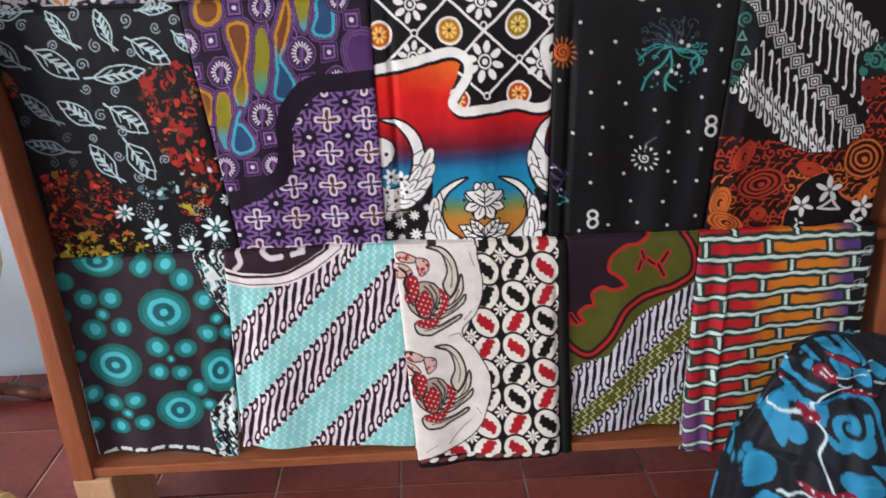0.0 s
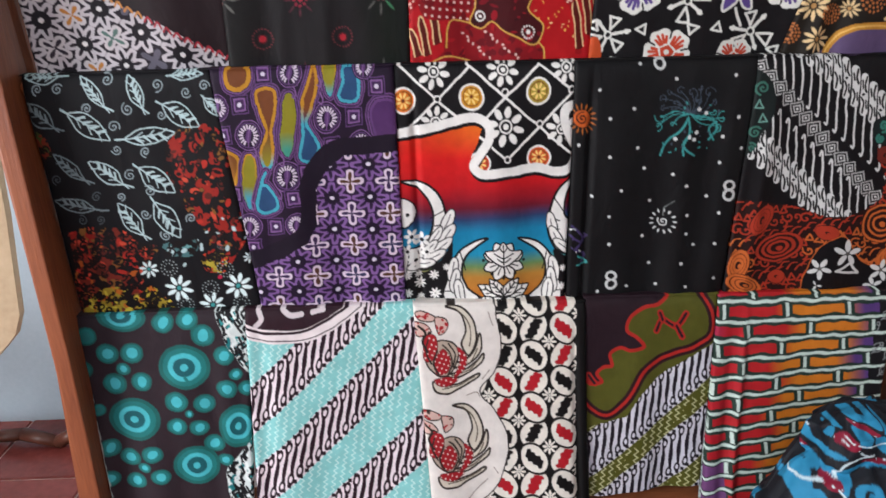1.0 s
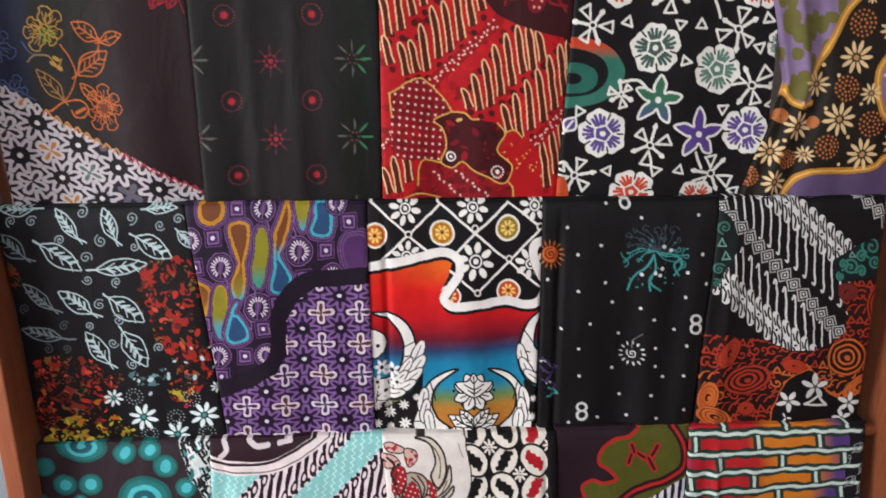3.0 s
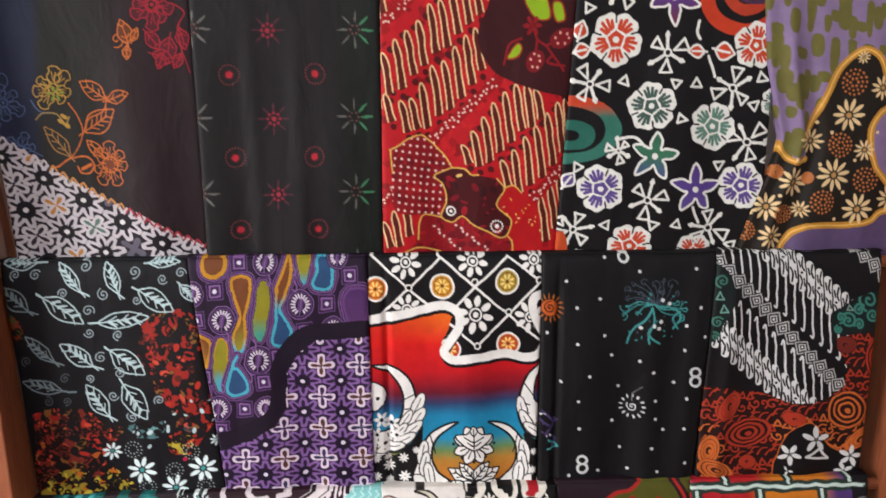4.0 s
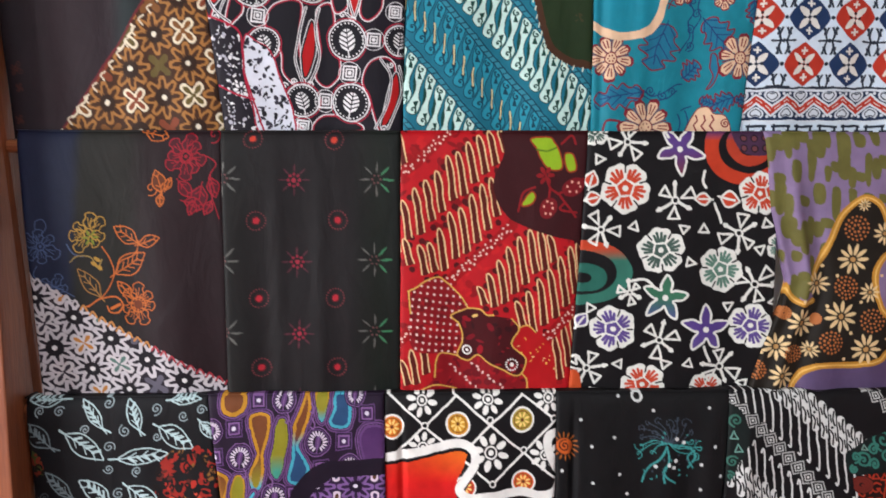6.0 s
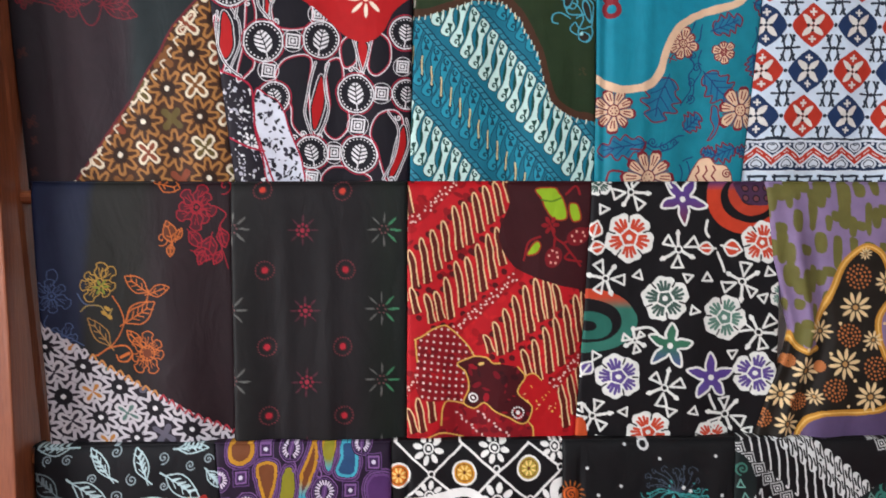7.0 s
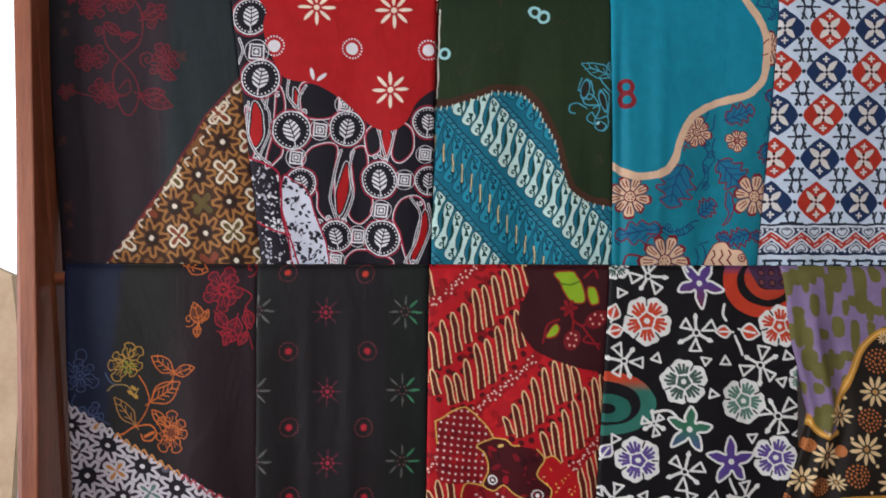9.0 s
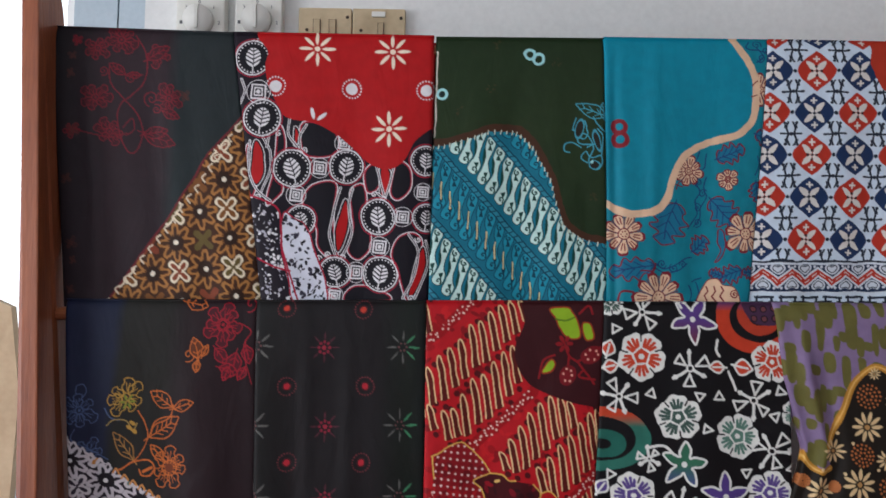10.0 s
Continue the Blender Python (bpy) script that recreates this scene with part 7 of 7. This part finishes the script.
def switch_plate(x0, x1, rockers):
    thing = empty("switch_plate", (x0 + x1) / 2, 0.215, 1.81)
    tagged(thing, "yellowed cream light switch plate with rocker switches", "switch", group="light switches on the wall")
    under(thing, "plate", box(x0, x1, 0.199, 0.2148, 1.762, 1.859), BRASS_PLATE, "", 0.003)
    for cx, cz, w in rockers:
        under(thing, "recess", box(cx - w, cx + w, 0.1984, 0.1996, cz - 0.020, cz + 0.020), DARK_PLASTIC)
        under(thing, "rocker", box(cx - w + 0.0012, cx + w - 0.0012, 0.1955, 0.1982, cz - 0.0188, cz + 0.0188), BRASS_PLATE, "", 0.001)
    for sx in (x0 + 0.016, x1 - 0.008):
        under(thing, "screw", rod((sx, 0.1988, 1.8165 if sx < x0 + 0.05 else 1.841), (sx, 0.1975, 1.8165 if sx < x0 + 0.05 else 1.841), 0.003), DARK_PLASTIC)
    return thing


switch_plate(-0.368, -0.270, ((-0.334, 1.817, 0.007), (-0.305, 1.817, 0.007)))
second = switch_plate(-0.2685, -0.171, ((-0.216, 1.812, 0.006),))
under(second, "indicator", box(-0.233, -0.208, 0.195, 0.1985, 1.842, 1.852), PLASTIC, "small pale indicator window", 0.001)


# ---- blue cloth heaped in front of the rack ----
def print_blue(p):
    blue, dark, wine, pale = lin(54, 138, 174), lin(36, 38, 44), lin(134, 34, 58), lin(200, 216, 220)
    p.only(((p.y > 850) | (p.x < 175) | (p.x > 910)).astype(float))
    for k in range(90):
        x, y = -500 + (k * 211) % 2100, (k * 157) % 1900
        a = 0.9 * math.sin(k * 1.3)
        q = [(-14, -90), (16, -50), (26, 10), (6, 90), (-14, 40), (-24, -22)]
        p.shape([(x + u * math.cos(a) - v * math.sin(a), y + u * math.sin(a) + v * math.cos(a)) for u, v in q], blue, None)
    for k in range(12):
        p.spiral(-400 + 190 * k, 900 + (k * 271) % 600, 60, 24, blue, 1.5, 40 * k)
    p.only()
    leaves = ([(300, 430), (330, 415), (345, 470), (335, 560), (300, 600), (275, 570), (280, 490)], [(375, 450), (400, 380), (430, 350), (440, 400), (420, 480), (410, 590), (385, 540)], [(430, 480), (460, 430), (522, 470), (505, 560), (470, 645), (440, 600)],
              [(440, 300), (480, 360), (560, 430), (548, 482), (500, 430), (450, 370)], [(365, 385), (400, 312), (432, 300), (392, 375)], [(488, 560), (540, 536), (552, 585), (500, 615)], [(560, 440), (640, 430), (640, 500), (610, 530)])
    top = ([(555, 95), (600, 96), (690, 140), (680, 152), (600, 132)], [(640, 60), (690, 108), (692, 152), (660, 112)], [(700, 95), (722, 140), (708, 172)], [(608, 165), (660, 186), (664, 245), (618, 245)], [(680, 186), (742, 208), (776, 305), (738, 302), (688, 240)], [(525, 135), (562, 178), (578, 198), (536, 182)],
           [(522, 198), (546, 198), (550, 264), (524, 254)], [(418, 250), (470, 238), (522, 325), (605, 350), (560, 374), (500, 334), (440, 292)], [(780, 176), (845, 228), (835, 285), (778, 232)], [(868, 256), (930, 280), (930, 340)])
    low = ([(188, 700), (292, 690), (282, 800), (230, 832), (186, 800)], [(320, 700), (422, 690), (412, 800), (300, 842)], [(640, 690), (780, 676), (802, 738), (744, 758), (832, 760), (792, 804), (700, 764)], [(780, 636), (930, 690), (930, 744), (830, 692)], [(842, 800), (930, 766), (930, 850)], [(200, 530), (222, 525), (215, 620), (195, 640)])
    for group in (leaves, top, low):
        for q in group:
            p.shape(q, blue, None, 3)
    p.line([(622, 428), (680, 384), (750, 376), (812, 410), (842, 490), (866, 610)], 40, blue, True, False, 0.6)
    p.spiral(722, 512, 82, 32, blue, 1.5, 150, -1)
    p.shape([(628, 548), (660, 572), (690, 566), (720, 578), (756, 560), (800, 538), (810, 582), (760, 612), (720, 600), (690, 612), (640, 592)], blue, None)
    for group in (([(558, 240), (600, 218), (622, 280), (568, 292)], [(598, 143), (690, 174), (680, 192), (608, 162)], [(448, 328), (512, 378), (500, 388), (454, 352)], [(658, 352), (720, 334), (845, 370), (780, 374), (700, 364)]), ([(558, 478), (606, 478), (612, 516), (558, 516)], [(478, 738), (560, 752), (682, 738), (722, 832), (640, 854), (560, 812)], [(234, 518), (256, 528), (250, 572)])):
        for q in group:
            p.shape(q, wine)
            p.only(p.inside(q))
            dx, dy, i, j = p.cells(0, 0, (34, 8), (-6, 32))
            p.field(np.hypot(dx, dy) - 5, pale)
            p.only()
    for group in (([(285, 510), (340, 498), (400, 518), (480, 520), (555, 505)], [(595, 470), (600, 400), (640, 340), (700, 315)], [(600, 515), (625, 560), (585, 640), (600, 740)], [(610, 240), (680, 252), (745, 238)], [(740, 205), (780, 175)], [(635, 295), (660, 315), (700, 315)]),
                  ([(790, 290), (850, 310), (905, 335)], [(455, 205), (480, 245)], [(430, 835), (480, 790), (540, 785)], [(720, 820), (790, 838), (860, 815), (920, 830)], [(215, 580), (260, 600), (285, 640)], [(285, 690), (260, 750), (215, 790)])):
        for q in group:
            p.line(q, 9, pale)


def blue_heap():
    """A cloth thrown over a low bundle on the floor: a bunched top, and folds that fall from it."""
    n, m = 380, 270
    cx, cy, h = 0.512, -0.16, 0.462
    a, t = np.meshgrid(np.linspace(-math.pi, math.pi, n), np.linspace(0.0, 1, m))
    z = np.interp(t, [0, 0.1, 0.2, 1], [h, h - 0.008, h - 0.026, 0.004])
    r = np.interp(z, [0, 0.22, 0.30, 0.31, 0.34, 0.37, 0.395, 0.41, 0.436, 0.454, h], [0.165, 0.146, 0.136, 0.121, 0.108, 0.094, 0.079, 0.074, 0.070, 0.045, 0.0])
    pleat = np.clip((t - 0.1) * 1.8, 0, 1)
    r = r * (1 + pleat * (0.05 * np.sin(5 * a + 0.7 + 2 * t) + 0.045 * np.sin(9 * a + 2.1 - 3 * t) + 0.028 * np.sin(17 * a + 5 * t) + 0.016 * np.sin(29 * a - 4 * t)))
    # creases of the bunched top, and one deep fold round its neck
    r = r + 0.007 * np.exp(-((t - 0.2) / 0.09) ** 2) * (np.sin(6 * a + 20 * t) + 0.7 * np.sin(11 * a - 26 * t)) - 0.012 * np.exp(-((z - 0.392 - 0.012 * np.sin(2 * a)) / 0.009) ** 2)
    lump = 0.010 * np.sin(3.1 * a + 9 * t) * pleat + 0.006 * np.sin(7 * a + 14 * t) * np.clip(4 * t, 0, 1) + 0.004 * np.sin(13 * a - 22 * t) * np.clip(4 * t, 0, 1)
    x = cx + r * np.sin(a) * 1.05 + 0.4 * lump
    y = cy - r * np.cos(a) * np.where(np.cos(a) > 0, 0.85, 0.36) + lump * 0.4 - 0.03 * t * np.cos(a)
    z = np.maximum(z + lump * np.clip(1.4 * (1 - t), 0, 1), 0.003)
    # the design lies square on the front of the heap, and runs on round its sides
    u = 640 + 3150 * (x - np.interp(z, [0.25, 0.368, 0.465], [0.475, 0.462, 0.49])) + np.where(np.cos(a) < 0, 700, 0)
    v = np.interp(z, [0.0, 0.20, 0.25, 0.368, 0.42, 0.465], [1600, 970, 830, 500, 290, 70])
    p = Print(u.ravel(), v.ravel(), lin(36, 38, 44), 2.6)
    print_blue(p)
    me = bpy.data.meshes.new("heaped_cloth")
    i = np.arange(n * m).reshape(m, n)
    quads = np.stack([i[:-1, :-1], i[:-1, 1:], i[1:, 1:], i[1:, :-1]], -1).reshape(-1, 4)
    me.from_pydata(np.stack([x.ravel(), y.ravel(), z.ravel()], 1).tolist(), [], quads.tolist())
    layer = me.color_attributes.new("dye", "FLOAT_COLOR", "POINT")
    layer.data.foreach_set("color", np.hstack([1.12 * p.c ** 1.13, np.ones((n * m, 1))]).astype(np.float32).ravel())
    me.materials.append(COTTON)
    ob = smooth(new("heaped_cloth", me))
    return tagged(ob, "blue and black batik cloth heaped in front of the rack", "cloth")


blue_heap()


# ---- things beside the rack ----
def side_chair():
    chair = empty("wooden_chair", -1.32, 0.3, 0)
    tagged(chair, "dark brown wooden chair standing beside the rack", "chair")
    for x in (-1.83, -1.45):
        for y in (0.15, 0.49):
            under(chair, "leg", box(x - 0.02, x + 0.02, y - 0.02, y + 0.02, 0, 0.43), DARK_WOOD, "", 0.003)
    under(chair, "seat", box(-1.86, -1.42, 0.12, 0.52, 0.432, 0.458), DARK_WOOD, "", 0.005)
    bm = bmesh.new()
    pts = [Vector((-1.45, 0.49, 0.03)), Vector((-1.20, 0.50, 0.02)), Vector((-1.12, 0.492, 0.03)), Vector((-1.03, 0.478, 0.014)), Vector((-0.97, 0.47, 0.05))]
    for a, b in zip(pts, pts[1:]):
        rod(a, b, 0.017, 0.015, 10, bm)
    smooth(under(chair, "curved_foot", bm, DARK_WOOD))
    return chair


side_chair()
board = part("board", bmesh.new(), TAN_CARD)
bm = bmesh.new()
outline = [(-1.43, 0.0), (-1.36, 0.0), (-1.02, 0.335), (-0.992, 0.365), (-0.975, 0.41), (-0.962, 0.62), (-0.955, 1.12), (-0.985, 1.30), (-1.03, 1.32), (-1.05, 0.44)]
front = [bm.verts.new((x, 0.33 + 0.06 * z, z)) for x, z in outline]
rear = [bm.verts.new((x, 0.35 + 0.06 * z, z)) for x, z in outline]
bm.faces.new(front[::-1])
bm.faces.new(rear)
for k in range(len(outline)):
    j = (k + 1) % len(outline)
    bm.faces.new((front[k], front[j], rear[j], rear[k]))
bmesh.ops.recalc_face_normals(bm, faces=list(bm.faces))
bm.to_mesh(board.data)
bm.free()
tagged(board, "narrow tan fibre board leaning upright beside the rack", "board")

pole = empty("bamboo_pole", -1.05, 0.2, 0.02)
tagged(pole, "pale yellow bamboo pole lying on the tiles", "pole")
a, b = Vector((-1.30, 0.30, 0.022)), Vector((-0.885, 0.065, 0.022))
smooth(under(pole, "cane", rod(a, b, 0.019, 0.018, 16), BAMBOO))
for t in (0.25, 0.58, 0.9):
    c = a.lerp(b, t)
    d = (b - a).normalized() * 0.004
    smooth(under(pole, "joint_ring", rod(c - d, c + d, 0.0212, 0.0212, 16), BAMBOO))


# ---- floor tiles ----
def tile_mesh(name, size):
    bm = box(-size / 2, size / 2, -size / 2, size / 2, -0.012, 0.0)
    bmesh.ops.bevel(bm, geom=[e for e in bm.edges if all(v.co.z > -0.001 for v in e.verts)], offset=0.0025, segments=2, affect="EDGES")
    me = bpy.data.meshes.new(name)
    bm.to_mesh(me)
    bm.free()
    me.materials.append(TILE)
    return me


PITCH = 0.25
one = tile_mesh("tile", PITCH - 0.0045)
rest = bmesh.new()
for i in range(-13, 12):
    for j in range(-15, 3):
        x, y = -0.157 + PITCH * (i + 0.5), 0.105 + PITCH * (j + 0.5)
        if not (-3.1 < x < 2.55 and -3.55 < y < (0.24 if x > -0.5 else 0.5)):
            continue
        if -2.1 < x < 1.4 and y > -1.0:
            ob = new("tile", one)
            ob.parent = floor
            ob.location = (x, y, 0.0006 * math.sin(7 * i + 3 * j))
            ob.rotation_euler = (0, 0, math.pi / 2 * ((i * 3 + j) % 4))
        else:
            s = PITCH / 2 - 0.003
            box(x - s, x + s, y - s, y + s, -0.012, 0.0, rest)
rest_tiles = part("tiles", rest, TILE, floor)
tagged(rest_tiles, kind="stuff")
